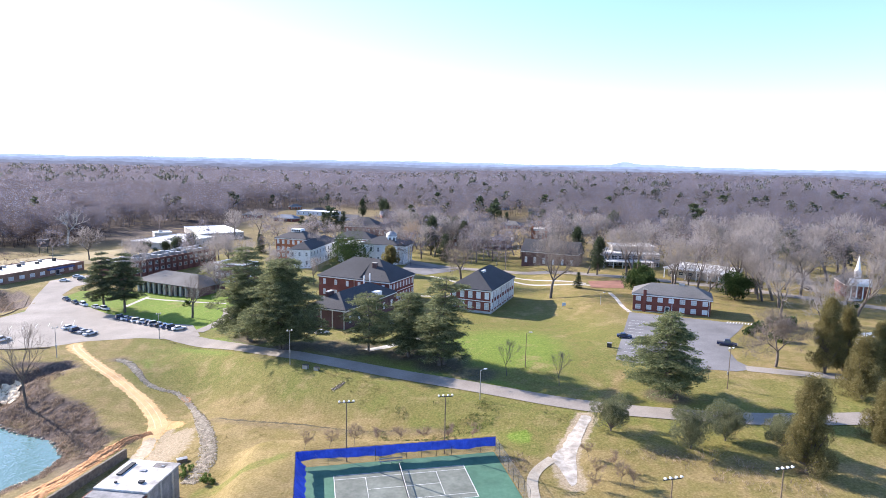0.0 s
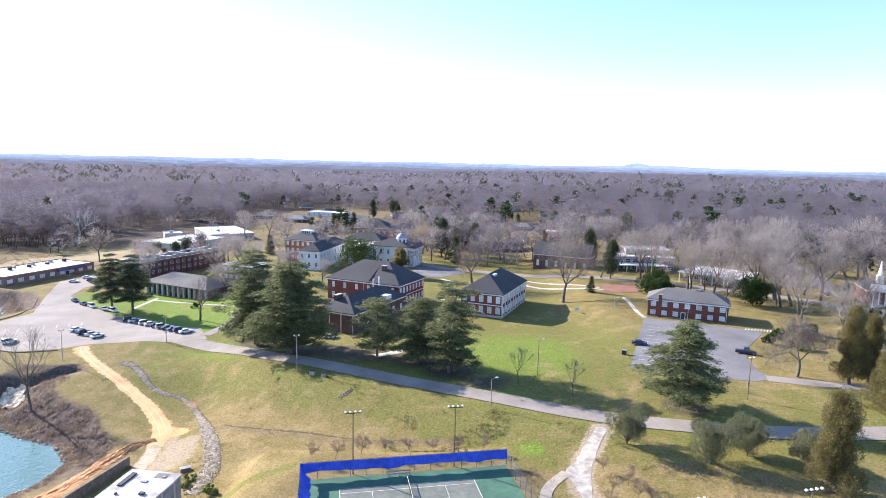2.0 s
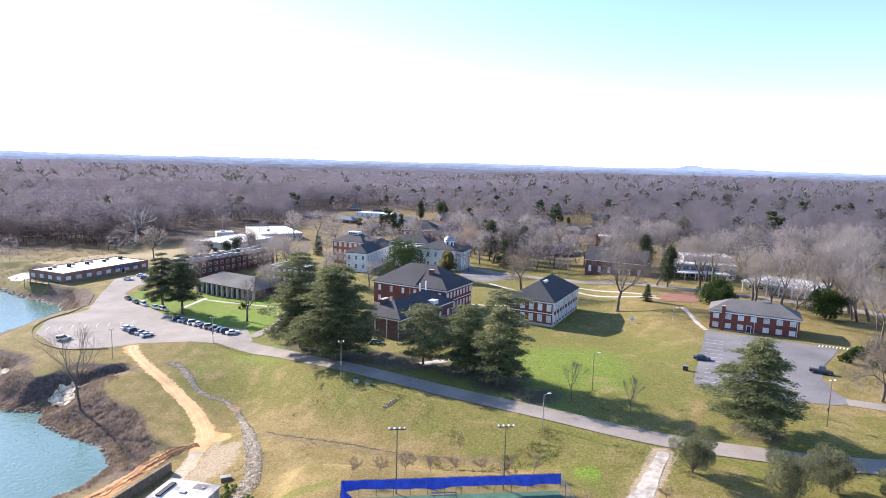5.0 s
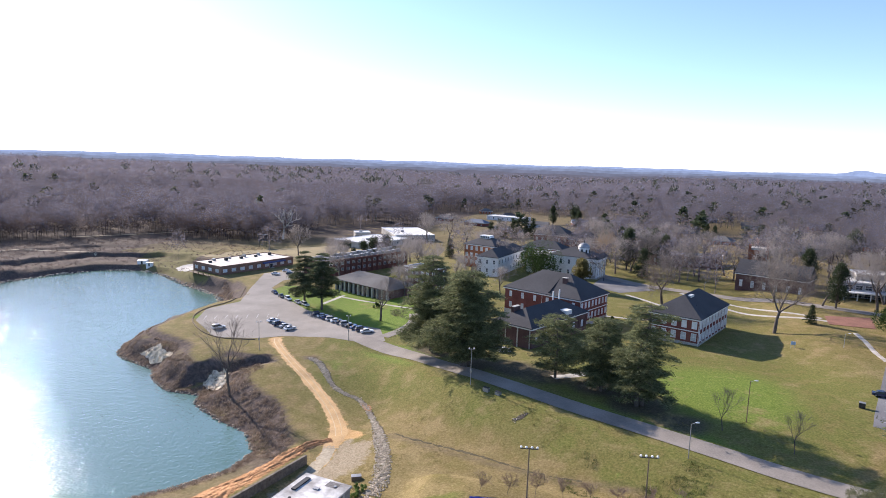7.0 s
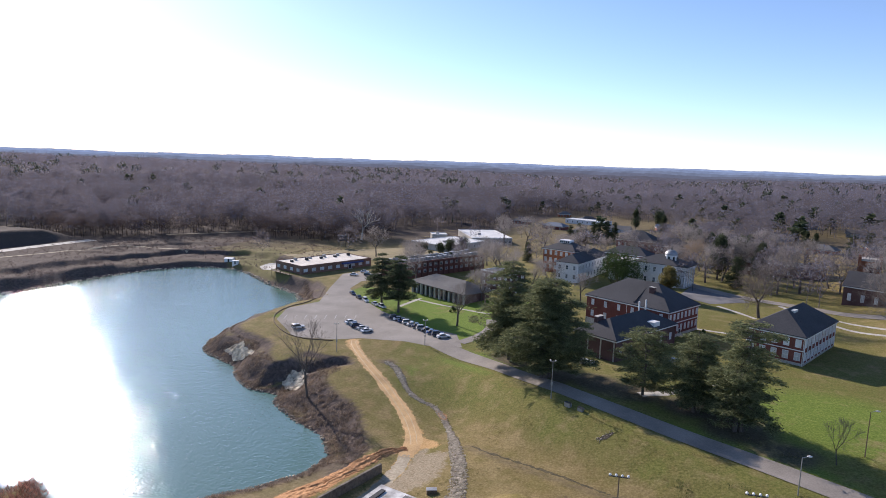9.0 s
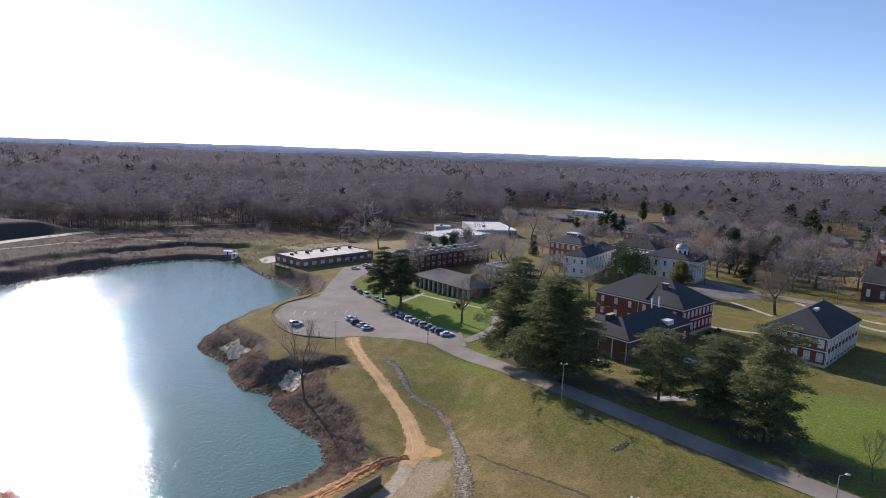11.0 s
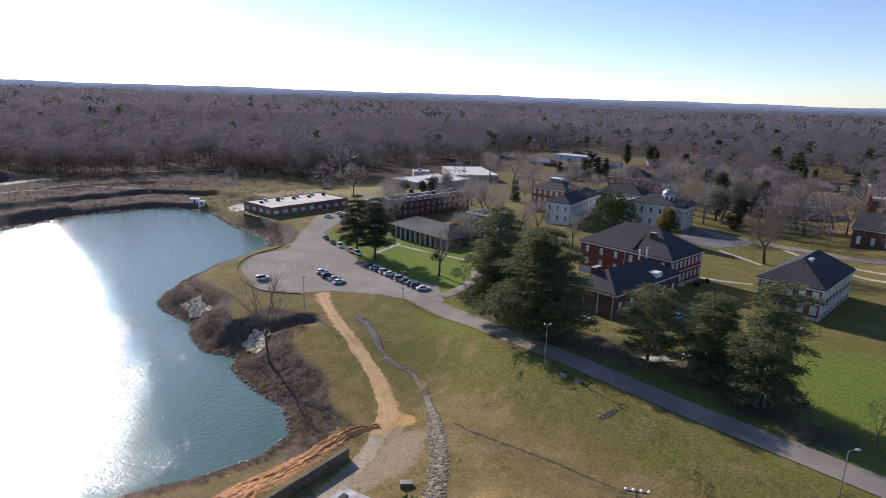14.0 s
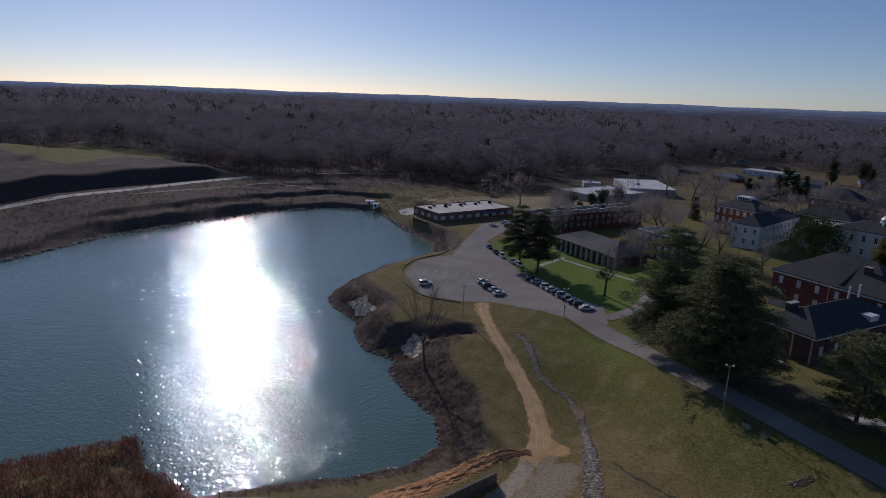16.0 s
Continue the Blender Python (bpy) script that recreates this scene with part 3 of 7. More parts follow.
DIRT_LINE = [(-118.5, 194), (-116, 189.6), (-103.5, 177.3), (-88.9, 165.6), (-77.6, 155.6), (-70.8, 147.4), (-67.4, 141.4), (-66.2, 135)]
strip("dirt_road", DIRT_LINE, (3.0, 3.9), DIRT, 0.06, "orange sandy dirt track", "dirt road", ragged=0.4, step=0.9)
strip("driveway", [(82, 157), (95, 152.5), (118, 148.5), (150, 146)], 4.5, ASPHALT, 0.07, "grey asphalt drive out of a small lot", "driveway")
strip("gravel_track", [(-66.5, 136), (-64.6, 128), (-64.8, 118), (-65.6, 108), (-66, 96)], (3.4, 3.0), GRAVEL, 0.06, "pale grey gravel lane below a concrete wall", "track", ragged=0.35, step=0.8)
for k, (off, w) in enumerate(((-0.75, 0.7), (0.75, 0.65))):
    strip("wheel_track", [(x + off * 0.7, y + off * 0.7) for x, y in DIRT_LINE[:-1]], w, SAND, 0.085, "pale sandy wheel track on a dirt road", "track", ragged=0.15, step=1.0, lanes=2)


def clay_gully(line, w0, w1):
    """A bare clay slope cut by forking rills."""
    run = resample(smooth_line(line), 0.35)
    n = 26
    verts, faces = [], []
    g = random.Random(8)
    e0 = e1 = 0.0
    for i, (x, y) in enumerate(run):
        ax, ay = run[max(0, i - 1)]
        bx, by = run[min(len(run) - 1, i + 1)]
        d = math.hypot(bx - ax, by - ay)
        px, py = -(by - ay) / d, (bx - ax) / d
        t = i / (len(run) - 1)
        w = w0 + (w1 - w0) * t
        e0, e1 = e0 * 0.75 + g.uniform(-0.5, 0.5), e1 * 0.75 + g.uniform(-0.5, 0.5)
        for k in range(n + 1):
            v = k / n
            s = (v - 0.5) * w + e0 * (1 - v) + e1 * v
            rill = -0.34 * abs(math.sin(v * 8 + 1.8 * math.sin(i * 0.09) + i * 0.035)) ** 6 - 0.22 * abs(math.sin(v * 15 - 1.3 * math.sin(i * 0.16 + 2) - i * 0.05)) ** 5 + 0.05 * math.sin(i * 0.21 + v * 6)
            edge = min(1, 6 * v, 6 * (1 - v))
            X, Y = x + px * s, y + py * s
            verts.append((X, Y, gz(X, Y) + 0.06 + edge * max(-0.02, 0.26 + 0.8 * rill)))
    m = n + 1
    for i in range(len(run) - 1):
        for k in range(n):
            faces.append((i * m + k + 1, i * m + k, i * m + m + k, i * m + m + k + 1))
    ob = mesh_object("clay_gully", verts, faces, CLAY, smooth=True)
    return tagged(ob, "eroded red clay slope cut by rills", "gully", kind="structure")


clay_gully([(-67.8, 138.6), (-71.2, 135.2), (-73, 131.2), (-74.1, 125.7), (-76.7, 119), (-78.5, 113), (-79.3, 108)], 1.6, 7.0)
drape("clay_patch", ragged_line([(-81.4, 102.5), (-81.5, 105.1), (-81.0, 107.7), (-78.6, 108.3), (-77.9, 105.3), (-78.8, 103.0)], 0.5, 9, 0.6), SAND, 0.09, "pale washed-out clay patch in the grass", "dirt")
drape("clay_patch", ragged_line([(-71.0, 160.6), (-69, 160.9), (-66.2, 157.9), (-65.3, 156.0), (-67, 156.6), (-69.5, 158.8)], 0.3, 10, 0.5), CLAY, 0.12, "small orange clay patch beside a stone ditch", "dirt")

# ---- buildings ----
def hip_roof(L, W, z0, z1, over=0.6, front_hip=True, back_hip=True, thick=0.25):
    """A hip or gable roof over the plan 0..L by 0..W, the ridge along its longer side."""
    bm = bmesh.new()
    turned = W > L
    A, B = (W, L) if turned else (L, W)
    x0, x1, y0, y1 = -over, A + over, -over, B + over
    h = (y1 - y0) / 2
    ra, rb = x0 + (h if front_hip else 0), x1 - (h if back_hip else 0)
    low = [bm.verts.new(p) for p in ((x0, y0, z0), (x1, y0, z0), (x1, y1, z0), (x0, y1, z0))]
    up = [bm.verts.new((v.co.x, v.co.y, z0 + thick)) for v in low]
    if rb - ra > 0.05:
        a, b = bm.verts.new((ra, (y0 + y1) / 2, z1)), bm.verts.new((rb, (y0 + y1) / 2, z1))
        bm.faces.new((up[0], up[1], b, a))
        bm.faces.new((up[2], up[3], a, b))
        bm.faces.new((up[3], up[0], a))
        bm.faces.new((up[1], up[2], b))
    else:
        a = bm.verts.new(((x0 + x1) / 2, (y0 + y1) / 2, z1))
        for i in range(4):
            bm.faces.new((up[i], up[(i + 1) % 4], a))
    bm.faces.new(low[::-1])
    for i in range(4):
        bm.faces.new((low[i], low[(i + 1) % 4], up[(i + 1) % 4], up[i]))
    if turned:
        bmesh.ops.transform(bm, matrix=pose(L, 0, 0, 0, 0, 90), verts=bm.verts)
    return bm


WIN_CACHE = {}
FOOT = []


def window(parent, side, u, z, w, h, L, W, glass=None, sash=None, bars=1):
    """A framed window on one side of a plan 0..L by 0..W, centred u along it, its sill at height z."""
    glass, sash = glass or PANE_L, sash or WHITE
    key = (round(w, 2), round(h, 2), glass.name, sash.name, bars)
    if key not in WIN_CACHE:
        t = 0.1
        bm = bmesh.new()
        add_box(bm, -w / 2 - t, -0.1, -t, w / 2 + t, 0.02, 0)
        add_box(bm, -w / 2 - t, -0.1, h, w / 2 + t, 0.02, h + t)
        add_box(bm, -w / 2 - t, -0.1, 0, -w / 2, 0.02, h)
        add_box(bm, w / 2, -0.1, 0, w / 2 + t, 0.02, h)
        add_box(bm, -w / 2, -0.06, h / 2 - 0.05, w / 2, 0.02, h / 2 + 0.05)
        for k in range(bars):
            x = -w / 2 + w * (k + 1) / (bars + 1)
            add_box(bm, x - 0.04, -0.055, 0, x + 0.04, 0.02, h / 2 - 0.05)
            add_box(bm, x - 0.04, -0.055, h / 2 + 0.05, x + 0.04, 0.02, h)
        f = part("window", bm, sash, None)
        g = part("pane", box(-w / 2, -0.03, 0, w / 2, 0.015, h), glass, None)
        WIN_CACHE[key] = (f.data, g.data)
        bpy.data.objects.remove(f)
        bpy.data.objects.remove(g)
    fd, gd = WIN_CACHE[key]
    x, y, a = {"front": (u, 0, 0), "right": (L, u, 90), "back": (u, W, 180), "left": (0, u, -90)}[side]
    win = new("window", fd)
    win.parent = parent
    win.matrix_basis = pose(x, y, z, 0, 0, a)
    pane = new("pane", gd)
    pane.parent = win
    return win


def building(name, x, y, turn, L, W, z0, eave, ridge, label, category, wall=None, roof=None, sides=(), floors=2, win=(1.1, 1.9), trim=True, hips=(True, True), over=0.6, glass=None, plinth=0.0, skip=()):
    """A house whose front wall runs from (x, y) along the turn, W deep behind it. sides: (side, how many windows in a row)."""
    wall, roof = wall or BRICK, roof or SHINGLE
    ca, sa = math.cos(radians(turn)), math.sin(radians(turn))
    FOOT.append((x + ca * L / 2 - sa * W / 2, y + sa * L / 2 + ca * W / 2, math.hypot(L, W) / 2))
    root = empty(name, x, y, z0, turn, label, category)
    h = eave - z0
    part("wall", box(0, 0, -2.0, L, W, h), wall, root)
    if plinth:
        part("plinth", box(-0.08, -0.08, -1.8, L + 0.08, W + 0.08, plinth), CONCRETE, root)
    if ridge > eave:
        if not (hips[0] and hips[1]):
            bm = bmesh.new()
            for px, on in ((0, not hips[0]), (L - 0.3, not hips[1])):
                if on:
                    k = [(px, 0.02, h), (px, W - 0.02, h), (px, W / 2, ridge - z0 - 0.3)]
                    a = [bm.verts.new(p) for p in k]
                    b = [bm.verts.new((p[0] + 0.3, p[1], p[2])) for p in k]
                    bm.faces.new(a)
                    bm.faces.new(b[::-1])
                    for i in range(3):
                        bm.faces.new((a[i], a[(i + 1) % 3], b[(i + 1) % 3], b[i]))
            bmesh.ops.recalc_face_normals(bm, faces=bm.faces[:])
            part("gable", bm, wall, root)
        part("roof", hip_roof(L, W, h + 0.02, ridge - z0, over, *hips), roof, root)
    else:
        part("roof", box(0.35, 0.35, h + 0.005, L - 0.35, W - 0.35, h + 0.12), roof, root)
        bm = bmesh.new()
        for b in ((-0.1, -0.1, L + 0.1, 0.3), (-0.1, W - 0.3, L + 0.1, W + 0.1), (-0.1, 0.3, 0.3, W - 0.3), (L - 0.3, 0.3, L + 0.1, W - 0.3)):
            add_box(bm, b[0], b[1], h + 0.003, b[2], b[3], h + 0.45)
        part("parapet", bm, WHITE if trim else wall, root)
    if trim and ridge > eave:
        bm = bmesh.new()
        t = over - 0.12
        for b in ((-t, -t, L + t, 0), (-t, W, L + t, W + t), (-t, 0, 0, W), (L, 0, L + t, W)):
            add_box(bm, b[0], b[1], h - 0.42, b[2], b[3], h + 0.01)
        part("cornice", bm, WHITE, root, "white painted cornice")
    fh = (h - plinth) / floors
    for side, n in sides:
        run = L if side in ("front", "back") else W
        for f in range(floors):
            for i in range(n):
                if (side, f, i) in skip:
                    continue
                window(root, side, run * (i + 0.5) / n, plinth + f * fh + (fh - win[1]) * 0.45, win[0], win[1], L, W, glass)
    return root


def turn_of(ax, ay, bx, by):
    return math.degrees(math.atan2(by - ay, bx - ax))


# the brick hall on the lawn
hall = building("brick_hall", 19.3, 225.6, turn_of(0, 0, 0.37, 0.93), 32, 16.5, -1.0, 7.9, 14.0, "two-storey red brick hall with dark hipped shingle roof and white trim", "building",
                sides=(("left", 5), ("front", 9)), win=(1.5, 2.3), plinth=0.9)
# the main building and its lower front wing
main_b = building("brick_school", -20.0, 237.5, turn_of(0, 0, 0.404, 0.915), 21.3, 33.5, -1.5, 7.9, 15.2, "large two-storey red brick school building with dark hipped roof", "building",
                  sides=(("front", 8), ("left", 6)), win=(1.0, 2.0), plinth=0.9)
annex = building("brick_annex", -31.8, 202.4, turn_of(0, 0, 0.41, 0.912), 35, 15, -1.8, 5.0, 9.5, "low dark brick wing with hipped roof and two vents", "building", wall=BRICK_D, floors=1, sides=(("front", 6),), win=(1.1, 2.2))

# ---- trees ----
def tri_mesh(name, V, F, mat):
    V, F = np.asarray(V, np.float32), np.asarray(F, np.int32)
    me = bpy.data.meshes.new(name)
    me.vertices.add(len(V))
    me.vertices.foreach_set("co", V.ravel())
    me.loops.add(F.size)
    me.loops.foreach_set("vertex_index", F.ravel())
    me.polygons.add(len(F))
    me.polygons.foreach_set("loop_start", np.arange(0, F.size, 3, dtype=np.int32))
    me.update(calc_edges=True)
    me.materials.append(mat)
    return me


def blades(centres, along, length, width, rng):
    """A narrow leaf or spray of two triangles at each place, along a direction, turned at random about it."""
    n = len(centres)
    along = along / np.linalg.norm(along, axis=1, keepdims=True)
    side = np.cross(along, rng.normal(size=(n, 3)))
    side /= np.linalg.norm(side, axis=1, keepdims=True) + 1e-9
    L, W = np.asarray(length).reshape(-1, 1), np.asarray(width).reshape(-1, 1)
    a, b = centres - along * L * 0.5, centres + along * L * 0.5
    m = centres + rng.normal(size=(n, 3)) * L * 0.08
    V = np.stack([a, m + side * W * 0.5, b, m - side * W * 0.5], 1).reshape(-1, 3)
    i = np.arange(n)[:, None] * 4
    F = np.concatenate([i + [0, 1, 3], i + [1, 2, 3]], 1).reshape(-1, 3)
    return V, F


def sprigs(centres, along, length, width, rng):
    """One slim triangle, a spray of twigs, at each place."""
    n = len(centres)
    along = along / (np.linalg.norm(along, axis=1, keepdims=True) + 1e-9)
    side = np.cross(along, rng.normal(size=(n, 3)))
    side /= np.linalg.norm(side, axis=1, keepdims=True) + 1e-9
    L, W = np.asarray(length).reshape(-1, 1), np.asarray(width).reshape(-1, 1)
    root, tip = centres - along * L * 0.4, centres + along * L * 0.6
    return np.stack([root, tip + side * W * 0.5, tip - side * W * 0.5], 1).reshape(-1, 3), np.arange(3 * n).reshape(-1, 3)


def joined(parts):
    V, F, k = [], [], 0
    for v, f in parts:
        V.append(v)
        F.append(np.asarray(f) + k)
        k += len(v)
    return np.concatenate(V), np.concatenate(F)


def limb_tubes(segs, n=4):
    """Tapered tubes for rows (a, b, r0, r1)."""
    a, b = np.array([s[0] for s in segs]), np.array([s[1] for s in segs])
    r0, r1 = np.array([s[2] for s in segs]), np.array([s[3] for s in segs])
    d = b - a
    d /= np.linalg.norm(d, axis=1, keepdims=True) + 1e-9
    ref = np.where(np.abs(d[:, 2:]) > 0.9, [[1.0, 0, 0]], [[0, 0, 1.0]])
    u = np.cross(d, ref)
    u /= np.linalg.norm(u, axis=1, keepdims=True) + 1e-9
    v = np.cross(d, u)
    ang = np.arange(n) * math.tau / n
    ring = np.cos(ang)[None, :, None] * u[:, None] + np.sin(ang)[None, :, None] * v[:, None]
    V = np.concatenate([a[:, None] + ring * r0[:, None, None], b[:, None] + ring * r1[:, None, None]], 1).reshape(-1, 3)
    F = []
    for k in range(n):
        F += [[k, (k + 1) % n, n + (k + 1) % n], [k, n + (k + 1) % n, n + k]]
    F = (np.arange(len(segs))[:, None, None] * 2 * n + np.array(F)[None]).reshape(-1, 3)
    return V, F


def tree_object(name, x, y, trunk, crown, label, category, group="", turn=0.0, size=1.0, sink=0.15):
    root = empty(name, x, y, gz(x, y) - sink, turn, label, category, group)
    root.scale = (size, size, size)
    for nm, data in (("trunk", trunk), ("crown", crown)):
        o = new(nm, data)
        o.parent = root
    return root


def cedar_meshes(H, R, seed, mat=None, shape=0.75, base=0.10, droop=0.12, layers=None, stems=1, dense=1.0):
    """A spreading cedar: tiers of level limbs that carry flat sprays of needles, with gaps between the tiers."""
    rng = np.random.default_rng(seed)
    trunk, V, along, lens = [], [], [], []
    for s in range(stems):
        off = np.array([0, 0, 0.0]) if s == 0 else np.array([rng.uniform(-1, 1) * R * 0.25, rng.uniform(-1, 1) * R * 0.25, 0])
        hs = H * (1 if s == 0 else rng.uniform(0.75, 0.92))
        p, r = off.copy(), H * 0.022
        bend = rng.normal(size=2) * 0.012 * H
        for k in range(8):
            q = off + np.array([bend[0] * math.sin(k * 0.7), bend[1] * math.sin(k * 0.5), hs * (k + 1) / 8])
            r2 = H * 0.022 * (1 - (k + 1) / 8.6)
            trunk.append((p, q, r, r2))
            p, r = q, r2
        n_tiers = layers or int(hs * 0.58)
        for i in range(n_tiers):
            t = base + (1 - base) * (i + rng.uniform(-0.3, 0.3)) / n_tiers
            t = min(max(t, base), 0.985)
            z = hs * t
            reach = R * ((1 - t) ** shape * 0.93 + 0.07) * (0.75 if s else 1.0)
            if t < base + 0.12:
                reach *= 0.75
            for a in rng.uniform(0, math.tau) + np.arange(5) * math.tau / 5 + rng.normal(size=5) * 0.35:
                if rng.random() < 0.13:
                    continue
                L = reach * rng.uniform(0.5, 1.2) * (1 + 0.22 * math.sin(a * 2 + seed + 5 * t) + 0.14 * math.sin(a * 3 + 9 * t))
                d = np.array([math.cos(a), math.sin(a), 0.0])
                up = rng.uniform(0.0, 0.22)
                n_s = max(3, int(L * 4.2 * dense))
                u = np.sqrt(rng.uniform(0.04, 1, n_s))
                side = np.array([-d[1], d[0], 0.0])
                spread = (0.16 + 0.16 * (1 - u)) * L
                c = off + d * (L * u)[:, None] + side * (rng.normal(size=n_s) * spread)[:, None]
                c[:, 2] += z + L * (up * u - droop * 1.6 * u ** 2) + rng.normal(size=n_s) * 0.1
                trunk.append((off + np.array([0, 0, z]), off + d * L * 0.85 + np.array([0, 0, z + L * 0.85 * (up - droop)]), H * 0.006, H * 0.001))
                for _ in range(16):
                    V.append(c + rng.normal(size=c.shape) * [0.62, 0.62, 0.12])
                    w = d * rng.uniform(0.2, 1.0, (n_s, 1)) + side * rng.normal(size=(n_s, 1)) * 0.65
                    w[:, 2] += rng.normal(size=n_s) * 0.22 - 0.05
                    along.append(w)
                    lens.append(rng.uniform(0.45, 1.0, n_s))
    V, along, lens = np.concatenate(V), np.concatenate(along), np.concatenate(lens)
    leaf = sprigs(V, along, lens, lens * 0.24, rng)
    return tri_mesh("trunk", *limb_tubes(trunk, 5), BARK), tri_mesh("crown", *leaf, mat or CEDAR)


def round_tree_meshes(H, R, seed, mat, trunk_h=0.15, n=2600, top=0.5, blade=0.6, upright=0.6, lumps=26, cone=False):
    """A leafy crown of many lumps with an uneven outline: junipers, magnolias and olive shrubs."""
    rng = np.random.default_rng(seed)
    trunk = []
    z0 = H * trunk_h
    cz, ch = (z0 + H) / 2, (H - z0) / 2
    cen = []
    for _ in range(lumps):
        v = rng.normal(size=3)
        v /= np.linalg.norm(v)
        k = rng.uniform(0.25, 0.86)
        zz = v[2] * k
        w = 1 - max(0, zz) * top
        if cone:
            zz = rng.uniform(-0.95, 0.86)
            w = 0.1 + 1.05 * (0.5 - zz / 2) ** 0.75
        cen.append((v[0] * R * k * w, v[1] * R * k * w, cz + zz * ch))
    cen = np.array(cen)
    rad = rng.uniform(0.22, 0.42, lumps) * min(R, ch)
    for c in cen[: lumps // 2]:
        trunk.append((np.array([0, 0, z0 * 0.8]), c, H * 0.012, H * 0.004))
    trunk.insert(0, (np.zeros(3), np.array([0, 0, z0 + H * 0.3]), H * 0.022, H * 0.01))
    n = int(n * 1.7)
    pick = rng.integers(0, lumps, n)
    v = rng.normal(size=(n, 3))
    v /= np.linalg.norm(v, axis=1, keepdims=True)
    c = cen[pick] + v * rad[pick][:, None] * np.array([1, 1, 1.35 if cone else 1.25]) * rng.uniform(0.55, 1.06, (n, 1))
    c[:, 2] = np.maximum(c[:, 2], H * 0.03)
    along = v * 0.8 + np.array([0, 0, upright]) + rng.normal(size=(n, 3)) * 0.45
    lens = rng.uniform(0.6, 1.3, n) * blade * 0.85
    return tri_mesh("trunk", *limb_tubes(trunk, 5), BARK), tri_mesh("crown", *sprigs(c, along, lens, lens * 0.6, rng), mat)


def bare_meshes(H, seed, spread=0.55, depth=5, fork=0.28, twigs=2600, mat=None, lean=0.0, thick=1.0, twig_w=0.05, wander=0.13, near=False):
    """A leafless tree: a forking trunk, limbs and a haze of fine twigs."""
    rng = np.random.default_rng(seed)
    segs, ends = [], []

    def grow(p, d, length, r, level):
        n = 3
        for k in range(n):
            d2 = d + rng.normal(size=3) * wander + np.array([0, 0, 0.05])
            d2 /= np.linalg.norm(d2)
            q = p + d2 * length / n
            segs.append((p, q, r * (1 - 0.22 * k / n), r * (1 - 0.22 * (k + 1) / n), level))
            p, d = q, d2
            if level >= 1 and k < n - 1 and level < depth and rng.random() < 0.75:
                s = rng.normal(size=3)
                s -= d * (s @ d)
                s /= np.linalg.norm(s)
                grow(p, d * 0.6 + s * 0.75, length * rng.uniform(0.45, 0.62), r * 0.42, level + 2)
        if level >= depth:
            ends.append((p, d, length))
            return
        kids = 3 if level == 0 else (3 if rng.random() < 0.35 else 2)
        turn = rng.uniform(0, math.tau)
        ref = np.cross(d, [0.3, 0.9, 0.1])
        ref /= np.linalg.norm(ref)
        oth = np.cross(d, ref)
        for i in range(kids):
            a = turn + i * math.tau / kids + rng.normal() * 0.35
            s = ref * math.cos(a) + oth * math.sin(a)
            nd = d * 1.0 + s * spread * rng.uniform(0.75, 1.35) + np.array([0, 0, 0.12])
            nd /= np.linalg.norm(nd)
            grow(p, nd, length * rng.uniform(0.66, 0.84), r * (0.62 if kids == 2 else 0.52), level + 1)

    grow(np.zeros(3), np.array([lean, 0, 1.0]), H * fork, H * 0.024 * thick, 0)
    top = max(s[1][2] for s in segs)
    k = H / (top * 1.04)
    segs = [(a * k, b * k, r0, r1, lv) for a, b, r0, r1, lv in segs]
    trunk = limb_tubes([s[:4] for s in segs if s[4] <= 1], 6)
    fine = [s[:4] for s in segs if 1 < s[4] <= (9 if near else 3)]
    hair = [] if near else [s for s in segs if s[4] > 3]
    fine = [(a, b, max(r0, 0.022), max(r1, 0.016)) for a, b, r0, r1 in fine]
    thin = [s for s in segs if s[4] >= depth - 2]
    pick = rng.integers(0, len(thin), twigs)
    a = np.array([thin[i][0] for i in pick])
    b = np.array([thin[i][1] for i in pick])
    c = a + (b - a) * rng.uniform(0, 1, (twigs, 1))
    along = (b - a) / (np.linalg.norm(b - a, axis=1, keepdims=True) + 1e-9) + rng.normal(size=(twigs, 3)) * 0.6 + np.array([0, 0, 0.25])
    lens = rng.uniform(0.6, 1.9, twigs) * H / 18
    along /= np.linalg.norm(along, axis=1, keepdims=True)
    tw = sprigs(c + along * lens[:, None] * 0.5, along, lens, np.full(twigs, twig_w * 1.4), rng)
    if near:
        return tri_mesh("trunk", *trunk, BARK), tri_mesh("crown", *joined([limb_tubes(fine, 3), tw]), mat or GREY_TWIG)
    ha, hb = np.array([s[0] for s in hair]), np.array([s[1] for s in hair])
    hl = np.linalg.norm(hb - ha, axis=1)
    hw = blades((ha + hb) / 2, hb - ha, hl * 1.1, np.maximum(0.06, 1.6 * np.array([s[2] for s in hair])), rng)
    return tri_mesh("trunk", *trunk, BARK), tri_mesh("crown", *joined([limb_tubes(fine, 3), hw, tw]), mat or TWIG)

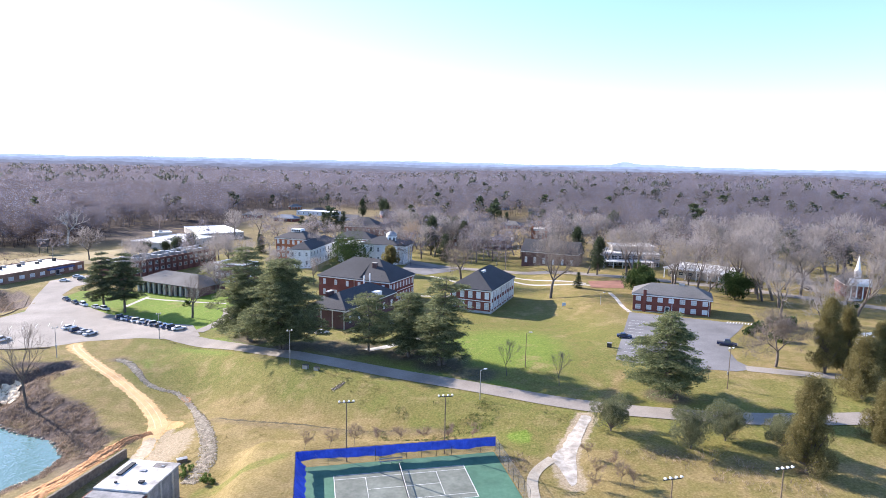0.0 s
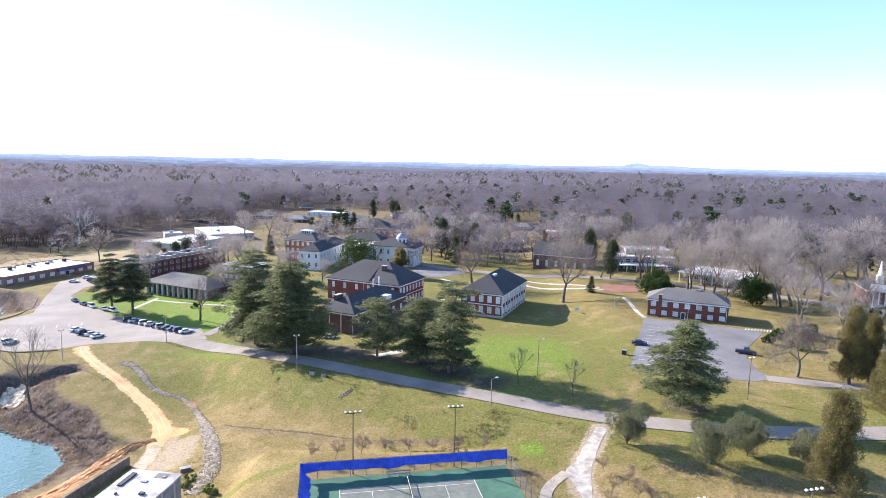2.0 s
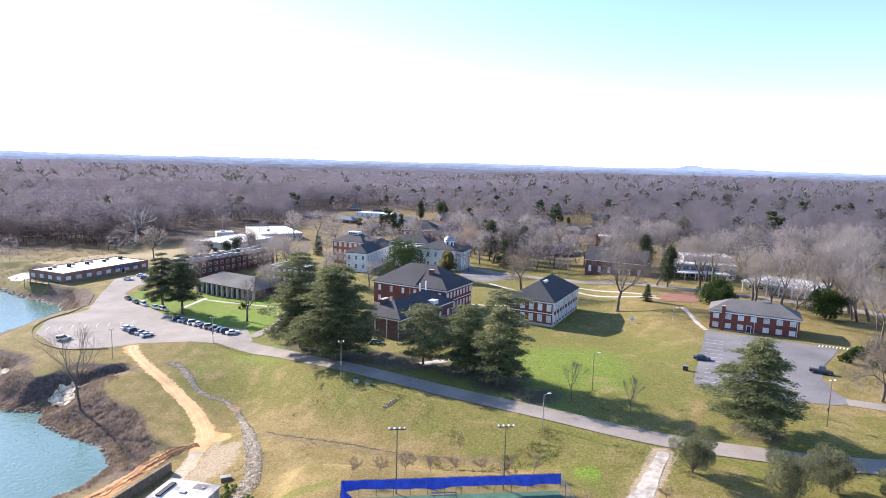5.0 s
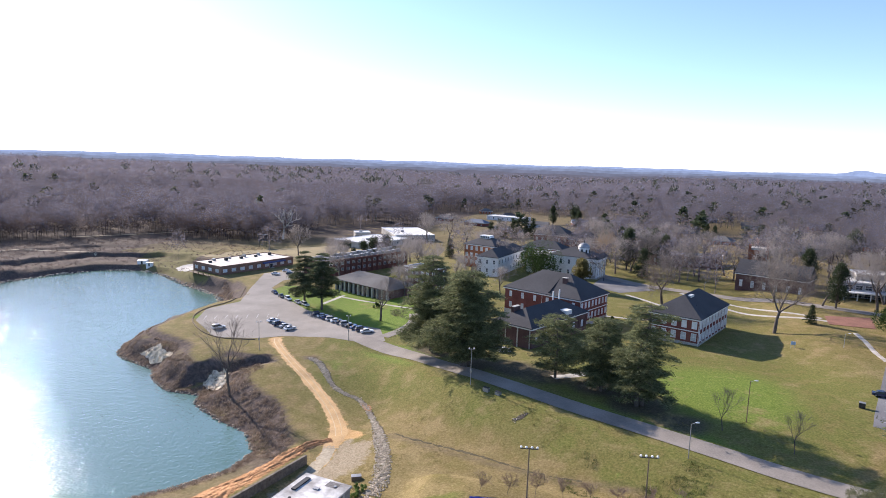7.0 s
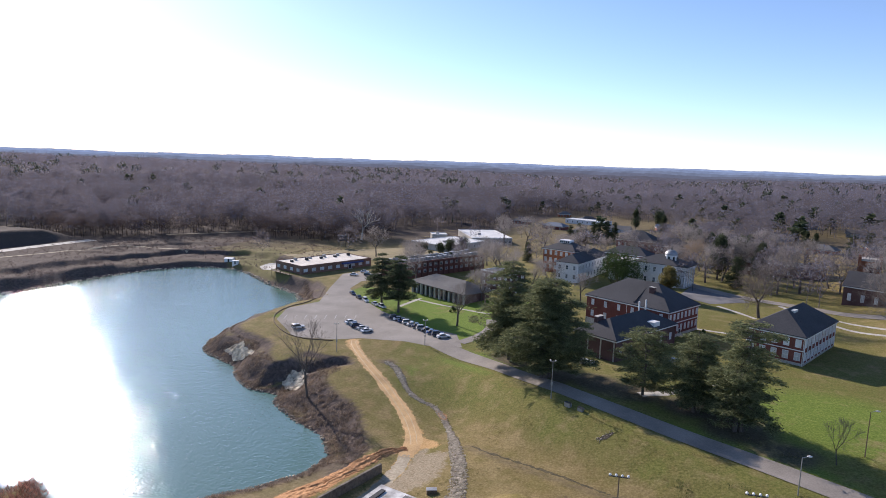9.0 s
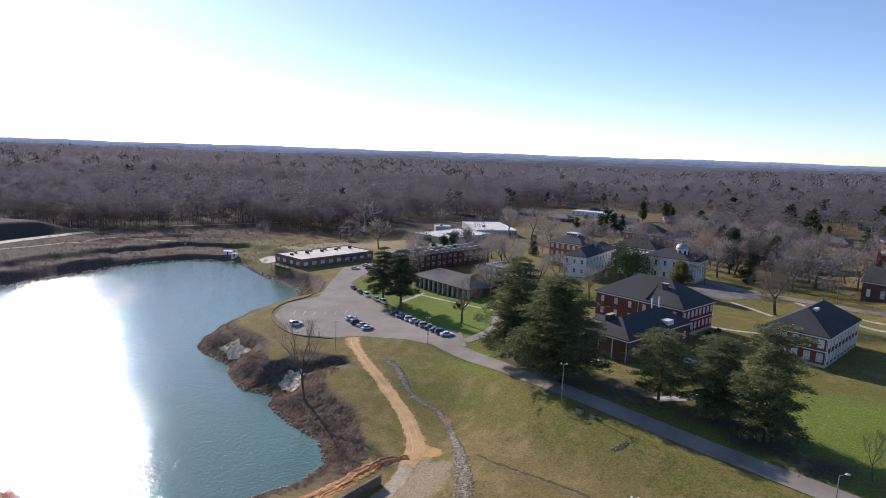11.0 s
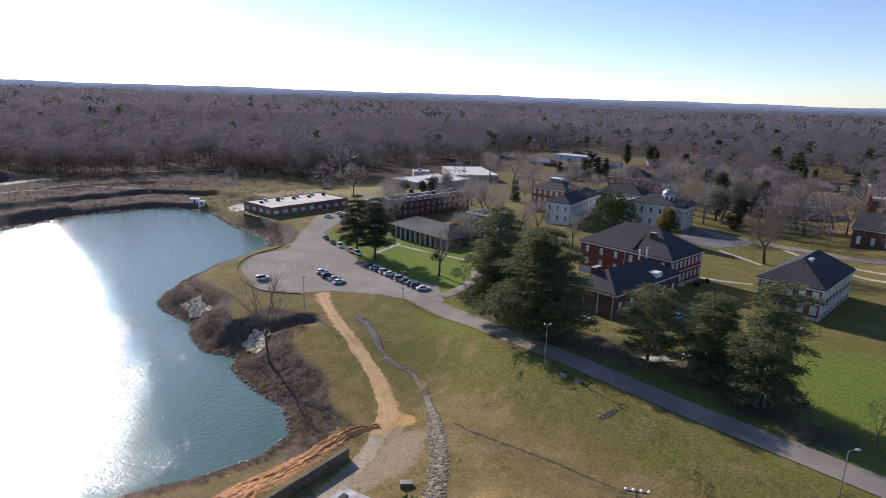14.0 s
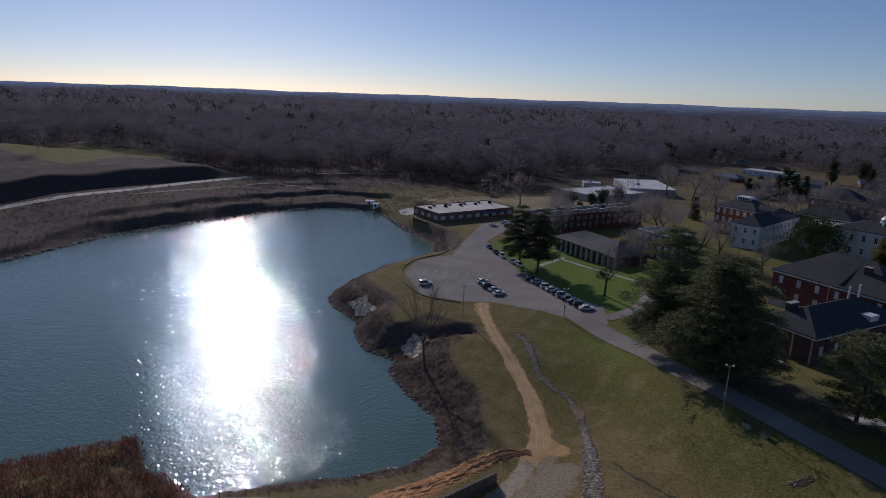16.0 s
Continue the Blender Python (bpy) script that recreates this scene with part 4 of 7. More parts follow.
# ---- paths and lines ----
for name, line, w in (("footpath", [(-12.5, 258.2), (-10, 257.5)], 1.5), ("footpath", [(-129.5, 246), (-128.9, 265)], 1.8), ("footpath", [(-129, 262), (-119, 259.1), (-97.8, 250.1), (-88, 247)], 1.5),
                      ("footpath", [(-12, 258), (-3, 256.5), (5, 257)], 1.8), ("footpath", [(-4.9, 303.2), (3, 294), (9.3, 285.3)], 1.8), ("footpath", [(19.4, 316), (36, 285), (47.6, 276), (67, 268)], 2.2),
                      ("footpath", [(71.3, 252.3), (71, 240), (69.5, 228), (69.8, 219)], 1.6), ("footpath", [(34.9, 300), (47.6, 288), (66, 272)], 2.0)):
    strip(name, line, w, CONCRETE, 0.09, "pale worn concrete footpath across grass", "footpath", ragged=0.1, lanes=2)
RUBBLE = speckled("washed_concrete", (0.3, 0.265, 0.21), (0.56, 0.52, 0.46), 0.8, 0.9, 0.5, 0.35, 0.1)
drape("footpath", ragged_line([(31.6, 126.7), (34.2, 126.1), (31.7, 121.9), (29.4, 116.5), (27.2, 111.9), (26.2, 105.6), (25.1, 100.7), (24.1, 100.6), (23.4, 104.5), (22.4, 109.7), (22.8, 111.9), (25.4, 115.4), (28.1, 120.3), (30.3, 123.9)], 0.22, 21, 0.6), RUBBLE, 0.04, "broken washed-out concrete path down the bank", "footpath")
strip("footpath", [(22.6, 110.4), (18.8, 105.8), (17.2, 101.5), (17.0, 94)], 2.0, PATH_TAN, 0.06, "sandy concrete footpath beside the tennis fence", "footpath", lanes=2)
strip("driveway", [(-82.5, 203), (-79, 214), (-79.3, 226), (-84, 238)], 4.5, ROADGREY, 0.11, "short grey asphalt driveway", "driveway")
strip("driveway", [(-21, 173.6), (-15.2, 177.8), (-8, 186), (0, 198)], 3.2, CONCRETE, 0.08, "pale worn drive under the cedars", "driveway", ragged=0.2)
strip("road", [(-45, 392), (-22, 354), (-3, 332), (14, 323), (33, 316), (60, 300), (120, 272), (170, 226), (260, 150)], 7.0, ROADGREY, 0.12, "grey asphalt street behind the campus", "road", step=3)
# Dark asphalt puts the shade of the nearby trees into the colour.
drape("forecourt", [(-22, 318), (-8, 306), (8, 318), (-2, 333), (-18, 345)], ASPHALT_D, 0.08, "asphalt forecourt before a white hall, darkened for tree shade", "forecourt")
strip("road", [(188, 345), (186, 310), (172, 288), (160, 258)], 6.0, ROADGREY, 0.10, "pale side street between bare trees", "road", step=3)
drape("plaza", [(66, 263), (68, 277), (84, 279), (80, 261)], speckled("brick_paving", (0.22, 0.1, 0.07), (0.33, 0.17, 0.12), 3.0, 0.9, 0.2, 0.25), 0.12, "red brick paved terrace beside the lawn", "plaza")
strip("gravel_track", [(-399, 120), (-398, 144), (-396.5, 172), (-396, 203), (-404, 256), (-405.5, 302)], 9.0, CONCRETE, 0.2, "pale gravel track along the quarry", "track", step=4)
strip("gravel_track", [(-393, 353), (-357, 407), (-331, 459)], 4.0, GRAVEL, 0.2, "pale gravel track at the edge of the woods", "track", step=4)
drape("gravel_pad", ragged_line([(-259, 305), (-242, 292), (-236, 301), (-246, 319), (-261, 316)], 0.4, 35, 1.0), CONCRETE, 0.12, "pale gravel pad beside a low building", "pad")
strip("gravel_track", [(-383, 205), (-380, 228), (-374, 258), (-375, 299), (-350, 310), (-330, 316)], 2.2, GRAVEL, 0.12, "thin pale track along the quarry terrace", "track", ragged=0.4, step=2.5, lanes=2)
drape("playing_field", [(-268, 336), (-210, 414), (-172, 400), (-186, 352), (-205, 345), (-240, 322)], speckled("dormant_turf", (0.24, 0.19, 0.085), (0.36, 0.29, 0.15), 0.8, 0.95, 0.04, 0.3), 0.06, "dry tan playing field by the woods", "field")


strip("erosion_line", [(-54, 143.6), (-47.5, 140.2), (-41, 138.2), (-33, 135.6), (-24, 132.2), (-16, 129.6), (-9, 128.4)], (0.5, 0.9), speckled("dark_soil", (0.05, 0.042, 0.024), (0.14, 0.115, 0.06), 1.5, 0.95, 0.4, 0.3, 0.08), 0.03, "thin dark eroded line across the grass bank", "ground", ragged=0.3, step=0.7, lanes=2)


def painted(name, a, b, w, lift, parent=None):
    (ax, ay), (bx, by) = a, b
    d = math.hypot(bx - ax, by - ay)
    px, py = -(by - ay) / d * w / 2, (bx - ax) / d * w / 2
    n = max(1, int(d / 3))
    vs, fs = [], []
    for i in range(n + 1):
        x, y = ax + (bx - ax) * i / n, ay + (by - ay) * i / n
        z = gz(x, y) + lift
        vs += [(x + px, y + py, z), (x - px, y - py, z)]
    for i in range(n):
        fs.append((2 * i, 2 * i + 1, 2 * i + 3, 2 * i + 2))
    return mesh_object(name, vs, fs, LINE, parent)


bays = tagged(new("bay_lines"), "faded white painted bay lines on asphalt", "road marking", kind="structure")
for i in range(12):
    t = i / 11
    x, y = 52.5 + (66 - 52.5) * t, 168 + (207 - 168) * t
    painted("line", (x, y), (x + 4.6, y - 1.8), 0.14, 0.13, bays)
for i in range(9):
    painted("line", (98 + i * 0.9, 203.2 - i * 0.25), (99.3 + i * 0.9, 205.2 - i * 0.25), 0.35, 0.135, bays)
for i in range(8):
    painted("line", (-158 + i * 3.4, 205 + i * 1.9), (-160.5 + i * 3.4, 210 + i * 1.9), 0.12, 0.13, bays)
kerb_run = resample(smooth_line([(-180, 262), (-166.5, 236), (-170, 219), (-162, 201.5), (-140, 185.5), (-124.5, 190)]), 2.5)
bm = bmesh.new()
for (ax, ay), (bx, by) in zip(kerb_run[:-1], kerb_run[1:]):
    a, b = Vector((ax, ay, gz(ax, ay))), Vector((bx, by, gz(bx, by)))
    n = Vector((-(by - ay), bx - ax, 0)).normalized() * 0.12
    up = Vector((0, 0, 0.28))
    vs = [bm.verts.new(p) for p in (a - n, a + n, b + n, b - n, a - n + up, a + n + up, b + n + up, b - n + up)]
    for f in ((4, 5, 6, 7), (0, 1, 5, 4), (1, 2, 6, 5), (2, 3, 7, 6), (3, 0, 4, 7)):
        bm.faces.new([vs[i] for i in f])
tagged(part("kerb", bm, TIMBER, None), "dark low timber kerb round the parking lot", "kerb", kind="structure")

# ---- tennis court ----
CE = (0.978, 0.21)
COURT_TURN = turn_of(0, 0, *CE)
court = empty("tennis_court", -25.1, 104.9, 0.0, COURT_TURN, "green hard tennis court with white lines and net", "tennis court")
part("slab", box(0.3, -19.0, -0.3, 37.4, -0.3, 0.06), COURT, court)
part("playing_surface", box(6.6, -15.3, 0.058, 30.35, -4.33, 0.068), PLAY, court, "grey-green painted playing surface")
X0, X1, Y0, Y1 = 6.6, 30.35, -15.3, -4.33
for a, b, c, d in ((X0, Y1 - 0.08, X1, Y1), (X0, Y0, X1, Y0 + 0.08), (X0, Y0, X0 + 0.12, Y1), (X1 - 0.12, Y0, X1, Y1), (X0, Y1 - 1.45, X1, Y1 - 1.37), (X0, Y0 + 1.37, X1, Y0 + 1.45),
                   (X0 + 5.48, Y0 + 1.41, X0 + 5.56, Y1 - 1.41), (X1 - 5.56, Y0 + 1.41, X1 - 5.48, Y1 - 1.41), (X0 + 5.52, -9.86, X1 - 5.52, -9.78)):
    part("line", box(a, b, 0.066, c, d, 0.074), LINE, court, "white court line")
net_x = (X0 + X1) / 2
bm = bmesh.new()
for k in range(60):
    y = Y0 - 0.9 + 12.7 * k / 59
    add_box(bm, net_x - 0.006, y - 0.012, 0.1, net_x + 0.006, y + 0.012, 0.98)
for k in range(9):
    add_box(bm, net_x - 0.006, Y0 - 0.9, 0.12 + k * 0.1, net_x + 0.006, Y1 + 0.9, 0.135 + k * 0.1)
part("net", bm, DARK, court, "dark tennis net")
part("net_band", box(net_x - 0.03, Y0 - 0.9, 0.96, net_x + 0.03, Y1 + 0.9, 1.05), LINE, court, "white net band")
for y in (Y0 - 0.95, Y1 + 0.95):
    part("net_post", tube((net_x, y, 0), (net_x, y, 1.12), 0.05, 0.05), DARK, court)

fence = empty("court_fence", -25.1, 104.9, 0.0, COURT_TURN, "tall chain-link court fence hung with sagging blue screen", "fence")
FH = 3.1
posts = [(i * 37.7 / 13, 0) for i in range(14)] + [(0, -i * 2.8) for i in range(1, 8)] + [(37.7, -i * 2.8) for i in range(1, 8)]
for x, y in posts:
    part("post", tube((x, y, -0.3), (x, y, FH), 0.04, 0.04, 6), DARK, fence)
for a, b in (((0, 0), (37.7, 0)), ((0, 0), (0, -19.6)), ((37.7, 0), (37.7, -19.6))):
    part("rail", tube((*a, FH), (*b, FH), 0.03, 0.03, 6), DARK, fence)


def screen(a, b, low, high, sag, seed, lean=0.0):
    g = np.random.default_rng(seed)
    n, m = 60, 6
    bm = bmesh.new()
    grid = []
    nx, ny = -(b[1] - a[1]), b[0] - a[0]
    d = math.hypot(nx, ny)
    ph = g.uniform(0, 6, 4)
    for i in range(n + 1):
        t = i / n
        hem = low + sag * (math.sin(t * 13 + ph[0]) + math.sin(t * 31 + ph[1]) * 0.6) * 0.5
        col = []
        for j in range(m + 1):
            v = j / m
            out = 0.10 + lean * (1 - v) ** 1.5 * min(1, t * 12) + 0.13 * (1 - v) * math.sin(t * 45 + ph[2] + v * 2) + 0.05 * math.sin(t * 110 + ph[3])
            col.append(bm.verts.new((a[0] + (b[0] - a[0]) * t + nx / d * out, a[1] + (b[1] - a[1]) * t + ny / d * out, hem + (high - hem) * v)))
        grid.append(col)
    for i in range(n):
        for j in range(m):
            bm.faces.new((grid[i][j], grid[i + 1][j], grid[i + 1][j + 1], grid[i][j + 1]))
    return part("windscreen", bm, BLUE, fence, "bright blue fabric windscreen")


screen((37.7, 0), (0, 0), 1.25, FH - 0.03, 0.3, 1)
screen((0, 0), (0, -19.6), 0.9, FH - 0.03, 0.12, 2, 1.7)
bm = bmesh.new()
for a, b, n in (((0, 0), (37.7, 0), 90), ((37.7, 0), (37.7, -19.6), 60)):
    for k in range(n):
        for s in (1, -1):
            t0, t1 = k / n, min(1, max(0, (k + s * 5) / n))
            add_tube(bm, (a[0] + (b[0] - a[0]) * t0, a[1] + (b[1] - a[1]) * t0, 0), (a[0] + (b[0] - a[0]) * t1, a[1] + (b[1] - a[1]) * t1, FH), 0.009, 0.009, 3, False)
part("chain_link", bm, METAL, fence, "grey wire mesh")

bench = empty("court_bench", *(Matrix.Translation((-25.1, 104.9, 0.06)) @ pose(0, 0, 0, 0, 0, COURT_TURN) @ Vector((17.2, -1.3, 0))), COURT_TURN, "grey bench on the court beside the fence", "bench")
part("seat", box(-2.2, -0.2, 0.42, 2.2, 0.2, 0.47, 0.01), METAL, bench)
part("backrest", box(-2.2, 0.2, 0.7, 2.2, 0.24, 0.95, 0.01), METAL, bench)
for x in (-1.9, 0, 1.9):
    part("leg", box(x - 0.04, -0.18, 0, x + 0.04, 0.24, 0.42), METAL, bench)
    part("leg", box(x - 0.03, 0.17, 0.47, x + 0.03, 0.2, 0.95), METAL, bench)


# ---- lamps ----
def flood(parent, x, y, z, turn):
    """A tilted floodlight with its bracket."""
    bm = bmesh.new()
    bmesh.ops.create_cone(bm, cap_ends=True, segments=10, radius1=0.21, radius2=0.11, depth=0.36)
    bmesh.ops.transform(bm, matrix=pose(0, 0, 0, 0, 0, turn) @ pose(0, -0.28, 0.3, 62), verts=bm.verts)
    head = part("floodlight", bm, WHITE, parent, "white floodlight housing")
    head.location = (x, y, z)
    part("bracket", box(x - 0.04, y - 0.04, z - 0.02, x + 0.04, y + 0.04, z + 0.2), DARK, parent)
    return head


def court_light(x, y, top, turn):
    z = gz(x, y)
    root = empty("court_light", x, y, z, turn, "tall wooden court light pole with four white floodlights", "light pole", "tennis court lights")
    part("pole", tube((0, 0, -0.5), (0, 0, top - z), 0.15, 0.09, 8), TIMBER, root)
    part("crossbar", box(-1.45, -0.06, top - z - 0.35, 1.45, 0.06, top - z - 0.2), DARK, root)
    for k in (-1.3, -0.45, 0.45, 1.3):
        flood(root, k, 0, top - z - 0.2, 0)


for x, y in ((-16.3, 107.6), (1.9, 111.5)):
    court_light(x, y, 11.75, 12)
for x, y in ((33.6, 80.8), (51.1, 84.3)):
    court_light(x, y, 12.5, 14)


def street_lamp(x, y, h, turn, heads=1, mat=None):
    z = gz(x, y)
    root = empty("street_lamp", x, y, z, turn, "slim grey street lamp with two floodlight heads" if heads == 2 else "slim grey street lamp with one bracket head", "street lamp", "street lamps")
    part("pole", tube((0, 0, -0.4), (0, 0, h), 0.12, 0.07, 8), mat or METAL, root)
    if heads == 2:
        part("crossbar", box(-0.75, -0.05, h - 0.3, 0.75, 0.05, h - 0.2), METAL, root)
        for k in (-0.6, 0.6):
            flood(root, k, 0, h - 0.2, 0)
        part("meter_box", box(-0.22, 0.1, h * 0.34, 0.22, 0.35, h * 0.42, 0.02), METAL, root)
    else:
        part("arm", tube((0, 0, h - 0.1), (0.9, 0, h + 0.25), 0.04, 0.035, 6), METAL, root)
        bm = bmesh.new()
        bmesh.ops.create_uvsphere(bm, u_segments=10, v_segments=6, radius=0.3)
        bmesh.ops.transform(bm, matrix=Matrix.Translation((1.2, 0, h + 0.25)) @ Matrix.Diagonal((1.5, 0.75, 0.5, 1)), verts=bm.verts)
        part("lamp_head", bm, WHITE, root, "pale lamp head")


street_lamp(-40.1, 160.6, 9.6, 20, 2)
street_lamp(10.1, 135.8, 7.0, 20, 1)
street_lamp(23.5, 158.1, 9.4, 10, 1, TIMBER)
street_lamp(70.3, 142.4, 10.2, 20, 2, TIMBER)
street_lamp(-116.7, 180.9, 9.6, 40, 2)
street_lamp(-92.9, 197.6, 8.8, 30, 2)
street_lamp(62, 231, 4.5, 0, 1)


# ---- cars ----
CARP = {n: speckled("car_" + n, c, c, 1.0, 0.25, 0.5, 0.04, spec=0.6) for n, c in (("white", (0.75, 0.75, 0.74)), ("navy", (0.02, 0.03, 0.075)), ("black", (0.018, 0.018, 0.02)), ("silver", (0.42, 0.43, 0.44)), ("blue", (0.04, 0.08, 0.2)), ("beige", (0.5, 0.46, 0.38)))}
CARS = {}
WHEEL = {}


def profile_body(prof, half, taper):
    """A body drawn as a side outline, swept across with a narrowing toward the top."""
    bm = bmesh.new()
    rows = []
    for s in (-1, -0.88, 0.88, 1):
        k = 1.0 if abs(s) < 0.9 else 0.0
        rows.append([bm.verts.new((x, s * half * (1 - taper * max(0, z - 0.9)), z if k or z > 0.5 else z + 0.06)) for x, z in prof])
    n = len(prof)
    for a, b in zip(rows[:-1], rows[1:]):
        for i in range(n):
            bm.faces.new((a[i], a[(i + 1) % n], b[(i + 1) % n], b[i]))
    bm.faces.new(rows[0][::-1])
    bm.faces.new(rows[-1])
    bmesh.ops.recalc_face_normals(bm, faces=bm.faces[:])
    return bm


def wheel_data():
    if not WHEEL:
        bm = bmesh.new()
        bmesh.ops.create_cone(bm, cap_ends=True, segments=14, radius1=0.33, radius2=0.33, depth=0.22)
        bmesh.ops.transform(bm, matrix=pose(0, 0, 0, 90), verts=bm.verts)
        t = part("tyre", bm, RUBBER, None)
        bm = bmesh.new()
        bmesh.ops.create_cone(bm, cap_ends=True, segments=10, radius1=0.2, radius2=0.2, depth=0.235)
        bmesh.ops.transform(bm, matrix=pose(0, 0, 0, 90), verts=bm.verts)
        r = part("rim", bm, METAL, None)
        WHEEL["t"], WHEEL["r"] = t.data, r.data
        bpy.data.objects.remove(t)
        bpy.data.objects.remove(r)
    return WHEEL["t"], WHEEL["r"]


def car(x, y, turn, colour, shape="sedan", lift=0.12):
    key = (colour, shape)
    words = {"sedan": "parked %s sedan on asphalt", "suv": "parked %s sport utility vehicle on asphalt", "pickup": "parked %s pickup truck on asphalt"}[shape] % colour
    m = pose(x, y, gz(x, y) + lift, 0, 0, turn)
    if key in CARS:
        return copy_thing(CARS[key], m)
    root = empty("car" if shape != "pickup" else "pickup_truck", 0, 0, 0, 0, words, "car", "parked cars")
    h = {"sedan": 1.45, "suv": 1.75, "pickup": 1.8}[shape]
    L = {"sedan": 2.3, "suv": 2.35, "pickup": 2.8}[shape]
    body = [(-L, 0.28), (-L, 0.75), (-L + 0.1, 0.92), (L - 1.2, 0.95), (L - 0.2, 0.8), (L, 0.65), (L, 0.28)]
    part("body", profile_body(body, 0.88, 0.0), CARP[colour], root)
    cab = {"sedan": [(-1.65, 0.93), (-1.05, h - 0.06), (0.25, h - 0.06), (1.0, 0.93)], "suv": [(-2.2, 0.93), (-1.95, h - 0.06), (0.2, h - 0.06), (0.95, 0.93)], "pickup": [(-0.75, 0.93), (-0.6, h - 0.06), (0.75, h - 0.06), (1.35, 0.93)]}[shape]
    part("cabin_glass", profile_body(cab, 0.8, 0.22), PANE, root, "dark tinted car glass")
    top = [(cab[1][0] - 0.05, h - 0.07), (cab[1][0] + 0.1, h), (cab[2][0] - 0.1, h), (cab[2][0] + 0.08, h - 0.07)]
    part("roof", profile_body(top, 0.82, 0.22), CARP[colour], root)
    if shape == "pickup":
        part("bed", box(-L + 0.12, -0.72, 0.93, -0.85, 0.72, 0.965), DARK, root)
    td, rd = wheel_data()
    for wx_ in (-L + 0.85, L - 0.9):
        for wy_ in (-0.8, 0.8):
            w = new("wheel")
            w.parent = root
            w.location = (wx_, wy_, 0.33)
            for nm, data in (("tyre", td), ("rim", rd)):
                o = new(nm, data)
                o.parent = w
    for s in (-0.62, 0.62):
        part("headlight", box(L - 0.06, s - 0.18, 0.6, L + 0.015, s + 0.18, 0.74), LINE, root, "clear headlight")
        part("tail_light", box(-L - 0.015, s - 0.16, 0.66, -L + 0.05, s + 0.16, 0.82), BRICK, root, "red tail light")
    root.matrix_basis = m
    CARS[key] = root
    return root


AX = turn_of(-133, 213.5, -111, 198.6)
for x, y, c, s in ((-132.1, 212.3, "white", "sedan"), (-127.4, 208.9, "navy", "suv"), (-123.6, 207.4, "silver", "sedan"), (-120.3, 205, "white", "sedan")):
    car(x, y, AX + 98, c, s)
for i, c in enumerate(("navy", "white", "blue", "white", "white", "navy", "silver", "black", "blue", "navy", "white")):
    t = i / 10
    car(-121 + 30.5 * t, 227.3 - 20.2 * t, AX + 75, c, "suv" if i % 3 == 0 else "sedan")
for x, y, c, s, a in ((-159.6, 255.7, "navy", "sedan", -38), (-152.5, 250.1, "black", "sedan", -38), (-147, 246.8, "white", "suv", -38), (-139.5, 242.6, "silver", "sedan", -35), (-134.6, 240.2, "white", "suv", -32), (-185.3, 296, "white", "sedan", 10), (-178, 299, "black", "suv", 15), (-185, 306.5, "white", "sedan", 20), (-144.5, 196.5, "white", "suv", 60)):
    car(x, y, a, c, s)
car(58.1, 186.0, -15, "navy", "sedan")
car(86.2, 177.4, -25, "navy", "pickup")
for x, y, c, a in ((-38.5, 196, "white", 30), (-42, 198.5, "silver", 30), (-15.5, 212, "silver", 65), (-60.5, 262, "white", 70), (166, 240, "silver", 10), (160, 262, "black", 80)):
    car(x, y, a, c, "sedan", 0.02)

# ---- block house by the lake ----
blk = empty("block_house", -58.1, 94.9, gz(-50, 104), -7.0, "low utility house with stained pale flat roof", "utility building")
bz = -0.7 - gz(-50, 104)
part("wall", box(0.2, 0.2, -2.5, 9.6, 12.6, bz), speckled("weathered_block", (0.2, 0.2, 0.2), (0.36, 0.35, 0.34), 0.9, 0.9, 0.3, 0.3, 0.02), blk, "grey concrete block wall")
part("roof", box(0, 2.6, bz, 9.9, 12.9, bz + 0.32, 0.04), speckled("stained_roof", (0.36, 0.335, 0.3), (0.8, 0.78, 0.73), 0.4, 0.9, 0.2, 0.4, 0.02), blk, "flat roof stained grey and white")
part("lower_roof", box(-0.3, -0.4, bz - 0.45, 9.9, 2.55, bz - 0.2, 0.03), speckled("rusty_roof", (0.15, 0.05, 0.03), (0.25, 0.085, 0.05), 0.8, 0.7, 0.2, 0.3, 0.01), blk, "rusty red lower roof")
part("roof_patch", box(5.6, 10.6, bz + 0.322, 8.0, 12.4, bz + 0.33), speckled("tar_patch", (0.13, 0.12, 0.11), (0.3, 0.28, 0.26), 1.3, 0.9, 0.3, 0.4, 0.01), blk, "dark tar patch")
for x in (2.2, 4.9, 7.6):
    part("pilaster", box(9.6, x * 1.35, -2.5, 9.75, x * 1.35 + 0.45, bz - 0.01), CONCRETE, blk)
for x, y, a, b, h in ((1.2, 7.0, 0.9, 4.4, 0.25), (4.4, 8.8, 1.1, 0.7, 0.18), (6.6, 5.0, 0.9, 0.7, 0.35), (2.6, 4.4, 0.4, 0.4, 0.3), (7.2, 11, 0.5, 0.5, 0.12)):
    part("roof_hatch", box(x, y, bz + 0.32, x + a, y + b, bz + 0.32 + h, 0.02), DARK if h > 0.2 else METAL, blk, "small dark roof hatch")
part("door", box(3, 12.58, -0.2, 4, 12.66, 1.9), DARK, blk, "dark metal door")
wallrun = resample([(-67.6, 126.5), (-72.4, 106), (-75.5, 92)], 3)
bm = bmesh.new()
